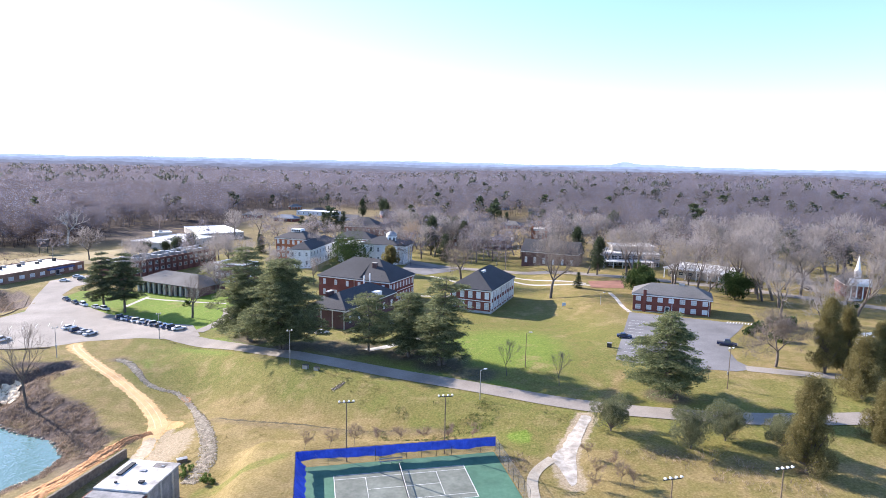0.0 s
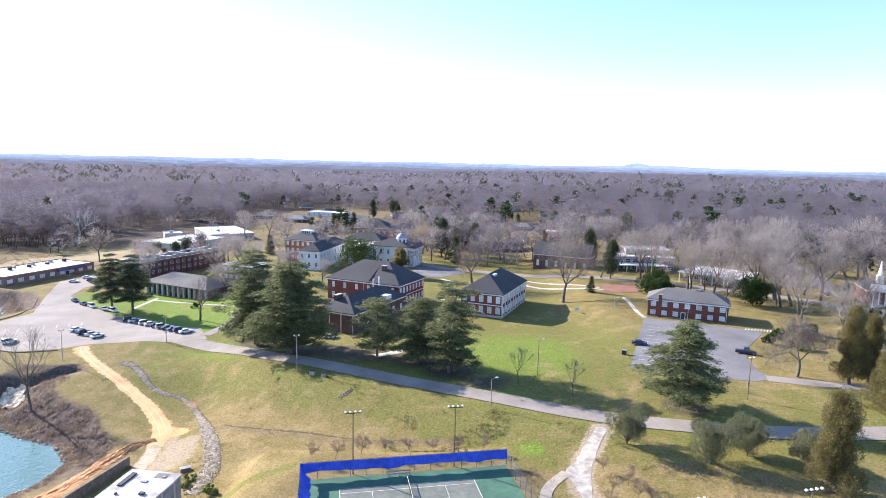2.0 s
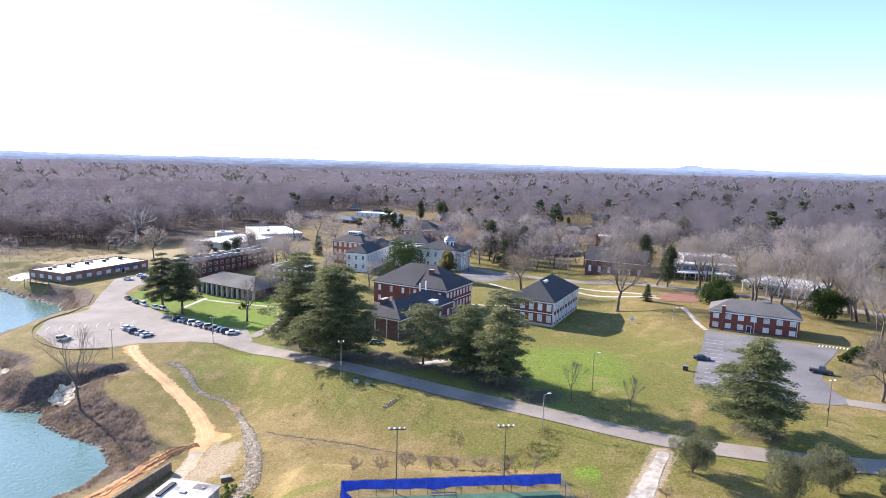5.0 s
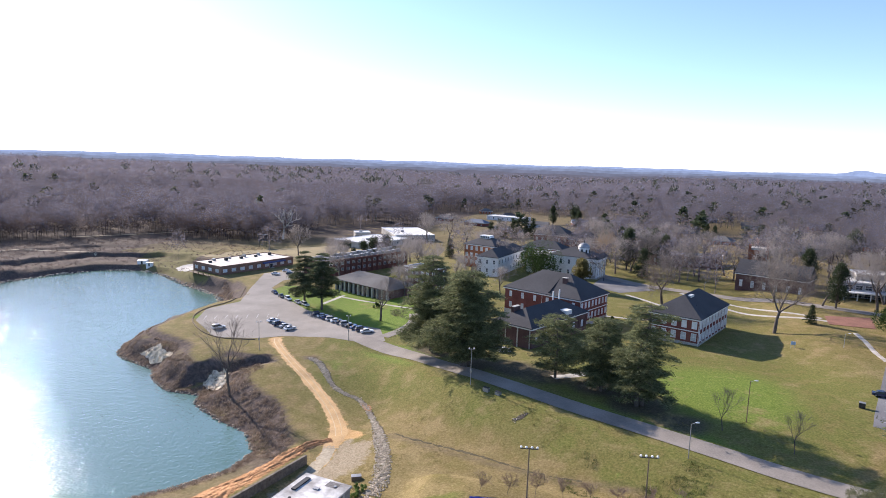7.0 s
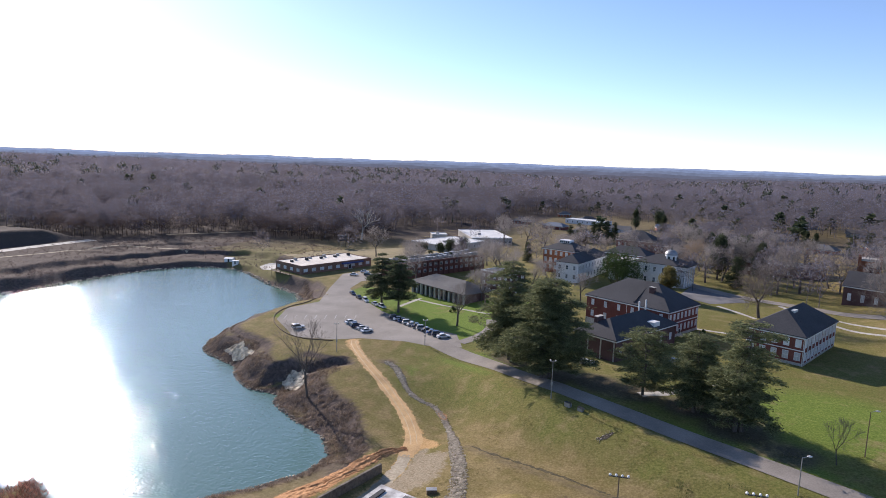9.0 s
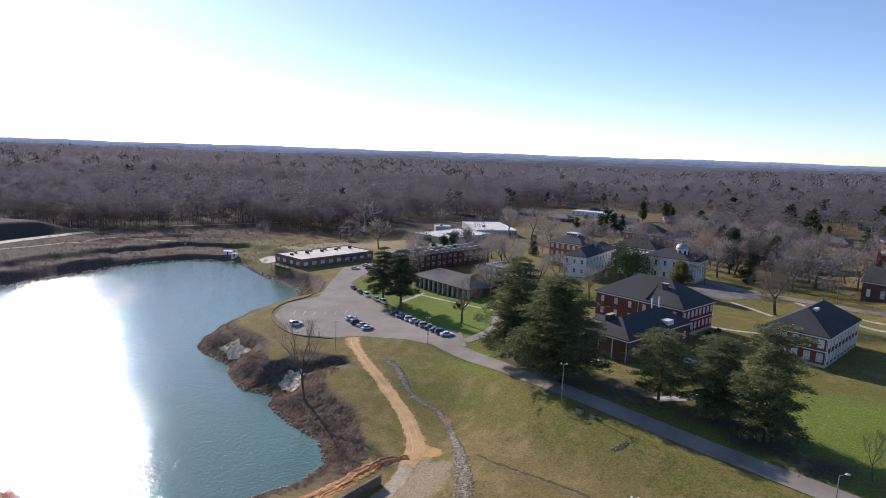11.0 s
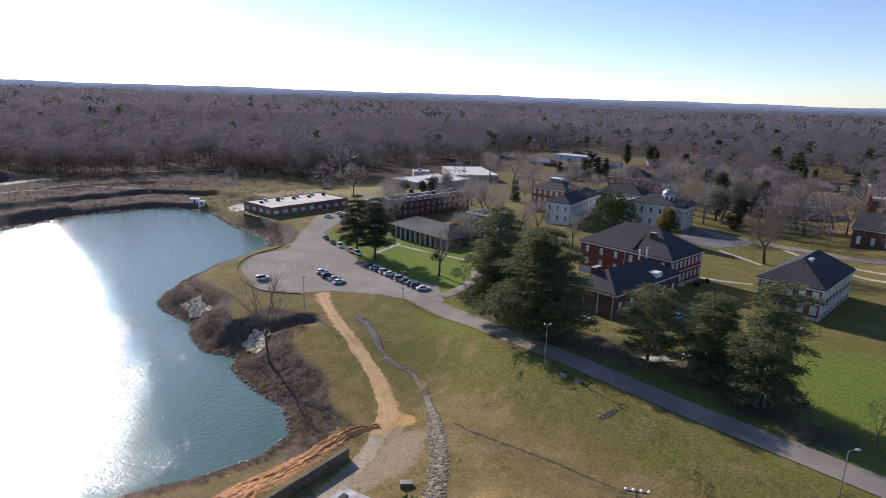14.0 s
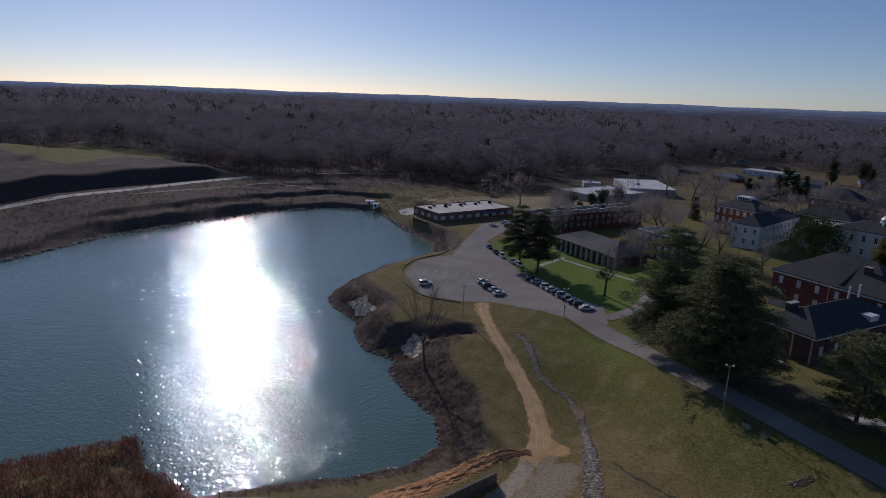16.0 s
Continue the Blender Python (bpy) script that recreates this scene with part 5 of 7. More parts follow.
for (ax, ay), (bx, by) in zip(wallrun[:-1], wallrun[1:]):
    z = min(gz(ax, ay), gz(bx, by))
    a, b = Vector((ax, ay, z - 1)), Vector((bx, by, z - 1))
    n = Vector((-(by - ay), bx - ax, 0)).normalized() * 0.25
    up = Vector((0, 0, 3.1))
    vs = [bm.verts.new(p) for p in (a - n, a + n, b + n, b - n, a - n + up, a + n + up, b + n + up, b - n + up)]
    for f in ((4, 5, 6, 7), (0, 1, 5, 4), (1, 2, 6, 5), (2, 3, 7, 6), (3, 0, 4, 7)):
        bm.faces.new([vs[i] for i in f])
bmesh.ops.recalc_face_normals(bm, faces=bm.faces[:])
tagged(part("retaining_wall", bm, speckled("stained_wall", (0.13, 0.105, 0.08), (0.27, 0.23, 0.185), 1.2, 0.9, 0.3, 0.35), None), "long low concrete retaining wall above the lake shore", "wall", kind="structure")


# ---- stones, brush and small things ----
def stones(name, line, width, n, size, mat, label, lift=0.05, seed=1, category="stones"):
    g = np.random.default_rng(seed)
    bm = bmesh.new()
    bmesh.ops.create_icosphere(bm, subdivisions=1, radius=1)
    base = np.array([v.co[:] for v in bm.verts])
    tri = np.array([[v.index for v in f.verts] for f in bm.faces])
    bm.free()
    run = np.array(resample(smooth_line(line), 0.5))
    w = np.interp(np.linspace(0, 1, len(run)), np.linspace(0, 1, len(width)), width)
    V, F = [], []
    for k in range(n):
        i = g.integers(0, len(run) - 1)
        d = run[i + 1] - run[i]
        d = d / (np.linalg.norm(d) + 1e-9)
        p = run[i] + np.array([-d[1], d[0]]) * np.clip(g.normal(), -1.7, 1.7) * w[i] * 0.3 + g.normal(size=2) * 0.2
        s = size * g.uniform(0.45, 1.35)
        v = base * (1 + g.normal(size=(len(base), 1)) * 0.16) * s * np.array([g.uniform(0.8, 1.3), g.uniform(0.7, 1.1), g.uniform(0.5, 0.8)])
        a = g.uniform(0, math.tau)
        v = np.stack([v[:, 0] * math.cos(a) - v[:, 1] * math.sin(a), v[:, 0] * math.sin(a) + v[:, 1] * math.cos(a), v[:, 2]], 1)
        V.append(v + np.array([p[0], p[1], 0]))
        F.append(tri + k * len(base))
    V = np.array(V)
    z = ground(V[:, :, 0].mean(1), V[:, :, 1].mean(1)) + lift
    V[:, :, 2] += z[:, None]
    return tagged(new(name, tri_mesh(name, V.reshape(-1, 3), np.concatenate(F), mat)), label, category, kind="stuff")


DITCH = [(-97.5, 180.3), (-91, 176.3), (-83.1, 166.8), (-77.5, 163.4), (-72, 162.8), (-64.8, 155), (-57, 142.1), (-51.9, 132.5), (-48.1, 122.9), (-46.7, 116.6), (-47.1, 112.7), (-47.6, 111)]
stones("riprap_ditch", DITCH, [1.6, 1.9, 1.1, 1.0, 1.3, 1.2, 2.3, 2.9, 3.0, 3.3, 2.9], 4700, 0.23, STONE, "grey broken stones lining a drainage ditch", 0.02, 3)


def rock_face(outline, seed, label):
    """A bare broken rock slope: slanting ledges with split edges."""
    g = random.Random(seed)
    ob = drape("rock_face", ragged_line(outline, 0.5, seed, 0.7), PALE_ROCK, 0.0, label, "rock", cell=0.8)
    for v in ob.data.vertices:
        x, y = v.co.x, v.co.y
        u = (x * 0.55 + y * 0.83) * 0.75 + 0.8 * math.sin(x * 0.6 + y * 0.3)
        ledge = (u - math.floor(u)) ** 2
        v.co.z += 0.2 + 0.45 * ledge + 0.2 * math.sin(x * 1.9 + seed) * math.sin(y * 1.6) + g.uniform(-0.09, 0.09)
        v.co.x += g.uniform(-0.2, 0.2)
        v.co.y += g.uniform(-0.2, 0.2)
    return ob


rock_face([(-160.5, 176.3), (-155, 172.9), (-150, 171.8), (-143.5, 170.2), (-143.6, 173), (-149.8, 175.6), (-155.8, 177.9)], 4, "pale tan rock face on the lake bluff")
rock_face([(-122.6, 160.5), (-117.8, 159.0), (-114.6, 160.7), (-118.3, 167.5), (-120.8, 170.2), (-123.5, 168.5), (-124.3, 165.4)], 5, "pale broken rock in a shore gully")
stones("shore_stones", SHORE[2:16], [1.5, 1.5], 500, 0.35, STONE, "small stones along the waterline", 0.0, 6)
stones("shore_stones", SHORE[18:30], [2.5, 2.5], 700, 0.8, STONE, "broken rocks along the far shore", 0.1, 7)
# Flat dark sheet: the shade inside the drain hole, put into colour.
drape("drain_pit", ragged_line([(-26.2, 146.4), (-25.2, 145.9), (-22.9, 148.3), (-23.4, 149.2)], 0.15, 33, 0.4), speckled("drain_shade", (0.03, 0.025, 0.018), (0.075, 0.06, 0.042), 2.0, 0.9, 0.5, 0.3), 0.05, "small dark drain pit in the grass slope, its shade painted flat", "ground")
stones("drain_stones", [(-26, 146.4), (-23.2, 148.8)], [1.2, 1.2], 40, 0.13, STONE, "stones round a small drain on the slope", 0.05, 8)


def tufts(name, places, mat, label, size, seed, per=14, category="brush"):
    g = np.random.default_rng(seed)
    P2 = np.repeat(np.asarray(places, float), per, 0) + g.normal(size=(len(places) * per, 2)) * size * 0.5
    z = ground(P2[:, 0], P2[:, 1])
    n = len(P2)
    lens = g.uniform(0.5, 1.2, n) * size
    along = g.normal(size=(n, 3)) * [0.55, 0.55, 0.2] + [0, 0, 1.0]
    c = np.stack([P2[:, 0], P2[:, 1], z + lens * 0.42], 1)
    return tagged(new(name, tri_mesh(name, *blades(c, along, lens, lens * 0.11, g), mat)), label, category, kind="stuff")


g = np.random.default_rng(12)
bx_, by_ = g.uniform(-200, -70, 52000), g.uniform(88, 300, 52000)
dl_ = seg_dist(bx_, by_, SHORE, True)
ok = ~inside(bx_, by_, SHORE) & (dl_ > 0.3) & (dl_ < np.where(by_ < 128, 3.5, np.where(by_ > 200, 6.0, np.where(bx_ > -125, 19.0, 10.0))))
h0, h1 = ground(bx_ + 1, by_), ground(bx_, by_ + 1)
hh_ = ground(bx_, by_)
steep = np.hypot(h0 - hh_, h1 - hh_)
ok &= ((steep > 0.12) | (dl_ < 2.5)) & (wobble(bx_, by_, 3.7, 2) + 0.6 * wobble(bx_, by_, 1.5) > -0.55)
tufts("shore_brush", np.stack([bx_, by_], 1)[ok][:8500], REEDS, "dense brown dry brush on the lake bluff", 0.6, 13, 18)
bx_, by_ = g.uniform(-420, -240, 9000), g.uniform(110, 380, 9000)
dl_ = seg_dist(bx_, by_, SHORE, True)
ok = ~inside(bx_, by_, SHORE) & (dl_ > 2) & (dl_ < 95) & (g.random(9000) < 0.4 + 0.3 * wobble(bx_, by_, 31) + 0.25 * wobble(bx_, by_, 9, 2))
tufts("far_brush", np.stack([bx_, by_], 1)[ok][:2600], leafy("dark_scrub", (0.08, 0.06, 0.054), (0.19, 0.148, 0.13)), "brown scrub on the quarry banks", 1.2, 14, 12)
bx_, by_ = g.uniform(-150, -108, 900), g.uniform(66, 100, 900)
ok = ~inside(bx_, by_, SHORE)
tufts("near_brush", np.stack([bx_, by_], 1)[ok], RUSSET, "russet dry brush on the near point", 1.6, 15, 12)
bx_, by_ = g.uniform(10, 75, 1200), g.uniform(80, 112, 1200)
ok = (wobble(bx_, by_, 6) > 0.35) & ((bx_ > 26) | (by_ < 90))
wx_, wy_ = g.uniform(-12, 14, 700), g.uniform(118, 136, 700)
ok2 = wobble(wx_, wy_, 3.1) + 0.5 * wobble(wx_, wy_, 1.4, 3) > 0.25
tufts("green_weeds", np.stack([wx_, wy_], 1)[ok2][:260], leafy("weed_leaves", (0.03, 0.05, 0.015), (0.1, 0.13, 0.045)), "low dark green weeds on the grass bank", 0.55, 19, 10)
wx_, wy_ = g.uniform(-62, 30, 5000), g.uniform(112, 158, 5000)
ok2 = (wobble(wx_, wy_, 4.3, 1) + 0.8 * wobble(wx_, wy_, 1.7, 2) > 0.5) & (seg_dist(wx_, wy_, ROAD) > 5) & (wy_ > 117 + 0.2 * wx_)
tufts("grass_tussocks", np.stack([wx_, wy_], 1)[ok2][:1300], leafy("tussock_blades", (0.09, 0.085, 0.03), (0.22, 0.19, 0.08)), "olive tussocks in the rough grass", 0.38, 20, 9)
tufts("dry_weeds", np.concatenate([np.stack([bx_, by_], 1)[ok][:260], g.normal(size=(40, 2)) * [1.2, 2.2] + [15.8, 107.5]]), REEDS, "dry brown weeds in rough grass", 0.7, 16, 10)


def boxy(name, x, y, w, d, h, turn, mat, label, category, lid=0.06, legs=False):
    root = empty(name, x, y, gz(x, y), turn, label, category)
    z0 = 0.12 if legs else -0.1
    part("body", box(-w / 2, -d / 2, z0, w / 2, d / 2, h - lid, 0.03), mat, root)
    part("lid", box(-w / 2 - 0.04, -d / 2 - 0.04, h - lid, w / 2 + 0.04, d / 2 + 0.04, h, 0.02), METAL if mat is not METAL else DARK, root)
    if legs:
        for a in (-1, 1):
            for b in (-1, 1):
                part("foot", box(a * w * 0.4 - 0.06, b * d * 0.4 - 0.06, -0.1, a * w * 0.4 + 0.06, b * d * 0.4 + 0.06, z0), DARK, root)
    return root


boxy("utility_box", -35.2, 157.6, 1.6, 0.9, 1.0, -25, METAL, "grey metal utility box on the road verge", "utility box")
boxy("utility_box", -31.9, 156.2, 1.4, 0.9, 0.8, -25, METAL, "low grey utility box beside the road", "utility box")
boxy("waste_bin", 50.9, 176.5, 1.3, 1.0, 1.4, -20, DARK, "dark green waste bin at the lawn edge", "bin", 0.1, True)
boxy("timber_box", -52.9, 121.0, 2.0, 1.1, 0.9, 30, TIMBER, "weathered timber crate on gravel", "crate")
bed = empty("flatbed_trailer", -97.0, 94.8, gz(-97, 94.8), 42, "pale weathered flatbed trailer parked on the shore grass", "trailer")
part("deck", box(-4.2, -1.2, 0.7, 4.2, 1.2, 0.85), speckled("bleached_boards", (0.5, 0.45, 0.36), (0.68, 0.62, 0.52), 3.0, 0.85, 0.4, 0.3, stretch=(1, 6, 1)), bed, "sun-bleached plank deck")
for sx in (-4.1, 4.1):
    for sy in (-1.1, 1.1):
        part("stake", box(sx - 0.06, sy - 0.06, 0.85, sx + 0.06, sy + 0.06, 2.1), DARK, bed)
part("frame", box(-4.2, -0.9, 0.5, 4.2, 0.9, 0.69), DARK, bed)
part("drawbar", tube((4.2, 0, 0.58), (6.2, 0, 0.5), 0.09, 0.07, 6), DARK, bed)
for sx in (-0.6, 0.6):
    for sy in (-1.02, 1.02):
        part("wheel", tube((sx, sy - 0.1, 0.3), (sx, sy + 0.1, 0.3), 0.36, 0.36, 12), RUBBER, bed)
sign = empty("notice_board", 48.0, 231.5, gz(48, 231.5), 15, "small pale blue notice board on two posts", "sign")
for x in (-0.6, 0.6):
    part("post", box(x - 0.05, -0.05, -0.2, x + 0.05, 0.05, 2.2), METAL, sign)
part("board", box(-0.75, -0.09, 1.1, 0.75, -0.05, 2.2), speckled("pale_blue", (0.3, 0.45, 0.6), (0.4, 0.55, 0.7), 2, 0.5), sign, "pale blue board")
# hut and jetty on the far shore
shed2 = empty("pump_shed", -279.3, 306.6, max(gz(-279.3, 306.6), WATER + 0.6), 30, "small low white pump shed by the far shore", "shed")
part("wall", box(-1.8, -1.3, -1.5, 1.8, 1.3, 1.9), WHITE, shed2)
part("roof", box(-2.0, -1.5, 1.9, 2.0, 1.5, 2.1, 0.03), MEMBRANE, shed2)
part("door", box(-0.4, -1.35, 0, 0.4, -1.29, 1.8), DARK, shed2)
hut = empty("boat_hut", -287.5, 310, max(gz(-287.5, 310), WATER + 0.6), 25, "small white boat hut by the far shore", "hut")
part("wall", box(-2.6, -2, -1.5, 2.6, 2, 2.0), WHITE, hut)
part("roof", hip_roof(5.2, 4, 2.0, 2.7, 0.25, False, False, 0.1), WHITE, hut).location = (-2.6, -2, 0)
part("door", box(-0.5, -2.05, 0, 0.5, -1.99, 1.95), DARK, hut)
tower_post = empty("scoreboard", -251, 381.4, gz(-251, 381.4), 40, "dark scoreboard on posts at the playing field", "scoreboard")
for x in (-2.2, 2.2):
    part("post", tube((x, 0, -0.4), (x, 0, 8.5), 0.18, 0.15, 6), DARK, tower_post)
part("board", box(-3.2, -0.25, 4.2, 3.2, 0.25, 8.4, 0.05), DARK, tower_post)
part("board_cap", box(-3.3, -0.35, 8.4, 3.3, 0.35, 8.65), METAL, tower_post)
deck = empty("timber_deck", -222.5, 283.4, -7.4, -17.6, "brown timber deck at the end of a low building", "deck")
part("floor", box(-9, -2.2, 0.7, 9, 2.2, 0.85), TIMBER, deck)
for x in (-8.8, -4.4, 0, 4.4, 8.8):
    for y in (-2.1, 2.1):
        part("post", box(x - 0.1, y - 0.1, -3.5, x + 0.1, y + 0.1, 1.9), TIMBER, deck)
for z in (1.3, 1.75):
    part("rail", box(-8.9, -2.15, z, 8.9, -2.05, z + 0.12), TIMBER, deck)

# ---- fittings on the large buildings ----
def chimney(parent, x, y, z0, z1, w=1.4, d=1.4, mat=None):
    part("chimney", box(x - w / 2, y - d / 2, z0, x + w / 2, y + d / 2, z1, 0.03), mat or BRICK_D, parent, "square brick chimney")
    part("chimney_cap", box(x - w / 2 - 0.12, y - d / 2 - 0.12, z1, x + w / 2 + 0.12, y + d / 2 + 0.12, z1 + 0.18), CONCRETE, parent)


def pipe(parent, x, y, z0, z1, r=0.15, mat=None):
    part("vent_pipe", tube((x, y, z0), (x, y, z1), r, r, 8), mat or WHITE, parent, "white vent pipe")


def door(parent, side, u, L, W, z=0.0, w=1.4, h=2.3, mat=None):
    x, y, a = {"front": (u, 0, 0), "right": (L, u, 90), "back": (u, W, 180), "left": (0, u, -90)}[side]
    d = part("door", box(-w / 2, -0.07, 0, w / 2, 0.03, h), mat or DARK, parent)
    d.matrix_basis = pose(x, y, z, 0, 0, a)
    bm = bmesh.new()
    add_box(bm, -w / 2 - 0.18, -0.12, 0, -w / 2, 0.02, h + 0.2)
    add_box(bm, w / 2, -0.12, 0, w / 2 + 0.18, 0.02, h + 0.2)
    add_box(bm, -w / 2, -0.12, h, w / 2, 0.02, h + 0.2)
    part("door_frame", bm, WHITE, d)
    part("step", box(-w / 2 - 0.4, -1.3, -0.8, w / 2 + 0.4, -0.08, 0.0), CONCRETE, d)
    return d


# hall: pilasters, belt course, downpipes, skylight
for k in range(10):
    part("pilaster", box(32 * k / 9 - 0.22 + (0.25 if k == 0 else -0.25 if k == 9 else 0), -0.16, 0.9, 32 * k / 9 + 0.22 + (0.25 if k == 0 else -0.25 if k == 9 else 0), -0.002, 8.45), WHITE, hall, "white pilaster")
part("belt_course", box(-0.09, -0.1, 4.55, 0.0, 16.6, 4.85), WHITE, hall)
door(hall, "left", 11.4, 32, 16.5, 0.9)
part("skylight", box(9.5, 6.4, 13.4, 13.0, 8.0, 14.55, 0.05), MEMBRANE, hall, "pale ridge skylight")
for x, y in ((7, 3.6), (17, 4.2), (25, 4.4)):
    pipe(hall, x, y, 9.5, 12.2, 0.16, DARK)
for y in (0.18, 16.3):
    part("downpipe", tube((-0.12, y, 0), (-0.12, y, 8.5), 0.07, 0.07, 6), WHITE, hall)
# school: chimney, wing pipes
chimney(main_b, 6.2, 10.2, 11.5, 15.6, 1.3, 1.8)
bm = bmesh.new()
for y in (13.4, 13.9):
    a = [bm.verts.new(p) for p in ((0.2, y, 9.2), (0.2, y, 10.6), (9.0, y, 15.6), (9.0, y, 14.0))]
    bm.faces.new(a if y < 13.5 else a[::-1])
vs = bm.verts[:]
for i in range(4):
    bm.faces.new((vs[i], vs[(i + 1) % 4], vs[4 + (i + 1) % 4], vs[4 + i]))
bmesh.ops.recalc_face_normals(bm, faces=bm.faces[:])
part("fire_wall", bm, DARK, main_b, "dark fire wall across the roof slope")
for x, y in ((0.15, 0.15), (21.1, 0.15), (0.15, 16.5)):
    part("downpipe", tube((x - 0.25, y - 0.25, 0), (x - 0.25, y - 0.25, 9), 0.07, 0.07, 6), WHITE, main_b)
door(main_b, "front", 8.2, 21.3, 33.5, 0.0)
part("belt_course", box(-0.1, -0.1, 4.75, 21.4, 0.0, 5.05), WHITE, main_b)
for x, y, h in ((27.5, 9.5, 4.2), (29.5, 8.2, 4.8)):
    pipe(annex, x, y, 9.4, 9.4 + h, 0.28)
chimney(annex, 6.0, 10.5, 6.5, 11.4, 3.4, 1.2, BRICK_D)
part("dormer", box(22, 0.4, 7.0, 25.5, 3.2, 9.0, 0.05), WHITE, annex, "white dormer on the wing roof")
for k in range(8):
    part("pilaster", box(35 * k / 7 - 0.3 + (0.3 if k == 0 else -0.3 if k == 7 else 0), -0.16, -1, 35 * k / 7 + 0.3 + (0.3 if k == 0 else -0.3 if k == 7 else 0), -0.002, 6.3), BRICK_D, annex)
for k in range(4):
    part("pilaster", box(-0.16, 0.25 + k * 4.7, -1, -0.002, 0.65 + k * 4.7, 6.3), CONCRETE, annex, "pale strip on the gable wall")

# brick office by the small lot
office = building("brick_office", 71.4, 221.6, turn_of(71.4, 221.6, 96.3, 212.2), 26.5, 12, 2.6, 9.0, 12.6, "two-storey red brick office with grey hipped roof and white windows", "building", roof=SHINGLE_G, sides=(("front", 7), ("right", 2), ("left", 2)), win=(1.6, 1.5), plinth=0.3, skip=(("front", 0, 3),))
chimney(office, 4.1, -0.35, -0.5, 8.3, 1.1, 0.7, BRICK)
for x in (13.6, 25.9):
    part("downpipe", tube((x, -0.12, 0), (x, -0.12, 6.2), 0.08, 0.08, 6), WHITE, office)
door(office, "front", 12.0, 26.5, 12, 0.3, 1.2, 2.1)
part("hvac_unit", box(15.5, 5.5, 9.2, 17.5, 6.8, 10.3, 0.05), METAL, office)

# three-storey college hall with lantern
college = building("college_hall", -98.9, 361.6, turn_of(-98.9, 361.6, -79.3, 354.5), 21, 17, -3, 9, 13.5, "three-storey orange brick college hall with white roof lantern", "building", wall=BRICK_O, floors=3, sides=(("front", 6), ("right", 5), ("left", 5)), win=(1.4, 2.2))
bm = bmesh.new()
add_box(bm, 6.5, 6.2, 15.2, 13.5, 10.8, 17.2, 0.3)
part("lantern", bm, WHITE, college, "white flat roof lantern")
for k in range(5):
    part("lantern_window", box(7.0 + k * 1.3, 6.14, 15.7, 7.9 + k * 1.3, 6.22, 16.8), PANE, college)
part("porch", box(20.98, 4, -1, 26, 13, 4.2), BRICK_O, college)
part("porch_roof", hip_roof(9, 5.5, 4.2, 5.6, 0.4), SHINGLE, college).matrix_basis = pose(26.3, 4, 0, 0, 0, 90)
# white wing
wing = building("white_wing", -82.8, 329.2, turn_of(-82.8, 329.2, -71, 327.3), 12, 44, -2.2, 7, 10.8, "white painted two-storey wing with dark hipped roof", "building", wall=WHITE, sides=(("front", 3), ("right", 10)), win=(1.0, 2.0), glass=PANE)
building("brick_wing", -66, 372, -14, 24, 13, -2, 8.4, 12.4, "brick connecting wing with dark hipped roof", "building", sides=(("front", 6),))
building("flat_wing", -60, 352, -14, 14, 16, -2, 7.2, 7.2, "low connecting wing with bright white flat roof", "building", roof=MEMBRANE, wall=WHITE, floors=2, sides=(("front", 4),))
# domed white hall
DT = turn_of(0, 0, 0.96, -0.26)
domed = building("domed_hall", -46, 343, DT, 22, 18, -1.7, 9, 13.0, "white columned hall with dark roof and a domed cupola", "building", wall=WHITE, sides=(("front", 5), ("right", 4)), win=(1.1, 2.3), glass=PANE)
bm = bmesh.new()
bmesh.ops.create_cone(bm, cap_ends=True, segments=16, radius1=3.0, radius2=3.0, depth=5.5)
bmesh.ops.translate(bm, vec=(16, 8, 12.3), verts=bm.verts)
drum = part("drum", bm, WHITE, domed, "white round cupola drum")
for k in range(8):
    a = k * math.tau / 8
    w = part("drum_window", box(-0.45, -0.08, 0, 0.45, 0.08, 2.2), PANE, drum)
    w.matrix_basis = pose(16 + 2.98 * math.cos(a), 8 + 2.98 * math.sin(a), 12.2, 0, 0, math.degrees(a) + 90)
bm = bmesh.new()
bmesh.ops.create_uvsphere(bm, u_segments=18, v_segments=10, radius=3.1)
bmesh.ops.delete(bm, geom=[v for v in bm.verts if v.co.z < -0.05], context="VERTS")
bmesh.ops.transform(bm, matrix=Matrix.Translation((16, 8, 15.05)) @ Matrix.Diagonal((1, 1, 0.85, 1)), verts=bm.verts)
part("dome", bm, METAL, domed, "grey metal dome")
part("finial", tube((16, 8, 17.5), (16, 8, 19.4), 0.45, 0.1, 8), DARK, domed)
for k in range(5):
    part("column", tube((25.4, 2.5 + k * 3.2, -1), (25.4, 2.5 + k * 3.2, 9.0), 0.45, 0.38, 12), WHITE, domed, "tall white portico column")
part("portico_floor", box(22.02, 1.2, -1.2, 26.4, 16.6, 0.5), CONCRETE, domed)
part("entablature", box(22.02, 1.4, 9.0, 26.2, 16.4, 10.4), WHITE, domed)
part("portico_roof", hip_roof(15.6, 4.6, 10.4, 12.4, 0.3, False, False), SHINGLE, domed).matrix_basis = pose(26.4, 1.1, 0, 0, 0, 90)
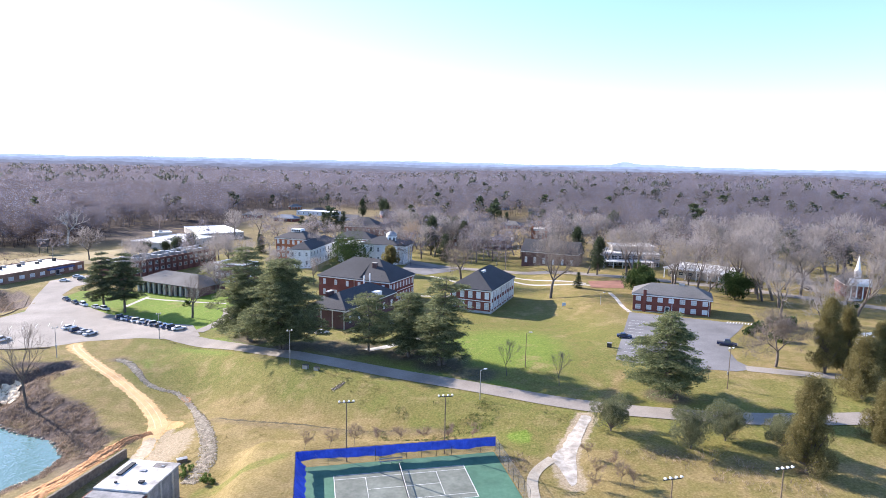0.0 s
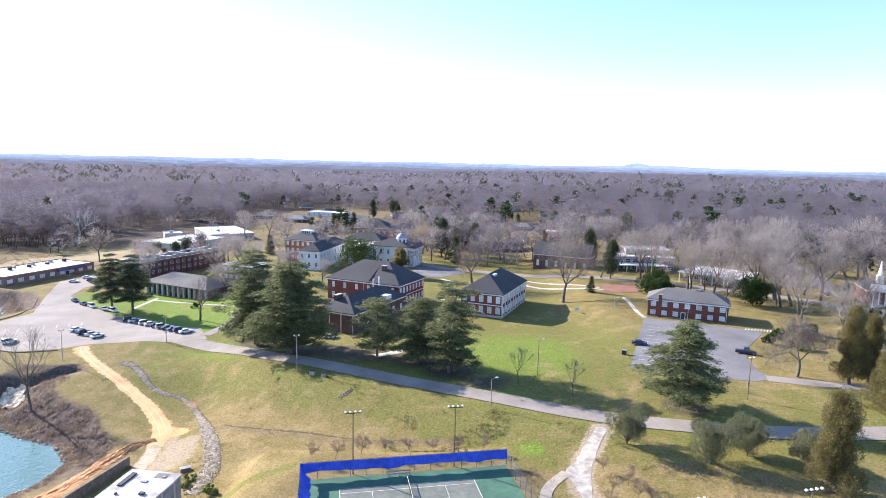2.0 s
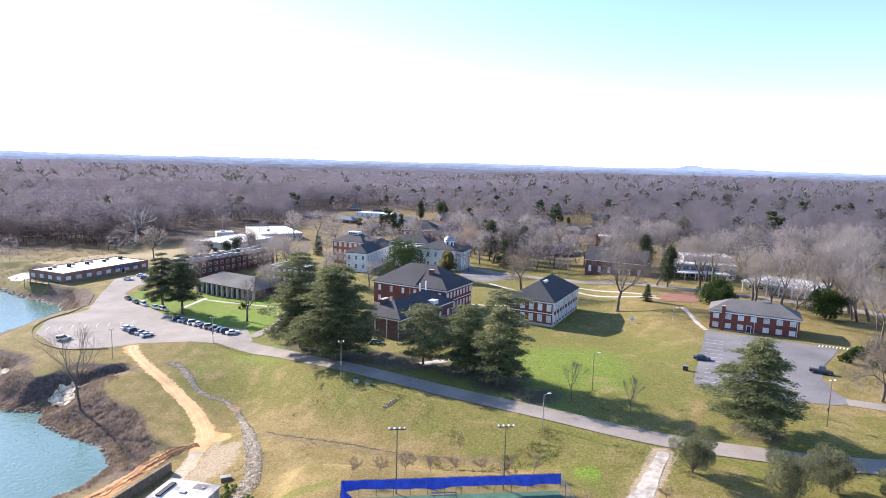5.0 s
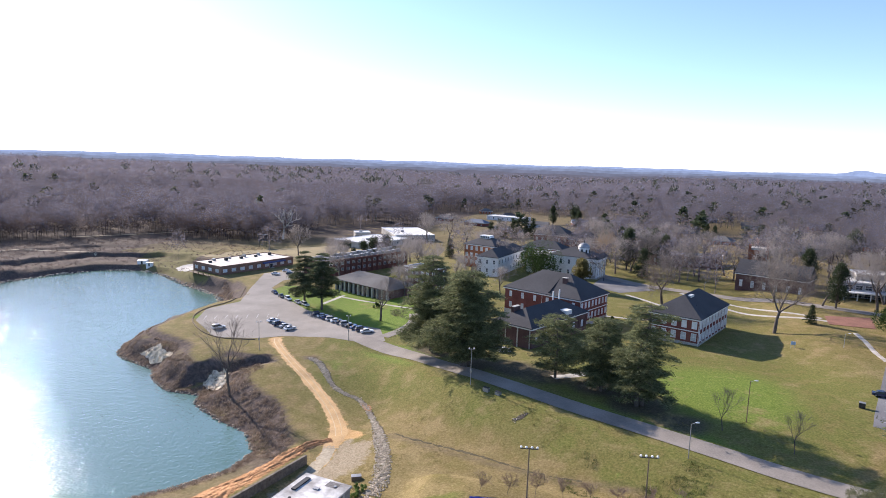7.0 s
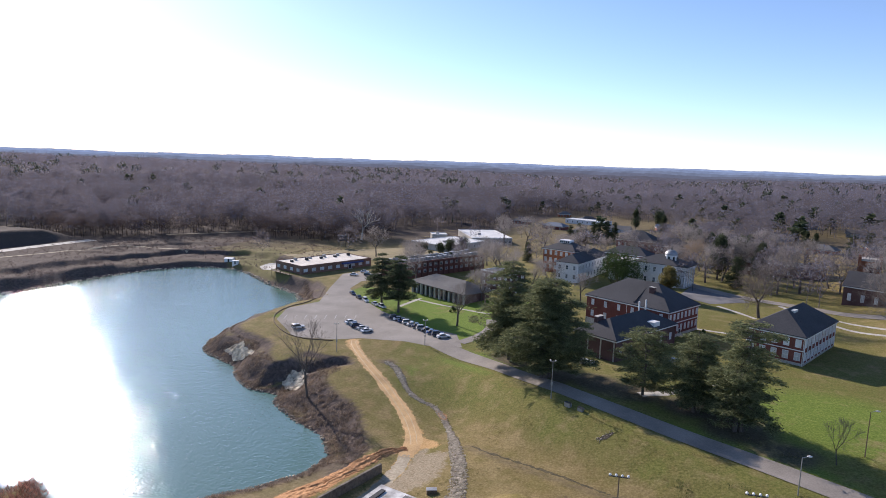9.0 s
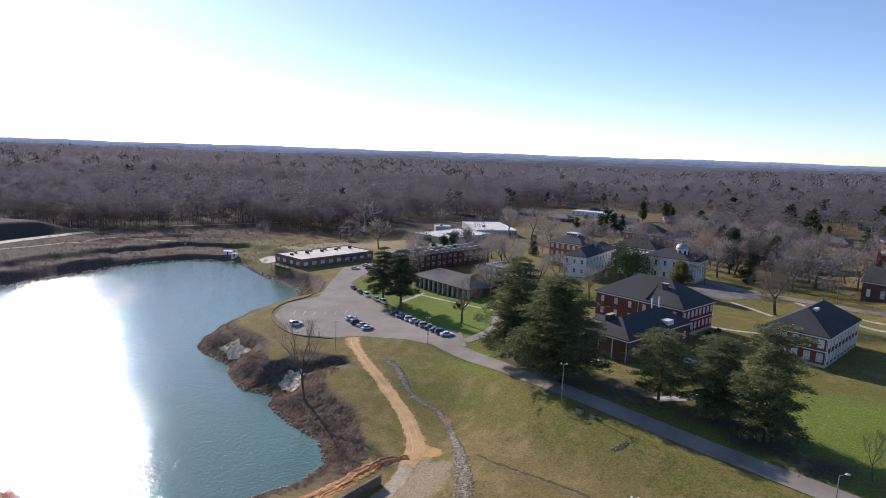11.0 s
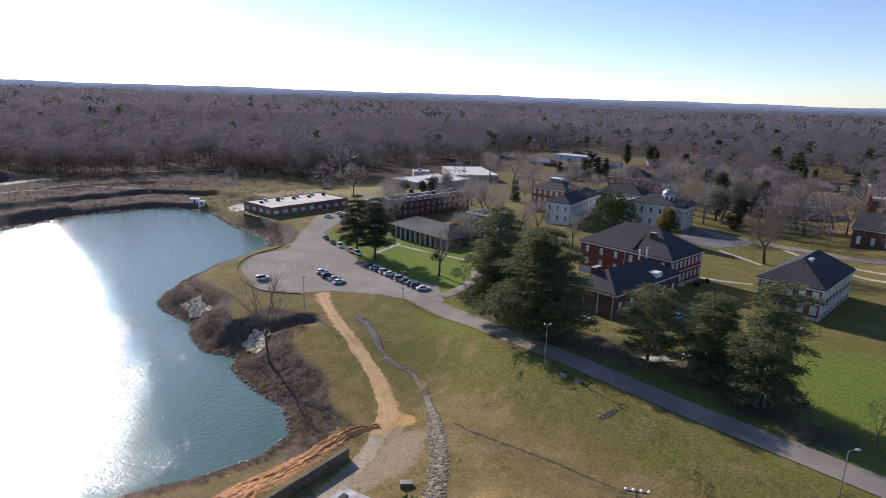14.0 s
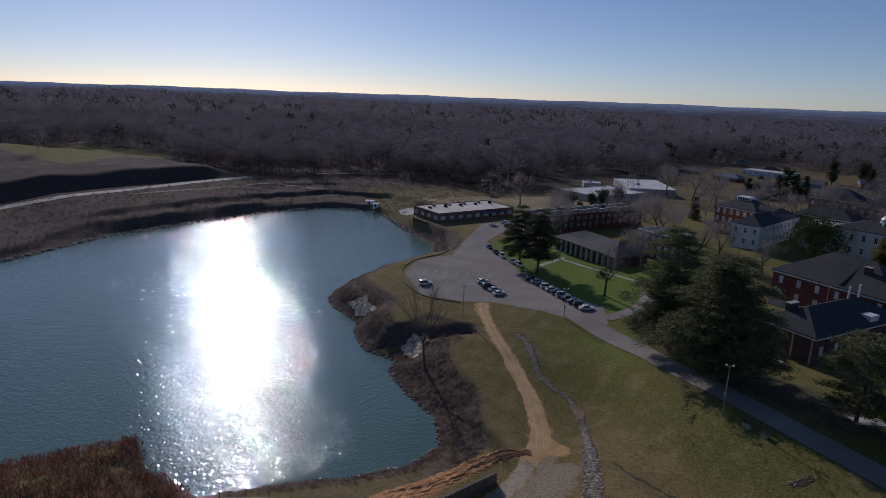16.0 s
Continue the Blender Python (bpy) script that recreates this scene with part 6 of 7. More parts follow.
# long grey-roofed building with pale piers
pier = building("pier_front_building", -139.1, 276.8, turn_of(-139.1, 276.8, -105, 261.2), 37, 16, -6.1, -1.0, 3.2, "low building with grey shingle roof and pale concrete piers", "building", wall=BRICK_D, roof=SHINGLE_G, floors=1, trim=False, over=1.2)
for k in range(12):
    part("pier", box(0.3 + k * 3.3, -0.9, -1, 1.1 + k * 3.3, 0.0, 5.0), CONCRETE, pier, "pale concrete pier")
    if k < 11:
        window(pier, "front", 2.35 + k * 3.3, 0.5, 1.7, 3.6, 37, 16, PANE, DARK)
# three-storey brick hostel
building("brick_hostel", -109.0, 289.7, turn_of(-109, 289.7, -95, 284), 17, 12, -4.9, 5.4, 5.4, "three-storey dark brick hostel with flat roof", "building", wall=BRICK_D, roof=SHINGLE_G, floors=3, sides=(("front", 5), ("left", 4), ("right", 3)), win=(1.5, 1.7))
# dormitory with rows of roof units
dorm = building("brick_dormitory", -158, 297, turn_of(-158, 297, -133, 358), 64, 15, -4.4, 2.2, 2.2, "long brick dormitory with flat roof crowded with grey units", "building", wall=BRICK_M, roof=SHINGLE_G, floors=2, sides=(("front", 16),), win=(1.6, 1.4), glass=PANE, trim=False)
for k in range(15):
    for q in (3.0, 10.5):
        part("roof_unit", box(1.5 + k * 4.2, q, 6.7, 4.2 + k * 4.2, q + 2.2, 7.9 + 0.25 * (k % 3), 0.06), METAL, dorm, "grey rooftop unit")
for k in range(17):
    part("bay", box(k * 4.0 - 0.35 + (0.4 if k == 0 else 0), -0.7, -1.5, k * 4.0 + 0.35, -0.002, 6.5), BRICK_M, dorm)
# low flat-roofed building at the lake
low_b = building("low_flat_building", -209.7, 282.2, turn_of(-209.7, 282.2, -194.7, 328.9), 49, 25, -6.4, -2.2, -2.2, "low dark brick building with dusty pale flat roof and rooftop units", "building", wall=BRICK_T, roof=TAN_ROOF, trim=False, floors=1, sides=(("front", 9), ("left", 4)), win=(2.4, 1.6))
for k in range(9):
    part("roof_unit", box(4 + k * 5.0, 15.5 + (k % 2) * 4, 4.3, 5.5 + k * 5.0, 17 + (k % 2) * 4, 5.3 + 0.3 * (k % 3), 0.05), METAL if k % 2 else DARK, low_b, "small rooftop vent unit")
part("canopy", box(27, -1.6, 3.0, 42, -0.01, 3.75), speckled("blue_fascia", (0.05, 0.075, 0.2), (0.08, 0.11, 0.27), 1.0, 0.5), low_b, "dark blue canopy fascia")
door(low_b, "front", 33, 49, 25, 0.1, 2.0, 2.2)
# white-roofed sheds behind
for x, y, t, L, W, z, e in ((-181, 405, 72, 46, 34, -6.4, -2.3), (-181, 455, 34.7, 32, 56, -6.4, -1.6), (-214, 452, 34, 12, 10, -6.4, -1.0)):
    b = building("white_roofed_hall", x, y, t, L, W, z, e, e, "large low hall with bright white flat roof", "building", wall=CONCRETE, roof=MEMBRANE, floors=1, sides=(("front", 8),), win=(1.6, 1.6), glass=PANE)
    part("roof_unit", box(L * 0.3, W * 0.4, e - z + 0.1, L * 0.3 + 2.5, W * 0.4 + 2, e - z + 1.5, 0.05), METAL, b)
# buildings beyond the white hall
building("brick_lodge", -70, 437, -10, 24, 18, -2, 9, 15, "brick lodge with steep dark hipped roof", "building", sides=(("front", 6),))
building("brick_lodge", -46, 428, -10, 20, 14, -2, 8, 13, "brick lodge with dark hipped roof behind the campus", "building", sides=(("front", 5),))
building("long_brick_building", 2, 402, -8, 44, 16, -1, 5.6, 5.6, "long low brown brick building with pale roof edge", "building", wall=BRICK_D, roof=SHINGLE_G, floors=1, sides=(("front", 9),))
# brick church with tower
building("brick_tower_block", 76.5, 470, 10, 9, 9, gz(81, 472) - 1, 11.5, 11.5, "square tan brick tower block with flat roof", "building", wall=BRICK_O, roof=SHINGLE_G, floors=3, sides=(("front", 2),), win=(1.3, 1.5))
church = building("brick_church", 44, 331, -25, 30, 15, 0, 8.5, 14.5, "brick church hall with steep dark roof", "building", wall=BRICK_D, sides=(("front", 6),), win=(1.2, 3.0), floors=1, hips=(False, False))
tw = empty("brick_tower", 57.4, 358, 1.0, -10, "square orange brick tower with stone-trimmed parapet", "tower")
part("shaft", box(-4, -4, -2, 4, 4, 16.2), BRICK_O, tw)
for a in (-1, 1):
    for b in (-1, 1):
        part("corner_pier", box(a * 4 - 0.6, b * 4 - 0.6, -2, a * 4 + 0.6, b * 4 + 0.6, 18.0), BRICK_O, tw)
part("parapet", box(-4.3, -4.3, 16.2, 4.3, 4.3, 17.2), CONCRETE, tw)
for s, a in ((-4.04, 0), (4.04, 180)):
    part("belfry_opening", box(-1.6, s - 0.06, 9.5, 1.6, s + 0.06, 14.5), BRICK_D, tw)
for s in (-4.04, 4.04):
    part("belfry_opening", box(s - 0.06, -1.6, 9.5, s + 0.06, 1.6, 14.5), BRICK_D, tw)
# modern stepped block and porch-roofed house
mod = building("modern_block", 86, 320, -4, 29, 24, 2.6, 9.5, 9.5, "modern block with stepped pale flat roofs", "building", wall=speckled("blue_grey_panel", (0.2, 0.22, 0.26), (0.3, 0.32, 0.36), 0.8, 0.6), roof=MEMBRANE, floors=2, sides=(("front", 8),), win=(2.6, 1.8), glass=PANE)
part("upper_block", box(6, 9, 7.0, 28, 20, 9.8), CONCRETE, mod)
part("upper_roof", box(5.4, 8.4, 9.8, 28.6, 20.6, 10.3), MEMBRANE, mod)
part("lower_canopy", box(-2, -7, 3.4, 24, -0.01, 3.9), MEMBRANE, mod)
for k in range(6):
    part("canopy_post", box(-1.2 + k * 4.8, -6.6, -0.5, -0.8 + k * 4.8, -6.2, 3.4), WHITE, mod)
porch = building("porch_house", 109.5, 291, turn_of(104.8, 281.6, 126.6, 264.1), 29, 18, 3, 8.0, 8.0, "house under a broad white flat roof on posts", "building", wall=CONCRETE, roof=MEMBRANE, floors=1, sides=(("front", 7),), win=(1.8, 1.6), glass=PANE)
part("canopy", box(-1, -4.5, 4.6, 30, -0.2, 5.1), MEMBRANE, porch)
for k in range(7):
    part("canopy_post", box(-0.5 + k * 4.9, -4.2, -0.5, -0.1 + k * 4.9, -3.8, 4.6), WHITE, porch)
# chapel with steeple
chapel = building("chapel", 166.5, 247.2, turn_of(168.9, 246.2, 176.5, 243.6), 9, 16, 3.7, 9.2, 13, "small brick chapel with white steeple and pediment", "building", sides=(), floors=1)
part("portico", box(1.0, -2.6, 5.4, 8.0, -0.05, 6.2), WHITE, chapel)
part("pediment", hip_roof(7.4, 2.6, 6.2, 8.4, 0.2, False, False), WHITE, chapel).location = (0.8, -2.7, 0)
for x in (1.4, 3.4, 5.6, 7.6):
    part("column", tube((x, -2.3, -0.3), (x, -2.3, 5.4), 0.25, 0.22, 10), WHITE, chapel)
part("belfry", box(3.4, 2, 8.2, 5.6, 4.2, 11.2), WHITE, chapel)
bm = bmesh.new()
bmesh.ops.create_cone(bm, cap_ends=True, segments=8, radius1=1.05, radius2=0.06, depth=6)
bmesh.ops.translate(bm, vec=(4.5, 3.1, 14.2), verts=bm.verts)
part("spire", bm, WHITE, chapel, "white pointed spire")
shed = building("white_shed", 128, 172, 10, 14, 9, 3.3, 6.2, 6.2, "low shed with white metal roof", "building", wall=WHITE, roof=MEMBRANE, floors=1, sides=(("front", 3),))

# ---- town houses ----
HOUSE_WALL = [WHITE, BRICK, BRICK_O, CONCRETE, speckled("blue_siding", (0.25, 0.32, 0.4), (0.33, 0.4, 0.48), 0.8, 0.7)]
HOUSE_ROOF = [SHINGLE, SHINGLE_G, SHINGLE_G, speckled("blue_grey_roof", (0.13, 0.16, 0.2), (0.2, 0.23, 0.28), 1.5, 0.8)]
hr = random.Random(4)
for x, y in ((-36, 640), (189, 559), (152, 507), (48, 509), (204, 568), (-170, 612), (-150, 700), (-105, 607), (-190, 759), (-63, 632), (235, 463), (291, 501), (330, 511), (118, 503), (-10, 560), (30, 600), (90, 640), (-130, 560), (-85, 540), (-20, 690), (60, 700), (150, 660), (250, 600), (-210, 640), (10, 480), (100, 470), (170, 450)):
    k, rf = hr.randrange(5), hr.randrange(4)
    building("town_house", x, y, hr.uniform(-40, 40), hr.uniform(14, 24), hr.uniform(9, 12), gz(x + 6, y + 6), gz(x + 6, y + 6) + 3.4, gz(x + 6, y + 6) + 6.6,
             ("white painted", "red brick", "orange brick", "pale", "blue sided")[k] + " house with " + ("dark", "grey", "grey", "blue-grey")[rf] + " roof among bare trees", "house", wall=HOUSE_WALL[k], roof=HOUSE_ROOF[rf], floors=1, sides=(("front", 4),), win=(1.1, 1.4), glass=PANE, hips=(False, False) if hr.random() < 0.5 else (True, True))
building("greenhouse_hall", -164, 684, -14, 46, 18, -5.8, -1.8, -1.8, "long low hall with white roof on open ground", "building", wall=WHITE, roof=MEMBRANE, floors=1, sides=(("front", 8),), glass=PANE)

# ---- planting ----
CEDAR_L = "large dark green cedar with level tiered branches beside the road"
for i, (x, y, h, r, k) in enumerate([(-61.3, 191.4, 31.5, 10.5, 2), (-45.2, 176.8, 28.8, 12.8, 3), (-20.3, 173.2, 18.0, 9.2, 1), (-8.4, 169.2, 19.2, 9.3, 2), (1.6, 160.4, 25.0, 9.2, 2)]):
    tree_object("cedar_tree", x, y, *cedar_meshes(h, r, 11 + i, stems=k, shape=0.42, base=0.15, dense=1.0), CEDAR_L, "tree", "cedars along the road")
tree_object("cedar_tree", 53.6, 137.2, *cedar_meshes(20.9, 10.6, 31, ATLAS, shape=0.72, base=0.17, droop=0.1, stems=1, dense=1.3, layers=19), "wide blue-green cedar on the grass by a parking lot", "tree")
for i, (x, y, h, r) in enumerate([(-135.8, 241.7, 24.0, 9.5), (-124.8, 236.8, 24.5, 10.5)]):
    tree_object("cedar_tree", x, y, *cedar_meshes(h, r * 0.9, 41 + i, DARK_CEDAR, shape=0.55, base=0.24, droop=0.2, dense=1.35), "tall dark conifer with a bare lower trunk by the parked cars", "tree", "conifers by the lot")
for i, (x, y, h, r, up) in enumerate([(100.6, 153.5, 20.5, 4.4, 0.85), (106.7, 155.7, 17, 4.0, 0.85), (66.7, 103.4, 17.8, 4.6, 0.85), (98.6, 136.4, 14.5, 5.0, 0.8), (88.0, 113.7, 11.9, 4.4, 0.75), (112, 150, 15, 4.2, 0.85)] ):
    open_crown = round_tree_meshes(h, r, 51 + i, GOLDEN, 0.1, 26000, up, 0.34, 0.6, 80, True)
    tree_object("juniper_tree", x, y, *open_crown, "golden-brown juniper with a dense upright crown", "tree", "golden junipers")
for i, (x, y, h, r) in enumerate([(36.0, 119.4, 7.8, 4.6), (49.4, 112.0, 8.5, 5.0), (57.3, 114.8, 7.8, 4.8), (67.0, 111.2, 7.3, 5.0)]):
    tree_object("olive_shrub", x, y, *round_tree_meshes(h, r * 1.1, 61 + i, OLIVE, 0.1, 9000, 0.15, 0.27, 0.8, 34), "rounded grey-green evergreen shrub on dry grass", "shrub", "grey-green shrubs")
for i, (x, y, h, r, m) in enumerate([(-50.0, 327, 21.0, 14.5, MAGNOLIA), (84.2, 252.1, 12.5, 8.5, MAGNOLIA), (118, 240, 12, 7.5, MAGNOLIA), (-26.0, 309, 15.4, 4.4, GOLDEN)]):
    tree_object("magnolia_tree" if m is MAGNOLIA else "juniper_tree", x, y, *round_tree_meshes(h, r, 71 + i, m, 0.06, 8000, 0.35, 0.65, 0.4, 44), "dense glossy dark evergreen tree beside buildings" if m is MAGNOLIA else "tall narrow bronze evergreen before a white building", "tree")

tree_object("bare_tree", 46.2, 250.5, *bare_meshes(27, 81, 0.7, 6, 0.16, 3800, twig_w=0.05, near=True), "large spreading leafless oak on the lawn", "tree")
tree_object("bare_tree", 90.5, 158.3, *bare_meshes(16, 82, 0.85, 6, 0.1, 7500, twig_w=0.04, near=True), "low round-headed leafless tree on a grass island", "tree")
tree_object("bare_tree", 10.1, 288.0, *bare_meshes(22.5, 83, 0.95, 6, 0.13, 4200, twig_w=0.05, thick=1.25, near=True), "wide leafless shade tree behind the halls", "tree")
tree_object("bare_tree", -108.3, 154.4, *bare_meshes(23, 84, 0.36, 5, 0.42, 900, thick=0.62, twig_w=0.035, wander=0.06, near=True), "lone leafless tree on the lake bluff", "tree")
tree_object("bare_tree", -93.0, 224.6, *bare_meshes(18, 85, 0.5, 5, 0.42, 1500, twig_w=0.03, near=True), "leafless street tree with a straight trunk on green lawn", "tree")
SAPLING = bare_meshes(9.6, 86, 0.32, 4, 0.25, 800, thick=0.5, twig_w=0.018, near=True)
for x, y, s in ((17.9, 151.7, 1.05), (30.0, 144.4, 0.98), (-120, 262, 0.62), (-116, 259.5, 0.66), (68.5, 149, 0.42)):
    tree_object("sapling", x, y, *SAPLING, "thin leafless young tree on the lawn", "tree", "young trees", random.uniform(0, 360), s)
MYRTLE = bare_meshes(3.6, 87, 0.5, 4, 0.04, 900, thick=0.4, twig_w=0.03, mat=leafy("brown_twigs", (0.16, 0.115, 0.08), (0.3, 0.225, 0.16), 0.3, False))
for i in range(8):
    tree_object("crape_myrtle", -25.1 + i * 4.65, 111.8 + i * 0.95, *MYRTLE, "small twiggy leafless crape myrtle behind the tennis fence", "shrub", "row of crape myrtles", i * 47, random.uniform(0.98, 1.25))
for i, (x, y, k) in enumerate(((28.7, 102.8, 1.1), (32.5, 100, 1.2), (34.7, 99.1, 1.0), (29.4, 110.3, 0.95), (32.6, 105.9, 1.1), (27.2, 99.2, 0.9))):
    tree_object("bare_shrub", x, y, *MYRTLE, "twiggy brown leafless shrub on the bank", "shrub", "bare shrubs on the bank", i * 71, k)
BARE = [bare_meshes(20, 90 + i, sp, 5, fk, 1900, twig_w=0.06, thick=1.0, wander=0.1) for i, (sp, fk) in enumerate(((0.6, 0.17), (0.7, 0.14), (0.54, 0.2), (0.76, 0.13)))]
# leafless and evergreen trees through the campus
pr = random.Random(9)
for x, y, s, v in ((-70, 352, 0.8, 0), (-112, 330, 0.95, 1), (-120, 345, 0.9, 2), (-104, 318, 0.85, 0), (-128, 330, 0.8, 1), (-96, 262, 0.75, 1), (-101, 270, 0.7, 3), (-60, 285, 0.6, 1),
                   (-4, 372, 1.0, 2), (4, 386, 1.05, 0), (-12, 360, 0.95, 1), (30, 352, 1.05, 1), (55, 300, 0.9, 0), (72, 296, 0.85, 2), (98, 300, 1.05, 0), (90, 292, 0.95, 1), (102, 265, 0.95, 3), (112, 262, 0.9, 0), (125, 255, 1.1, 1),
                   (133, 240, 1.0, 2), (140, 262, 1.15, 0), (150, 250, 1.0, 3), (120, 210, 0.75, 1), (131, 205, 0.7, 3), (118, 185, 0.7, 0), (150, 215, 0.9, 2), (-165, 322, 0.85, 3), (-172, 345, 0.8, 1), (-210, 360, 0.9, 3), (60, 330, 1.0, 2), (20, 345, 0.9, 3),
                   (150, 285, 1.15, 0), (165, 300, 1.2, 1), (180, 280, 1.1, 2), (200, 300, 1.2, 3), (185, 262, 1.1, 0), (205, 265, 1.15, 1), (220, 285, 1.2, 2), (140, 300, 1.1, 3), (125, 300, 1.15, 2), (210, 240, 1.1, 0), (230, 255, 1.15, 3)):
    tree_object("bare_tree", x, y, *BARE[v], "leafless shade tree among campus buildings", "tree", "bare campus trees", pr.uniform(0, 360), s * (1.28 if x > 85 else 1.1))
PINES = [cedar_meshes(15, 3.8, 101 + i, PINE, 0.7, 0.06, dense=0.8, layers=18) for i in range(2)]
for x, y, s in ((-160, 338, 0.8), (-150, 345, 0.7), (2, 352, 1.1), (-118, 512, 1.0), (-112, 516, 1.1), (-107, 512, 1.0), (-101, 518, 1.15), (-96, 514, 1.1), (-91, 522, 1.2), (-86, 528, 1.1), (70, 480, 1.1), (80, 485, 1.2), (86, 478, 1.1), (-118, 395, 0.9), (60, 262, 0.5)):
    tree_object("pine_tree", x, y, *PINES[int(x) % 2], "dark green pointed pine behind the campus", "tree", "campus pines", pr.uniform(0, 360), s)
for x, y, s in ((-24, 356, 0.9), (-30, 372, 0.95)):
    tree_object("bare_tree", x, y, *BARE[1], "russet-twigged shade tree beside the white hall", "tree", "bare campus trees", pr.uniform(0, 360), s)
HOLLY = round_tree_meshes(9.5, 4.3, 161, PINE, 0.04, 2600, 0.45, 0.5, 0.6, 34)
for x, y, k in ((-191, 383, 0.85), (-188, 386, 1.0), (-179.1, 392.6, 0.95), (-176.4, 404, 1.15), (-173.9, 420.5, 1.1)):
    tree_object("evergreen_tree", x, y, *HOLLY, "bushy dark evergreen before a white-roofed hall", "tree", "evergreens by the halls", pr.uniform(0, 360), k)
DARKS = [round_tree_meshes(22, 6.2, 131 + i, PINE, 0.14, 3600, 0.5, 0.8, 0.5, 40, i == 0) for i in range(2)]
for x, y, s, k in ((76, 293, 0.85, 0), (265, 768, 1.15, 1), (46, 571, 0.5, 0), (52, 554, 0.55, 0), (57, 544, 0.5, 0), (-6.5, 374, 1.1, 0), (4, 399, 1.05, 1), (13.4, 377, 0.95, 0), (-84, 640, 0.9, 0), (-64, 655, 0.95, 1), (-56, 612, 0.8, 0), (74, 330, 0.9, 0), (120, 430, 1.0, 1), (160, 420, 0.9, 1), (-20, 470, 0.8, 0), (-12, 466, 0.75, 0), (100, 520, 0.9, 1)):
    tree_object("evergreen_tree", x, y, *DARKS[k], "tall dark evergreen among bare trees behind the campus", "tree", "dark evergreens", pr.uniform(0, 360), s)
tree_object("willow_oak", -110, 281.5, *round_tree_meshes(9.5, 4.0, 141, leafy("yellow_green_leaves", (0.12, 0.13, 0.03), (0.32, 0.33, 0.1)), 0.12, 2200, 0.3, 0.55, 0.8, 26), "yellow-green leafy small tree beside a brick hostel", "tree")
tree_object("bare_tree", -18.5, 388, *bare_meshes(21, 142, 0.5, 5, 0.2, 2200, mat=leafy("russet_twigs", (0.24, 0.17, 0.11), (0.38, 0.28, 0.18), 0.4, False, 0.05)), "russet-leaved oak beside the columned hall", "tree")
WEED = round_tree_meshes(1.6, 1.5, 151, leafy("weedy_leaves", (0.07, 0.11, 0.03), (0.23, 0.31, 0.1)), 0.02, 700, 0.1, 0.35, 0.5, 10)
for x, y, k in ((-50, 116.8, 0.9), (-44.6, 112.0, 0.8), (-49.6, 114.0, 0.8), (-43.4, 110.1, 1.0)):
    tree_object("green_bush", x, y, *WEED, "low bright green bush beside the stone ditch", "shrub", "green bushes by the ditch", pr.uniform(0, 360), k)
HEDGE = round_tree_meshes(3.0, 2.0, 121, MAGNOLIA, 0.02, 700, 0.1, 0.5, 0.3, 12)
for x, y, s in ((126, 192, 1.3), (130, 186, 1.1), (103, 192, 1.5), (110, 196, 1.6), (98, 188, 1.2), (117, 199, 1.5), (-104, 246, 0.9), (-12, 246, 0.6), (-9, 252, 0.6), (104, 183, 1.4), (155, 225, 1.2)):
    tree_object("evergreen_shrub", x, y, *HEDGE, "rounded green evergreen shrub", "shrub", "evergreen shrubs", pr.uniform(0, 360), s)
PALE_BARK = speckled("pale_bark", (0.5, 0.46, 0.4), (0.72, 0.68, 0.6), 1.0, 0.9, 0.3, 0.2)
pale_trunk, pale_crown = bare_meshes(25, 171, 0.5, 4, 0.3, 300, mat=PALE_BARK, thick=1.3, twig_w=0.08, near=True)
pale_trunk.materials[0] = PALE_BARK
tree_object("sycamore_tree", -262, 424, pale_trunk, pale_crown, "white-barked leafless sycamore at the edge of the woods", "tree")
# more shade trees wherever the plan leaves room
roads = [seg for seg in (ROAD, [(-45, 392), (-22, 354), (-3, 332), (14, 323), (33, 316), (60, 300), (120, 272), (170, 226)])]
made = 0
while made < 80:
    x, y = pr.uniform(-160, 210), pr.uniform(285, 470)
    if x > 90:
        y = pr.uniform(225, 400)
    if any(math.hypot(x - a, y - b) < c * 0.85 + 3 for a, b, c in FOOT) or any(float(seg_dist(x, y, q)) < 5 for q in roads):
        continue
    if -215 < x < -165 or (x < -95 and 340 < y < 420 and pr.random() < 0.7) or (-75 < x < 78 and y < 345):
        continue
    tree_object("bare_tree", x, y, *BARE[made % 4], "leafless shade tree among campus buildings", "tree", "bare campus trees", pr.uniform(0, 360), pr.uniform(0.75, 1.2))
    made += 1

# ---- woods and distance ----
def crown_sprigs(rng, n, rx, rz, cz, length, width, low=-0.75):
    """A rounded crown of sprays that point outward and up, denser toward its rim, with a few lobes."""
    v = rng.normal(size=(n, 3))
    v /= np.linalg.norm(v, axis=1, keepdims=True)
    v[:, 2] = np.where(v[:, 2] < low, -v[:, 2], v[:, 2])
    az = np.arctan2(v[:, 1], v[:, 0])
    lobe = 1 + 0.13 * np.sin(3 * az + rng.uniform(0, 6) + 3 * v[:, 2]) + 0.09 * np.sin(5 * az + rng.uniform(0, 6))
    c = v * (rng.uniform(0.25, 1.0, (n, 1)) ** 0.38) * lobe[:, None] * [rx, rx, rz] + [0, 0, cz]
    along = v * 0.6 + [0, 0, 0.25] + rng.normal(size=(n, 3)) * 0.55
    return sprigs(c, along, rng.uniform(0.7, 1.3, n) * length * 1.25, rng.uniform(0.6, 1.4, n) * width * 1.35, rng)


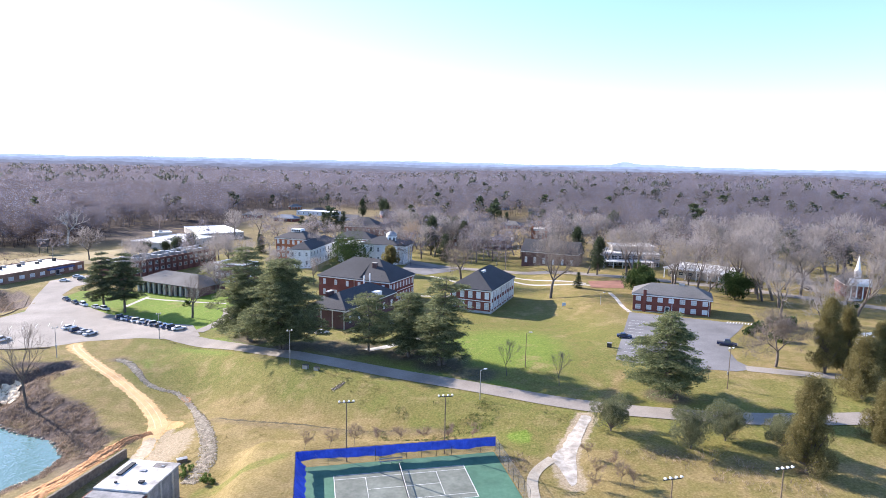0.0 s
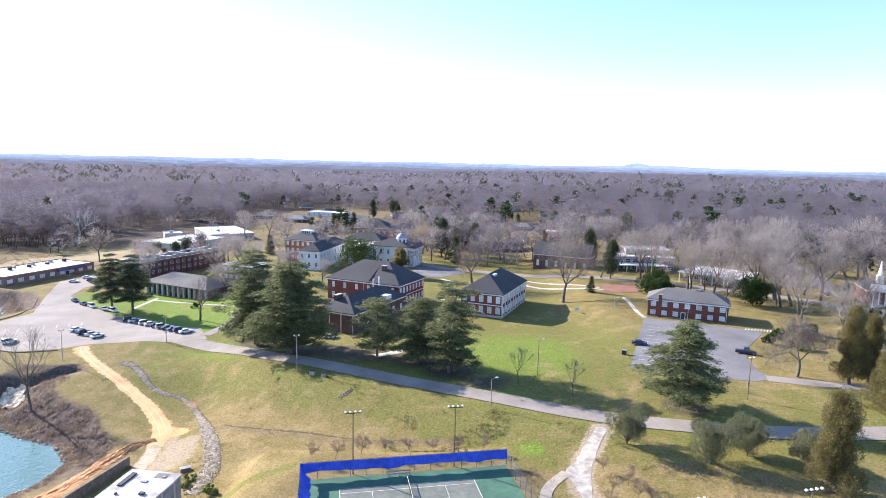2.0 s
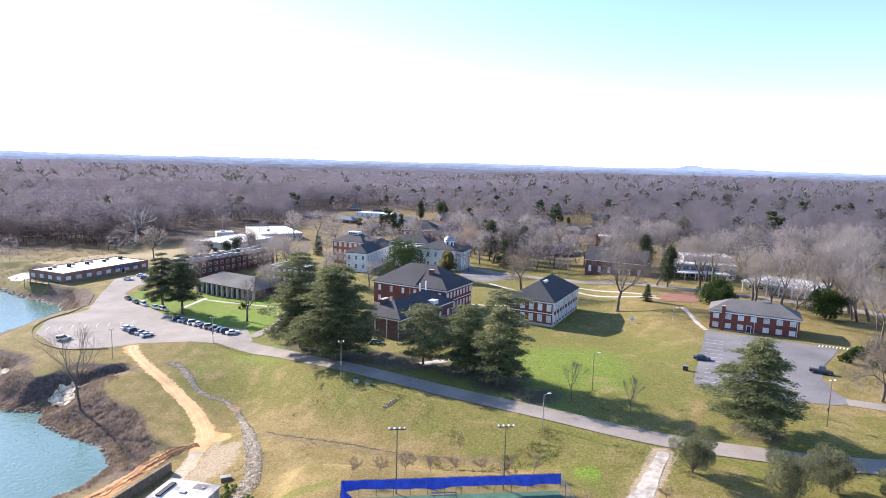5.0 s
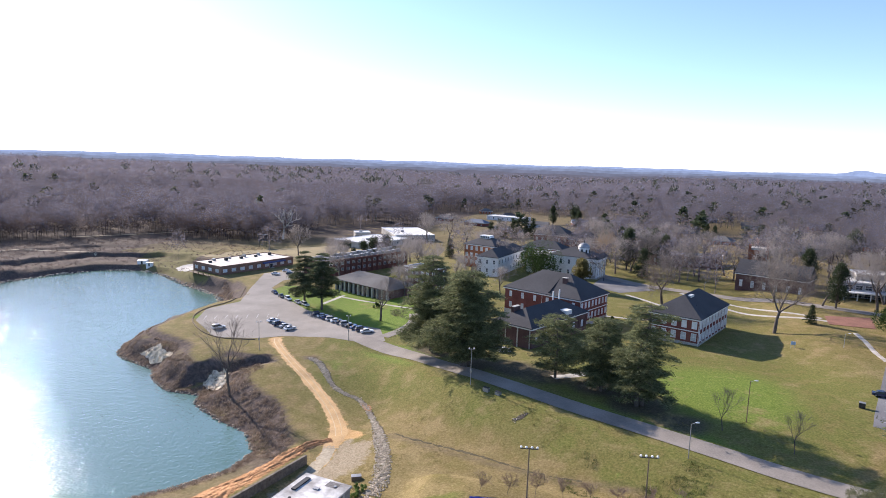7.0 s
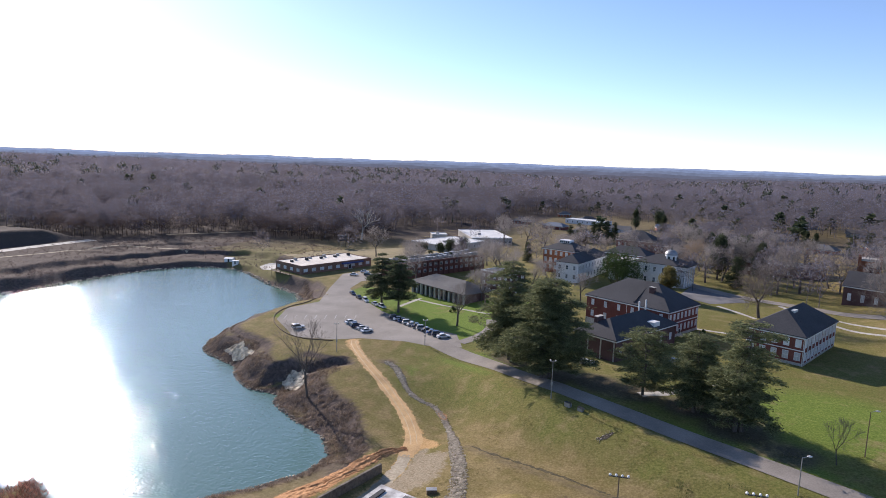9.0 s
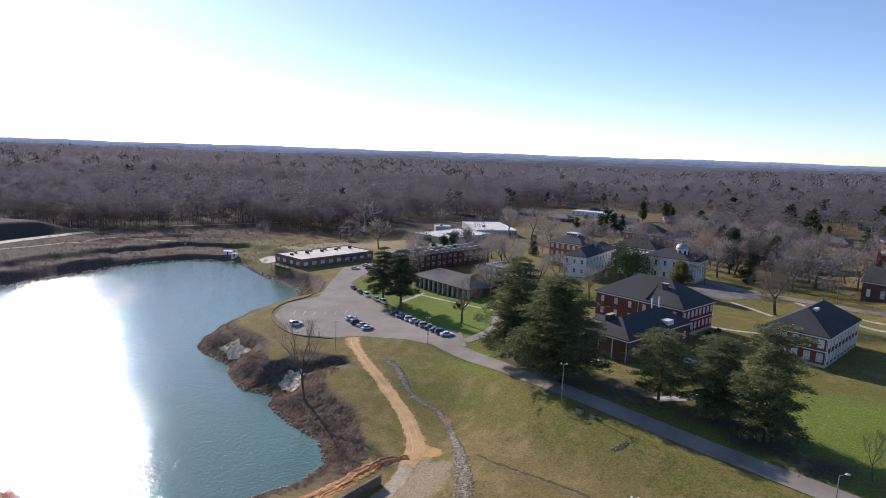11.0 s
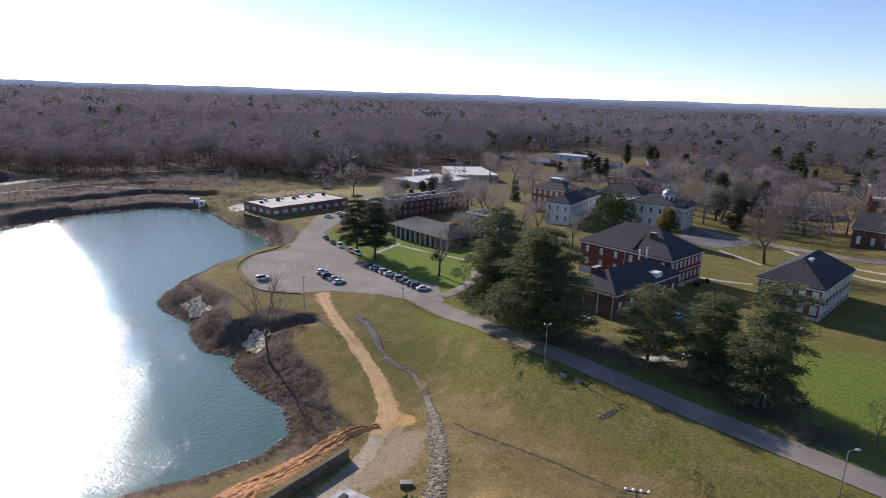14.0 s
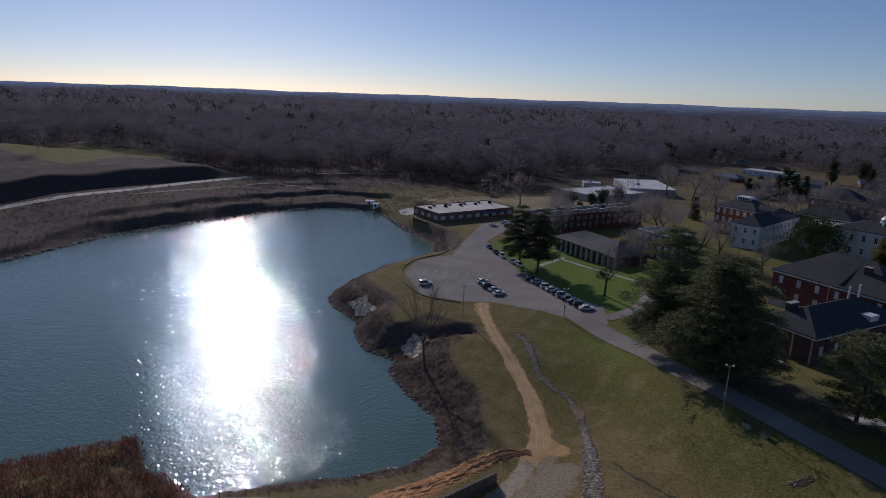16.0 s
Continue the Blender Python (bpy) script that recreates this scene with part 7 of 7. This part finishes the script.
def small_bare(seed, n_limb=4, n_twig=300, fat=0.75):
    """A one-metre leafless tree of few triangles: a trunk, limbs and a rounded crown of twigs."""
    rng = np.random.default_rng(seed)
    segs = [(np.zeros(3), np.array([0.01, 0.0, 0.6]), 0.009, 0.005)]
    rad = rng.uniform(0.22, 0.3)
    for i in range(n_limb):
        z = rng.uniform(0.2, 0.45)
        a = rng.uniform(0, math.tau)
        q = np.array([math.cos(a) * rad * 0.8, math.sin(a) * rad * 0.8, z + rng.uniform(0.2, 0.35)])
        segs.append((np.array([0, 0, z]), q, 0.006, 0.003))
    return joined([limb_tubes(segs, 3), crown_sprigs(rng, n_twig, rad, 0.38, 0.61, 0.1 * fat, 0.03 * fat)])


def crown_haze(seed, n=46, w=0.55, size=0.15):
    """A far-off crown, one metre high: a rounded haze of fine branches."""
    rng = np.random.default_rng(seed)
    return crown_sprigs(rng, n, w, 0.46, 0.5, size, size * 0.6, -0.2)


def small_pine(seed):
    """A one-metre pine: a bare stem below clumps of needles."""
    rng = np.random.default_rng(seed)
    n = 46
    z = rng.uniform(0.36, 1.0, n)
    a = rng.uniform(0, math.tau, n)
    r = np.sqrt(1.04 - z) * 0.22 * rng.uniform(0.5, 1.15, n)
    c = np.stack([np.cos(a) * r, np.sin(a) * r, z], 1)
    along = np.stack([np.cos(a), np.sin(a), rng.normal(size=n) * 0.3 + 0.2], 1)
    return joined([limb_tubes([(np.zeros(3), np.array([0, 0, 0.95]), 0.014, 0.003)], 3), crown_sprigs(rng, 40, 0.14, 0.3, 0.66, 0.12, 0.08), blades(c, along, rng.uniform(0.07, 0.16, n), rng.uniform(0.06, 0.12, n), rng)])


def scatter(name, kinds, places, mat, label, category):
    """One mesh of many copies. places: rows x, y, height, width."""
    rng = np.random.default_rng(len(places) + 5)
    V, F, k = [], [], 0
    which = rng.integers(0, len(kinds), len(places))
    places = np.asarray(places, float)
    z = ground(places[:, 0], places[:, 1])
    for j, (v, f) in enumerate(kinds):
        p, zz = places[which == j], z[which == j]
        if not len(p):
            continue
        a = rng.uniform(0, math.tau, len(p))
        ca, sa = np.cos(a)[:, None], np.sin(a)[:, None]
        X = (v[None, :, 0] * ca - v[None, :, 1] * sa) * p[:, 3:4] + p[:, 0:1]
        Y = (v[None, :, 0] * sa + v[None, :, 1] * ca) * p[:, 3:4] + p[:, 1:2]
        Z = v[None, :, 2] * p[:, 2:3] + zz[:, None] - 0.3
        V.append(np.stack([X, Y, Z], -1).reshape(-1, 3))
        F.append((f[None] + (np.arange(len(p)) * len(v))[:, None, None]).reshape(-1, 3) + k)
        k += len(p) * len(v)
    ob = new(name, tri_mesh(name, np.concatenate(V), np.concatenate(F), mat))
    return tagged(ob, label, category, kind="stuff")


def jittered(x0, x1, y0, y1, step, rng):
    xs, ys = np.meshgrid(np.arange(x0, x1, step), np.arange(y0, y1, step))
    return xs.ravel() + rng.uniform(-0.45, 0.45, xs.size) * step, ys.ravel() + rng.uniform(-0.45, 0.45, xs.size) * step


CLEAR = [[(-212, 425), (-268, 462), (-285, 520), (-250, 560), (-180, 545), (-160, 450)], [(-300, 330), (-205, 428), (-150, 470), (-120, 380), (-180, 300)],          # playing field and lots
         [(-168, 400), (-245, 760), (-150, 800), (-50, 690), (-58, 560), (-62, 400)], [(20, 400), (60, 620), (95, 600), (70, 400)], [(-425, 120), (-430, 292), (-522, 302), (-588, 335), (-663, 327), (-720, 300), (-640, 120)]]
rng = np.random.default_rng(77)
wx, wy = jittered(-1250, 900, 120, 1100, 11.6, rng)
r = np.hypot(wx, wy - 20)
az = np.degrees(np.arctan2(wx, wy - 20))
edge = np.interp(wx, [-1250, -530, -470, -420, -395, -365, -330, -285, -255, -228, -200], [90, 200, 305, 306, 338, 408, 392, 398, 430, 475, 590])
dens = np.where((wx < -200) & (wy > edge), 1.0, 0.0)
town = (wx >= -200) & (wy > 395)
dens = np.where(town, np.interp(r, [400, 600, 800], [0.5, 0.8, 1.0]) * (0.9 + 0.7 * wobble(wx, wy, 26)), dens)
dens = np.where((wx > 105) & (wy > 300 - 0.25 * (wx - 105)), np.maximum(dens, 0.4), dens)
dens = np.where((wx > 175) & (wy > 262), np.maximum(dens, 0.5), dens)
yard = (wx > -150) & (wx < 230) & (wy > 315) & (wy <= 395)
for a, b, c in FOOT:
    yard &= np.hypot(wx - a, wy - b) > c + 3
dens = np.where(yard, np.maximum(dens, np.where(wx > 0, 0.28, 0.1)), dens)
for poly in CLEAR:
    dens = np.where(inside(wx, wy, poly), 0.02, dens)
keep = (rng.random(len(wx)) < dens) & (r < 1000) & (az > -80) & (az < 42)
hh = rng.uniform(17.5, 31, len(wx)) * (0.95 + 0.12 * wobble(wx, wy, 60)) * np.where(wx > -200, 0.8, 1.0)
P = np.stack([wx, wy, hh, hh * rng.uniform(1.05, 1.5, len(wx))], 1)[keep]
ux, uy = jittered(-640, -195, 190, 640, 5.2, rng)
back = uy - np.interp(ux, [-1250, -530, -470, -420, -395, -365, -330, -285, -255, -228, -200], [90, 200, 305, 306, 338, 408, 392, 398, 430, 475, 590])
low = (back > -8) & (back < 40) & (rng.random(len(ux)) < np.where(back < 0, 0.4, 0.8))
for poly in CLEAR:
    low &= ~inside(ux, uy, poly)
uh = rng.uniform(7, 17, len(ux))
under = np.stack([ux, uy, uh, uh * rng.uniform(1.3, 1.9, len(ux))], 1)[low]
scatter("undergrowth", [small_bare(50 + i, 0, 90, 1.0) for i in range(5)], under, woods_material("undergrowth_twigs", (0.075, 0.058, 0.055), (0.17, 0.135, 0.125), 0.4), "dark brown undergrowth along the edge of the woods", "undergrowth")
pine = rng.random(len(P)) < np.where(P[:, 0] > -200, 0.07, 0.014)
close = np.hypot(P[:, 0], P[:, 1] - 20) < 600
scatter("bare_woods", [small_bare(i) for i in range(9)], P[~pine & close], WOOD_M, "grey-brown leafless winter woods", "woods")
scatter("bare_woods", [small_bare(30 + i, 0, 150, 1.0) for i in range(9)], P[~pine & ~close], WOOD_M, "grey-brown leafless winter woods behind the town", "woods")
scatter("pine_trees", [small_pine(i) for i in range(5)], P[pine] * [1, 1, 0.95, 1.1], PINE, "scattered dark green pines among bare woods", "woods")

def ring(r0, r1, step, h, w, seed):
    g = np.random.default_rng(seed)
    x, y = jittered(-r1, r1 * 0.75, 0, r1 + 50, step, g)
    r, az = np.hypot(x, y - 20), np.degrees(np.arctan2(x, y - 20))
    k = (r > r0) & (r < r1) & (az > -80) & (az < 42)
    x, y = x[k], y[k]
    return np.stack([x, y, g.uniform(0.75, 1.2, len(x)) * h * (1 + 0.12 * wobble(x, y, 90)), g.uniform(0.8, 1.25, len(x)) * w], 1), g.random(len(x))


mid, m_r = ring(980, 2000, 18.0, 22, 19, 5)
far, f_r = ring(1990, 2420, 24, 20, 26, 6)
both, both_r = np.concatenate([mid, far]), np.concatenate([m_r, f_r])
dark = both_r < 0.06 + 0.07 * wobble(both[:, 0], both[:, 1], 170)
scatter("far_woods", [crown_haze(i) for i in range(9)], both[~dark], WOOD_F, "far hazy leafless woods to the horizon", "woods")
# Haze put into the needle colour: bluer and paler than the near pines.
scatter("far_pines", [crown_haze(20 + i, 40, 0.42) for i in range(6)], both[dark] * [1, 1, 1.05, 0.9], leafy("hazy_pine_needles", (0.05, 0.058, 0.045), (0.1, 0.112, 0.08)), "far hazy dark pine stands in the woods", "woods")

# distant hills, ridge behind ridge, haze painted as a glowing colour, paler with distance
def haze_glow_material(name, colour):
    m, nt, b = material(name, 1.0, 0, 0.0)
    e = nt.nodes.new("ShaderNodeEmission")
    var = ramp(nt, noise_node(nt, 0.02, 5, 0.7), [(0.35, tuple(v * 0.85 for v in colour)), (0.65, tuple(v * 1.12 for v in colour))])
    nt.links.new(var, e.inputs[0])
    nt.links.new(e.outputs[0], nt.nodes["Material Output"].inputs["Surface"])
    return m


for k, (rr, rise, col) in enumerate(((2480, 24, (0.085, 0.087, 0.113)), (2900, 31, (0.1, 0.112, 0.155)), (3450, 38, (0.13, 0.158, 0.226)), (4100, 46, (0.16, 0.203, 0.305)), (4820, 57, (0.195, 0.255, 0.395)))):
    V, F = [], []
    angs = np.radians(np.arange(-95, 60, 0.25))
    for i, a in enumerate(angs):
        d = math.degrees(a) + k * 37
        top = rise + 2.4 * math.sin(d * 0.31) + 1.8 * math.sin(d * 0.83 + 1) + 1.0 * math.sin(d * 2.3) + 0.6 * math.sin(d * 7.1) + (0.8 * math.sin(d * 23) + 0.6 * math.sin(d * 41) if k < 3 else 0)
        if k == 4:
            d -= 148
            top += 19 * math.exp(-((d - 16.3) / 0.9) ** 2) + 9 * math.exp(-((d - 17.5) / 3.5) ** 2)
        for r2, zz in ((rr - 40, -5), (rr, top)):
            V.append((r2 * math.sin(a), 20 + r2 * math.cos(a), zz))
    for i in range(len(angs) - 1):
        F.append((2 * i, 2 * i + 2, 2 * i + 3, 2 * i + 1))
    tagged(mesh_object("backdrop", V, F, haze_glow_material("hazy_hills", col)), "blue hazy hills along the horizon", "hills", kind="structure")
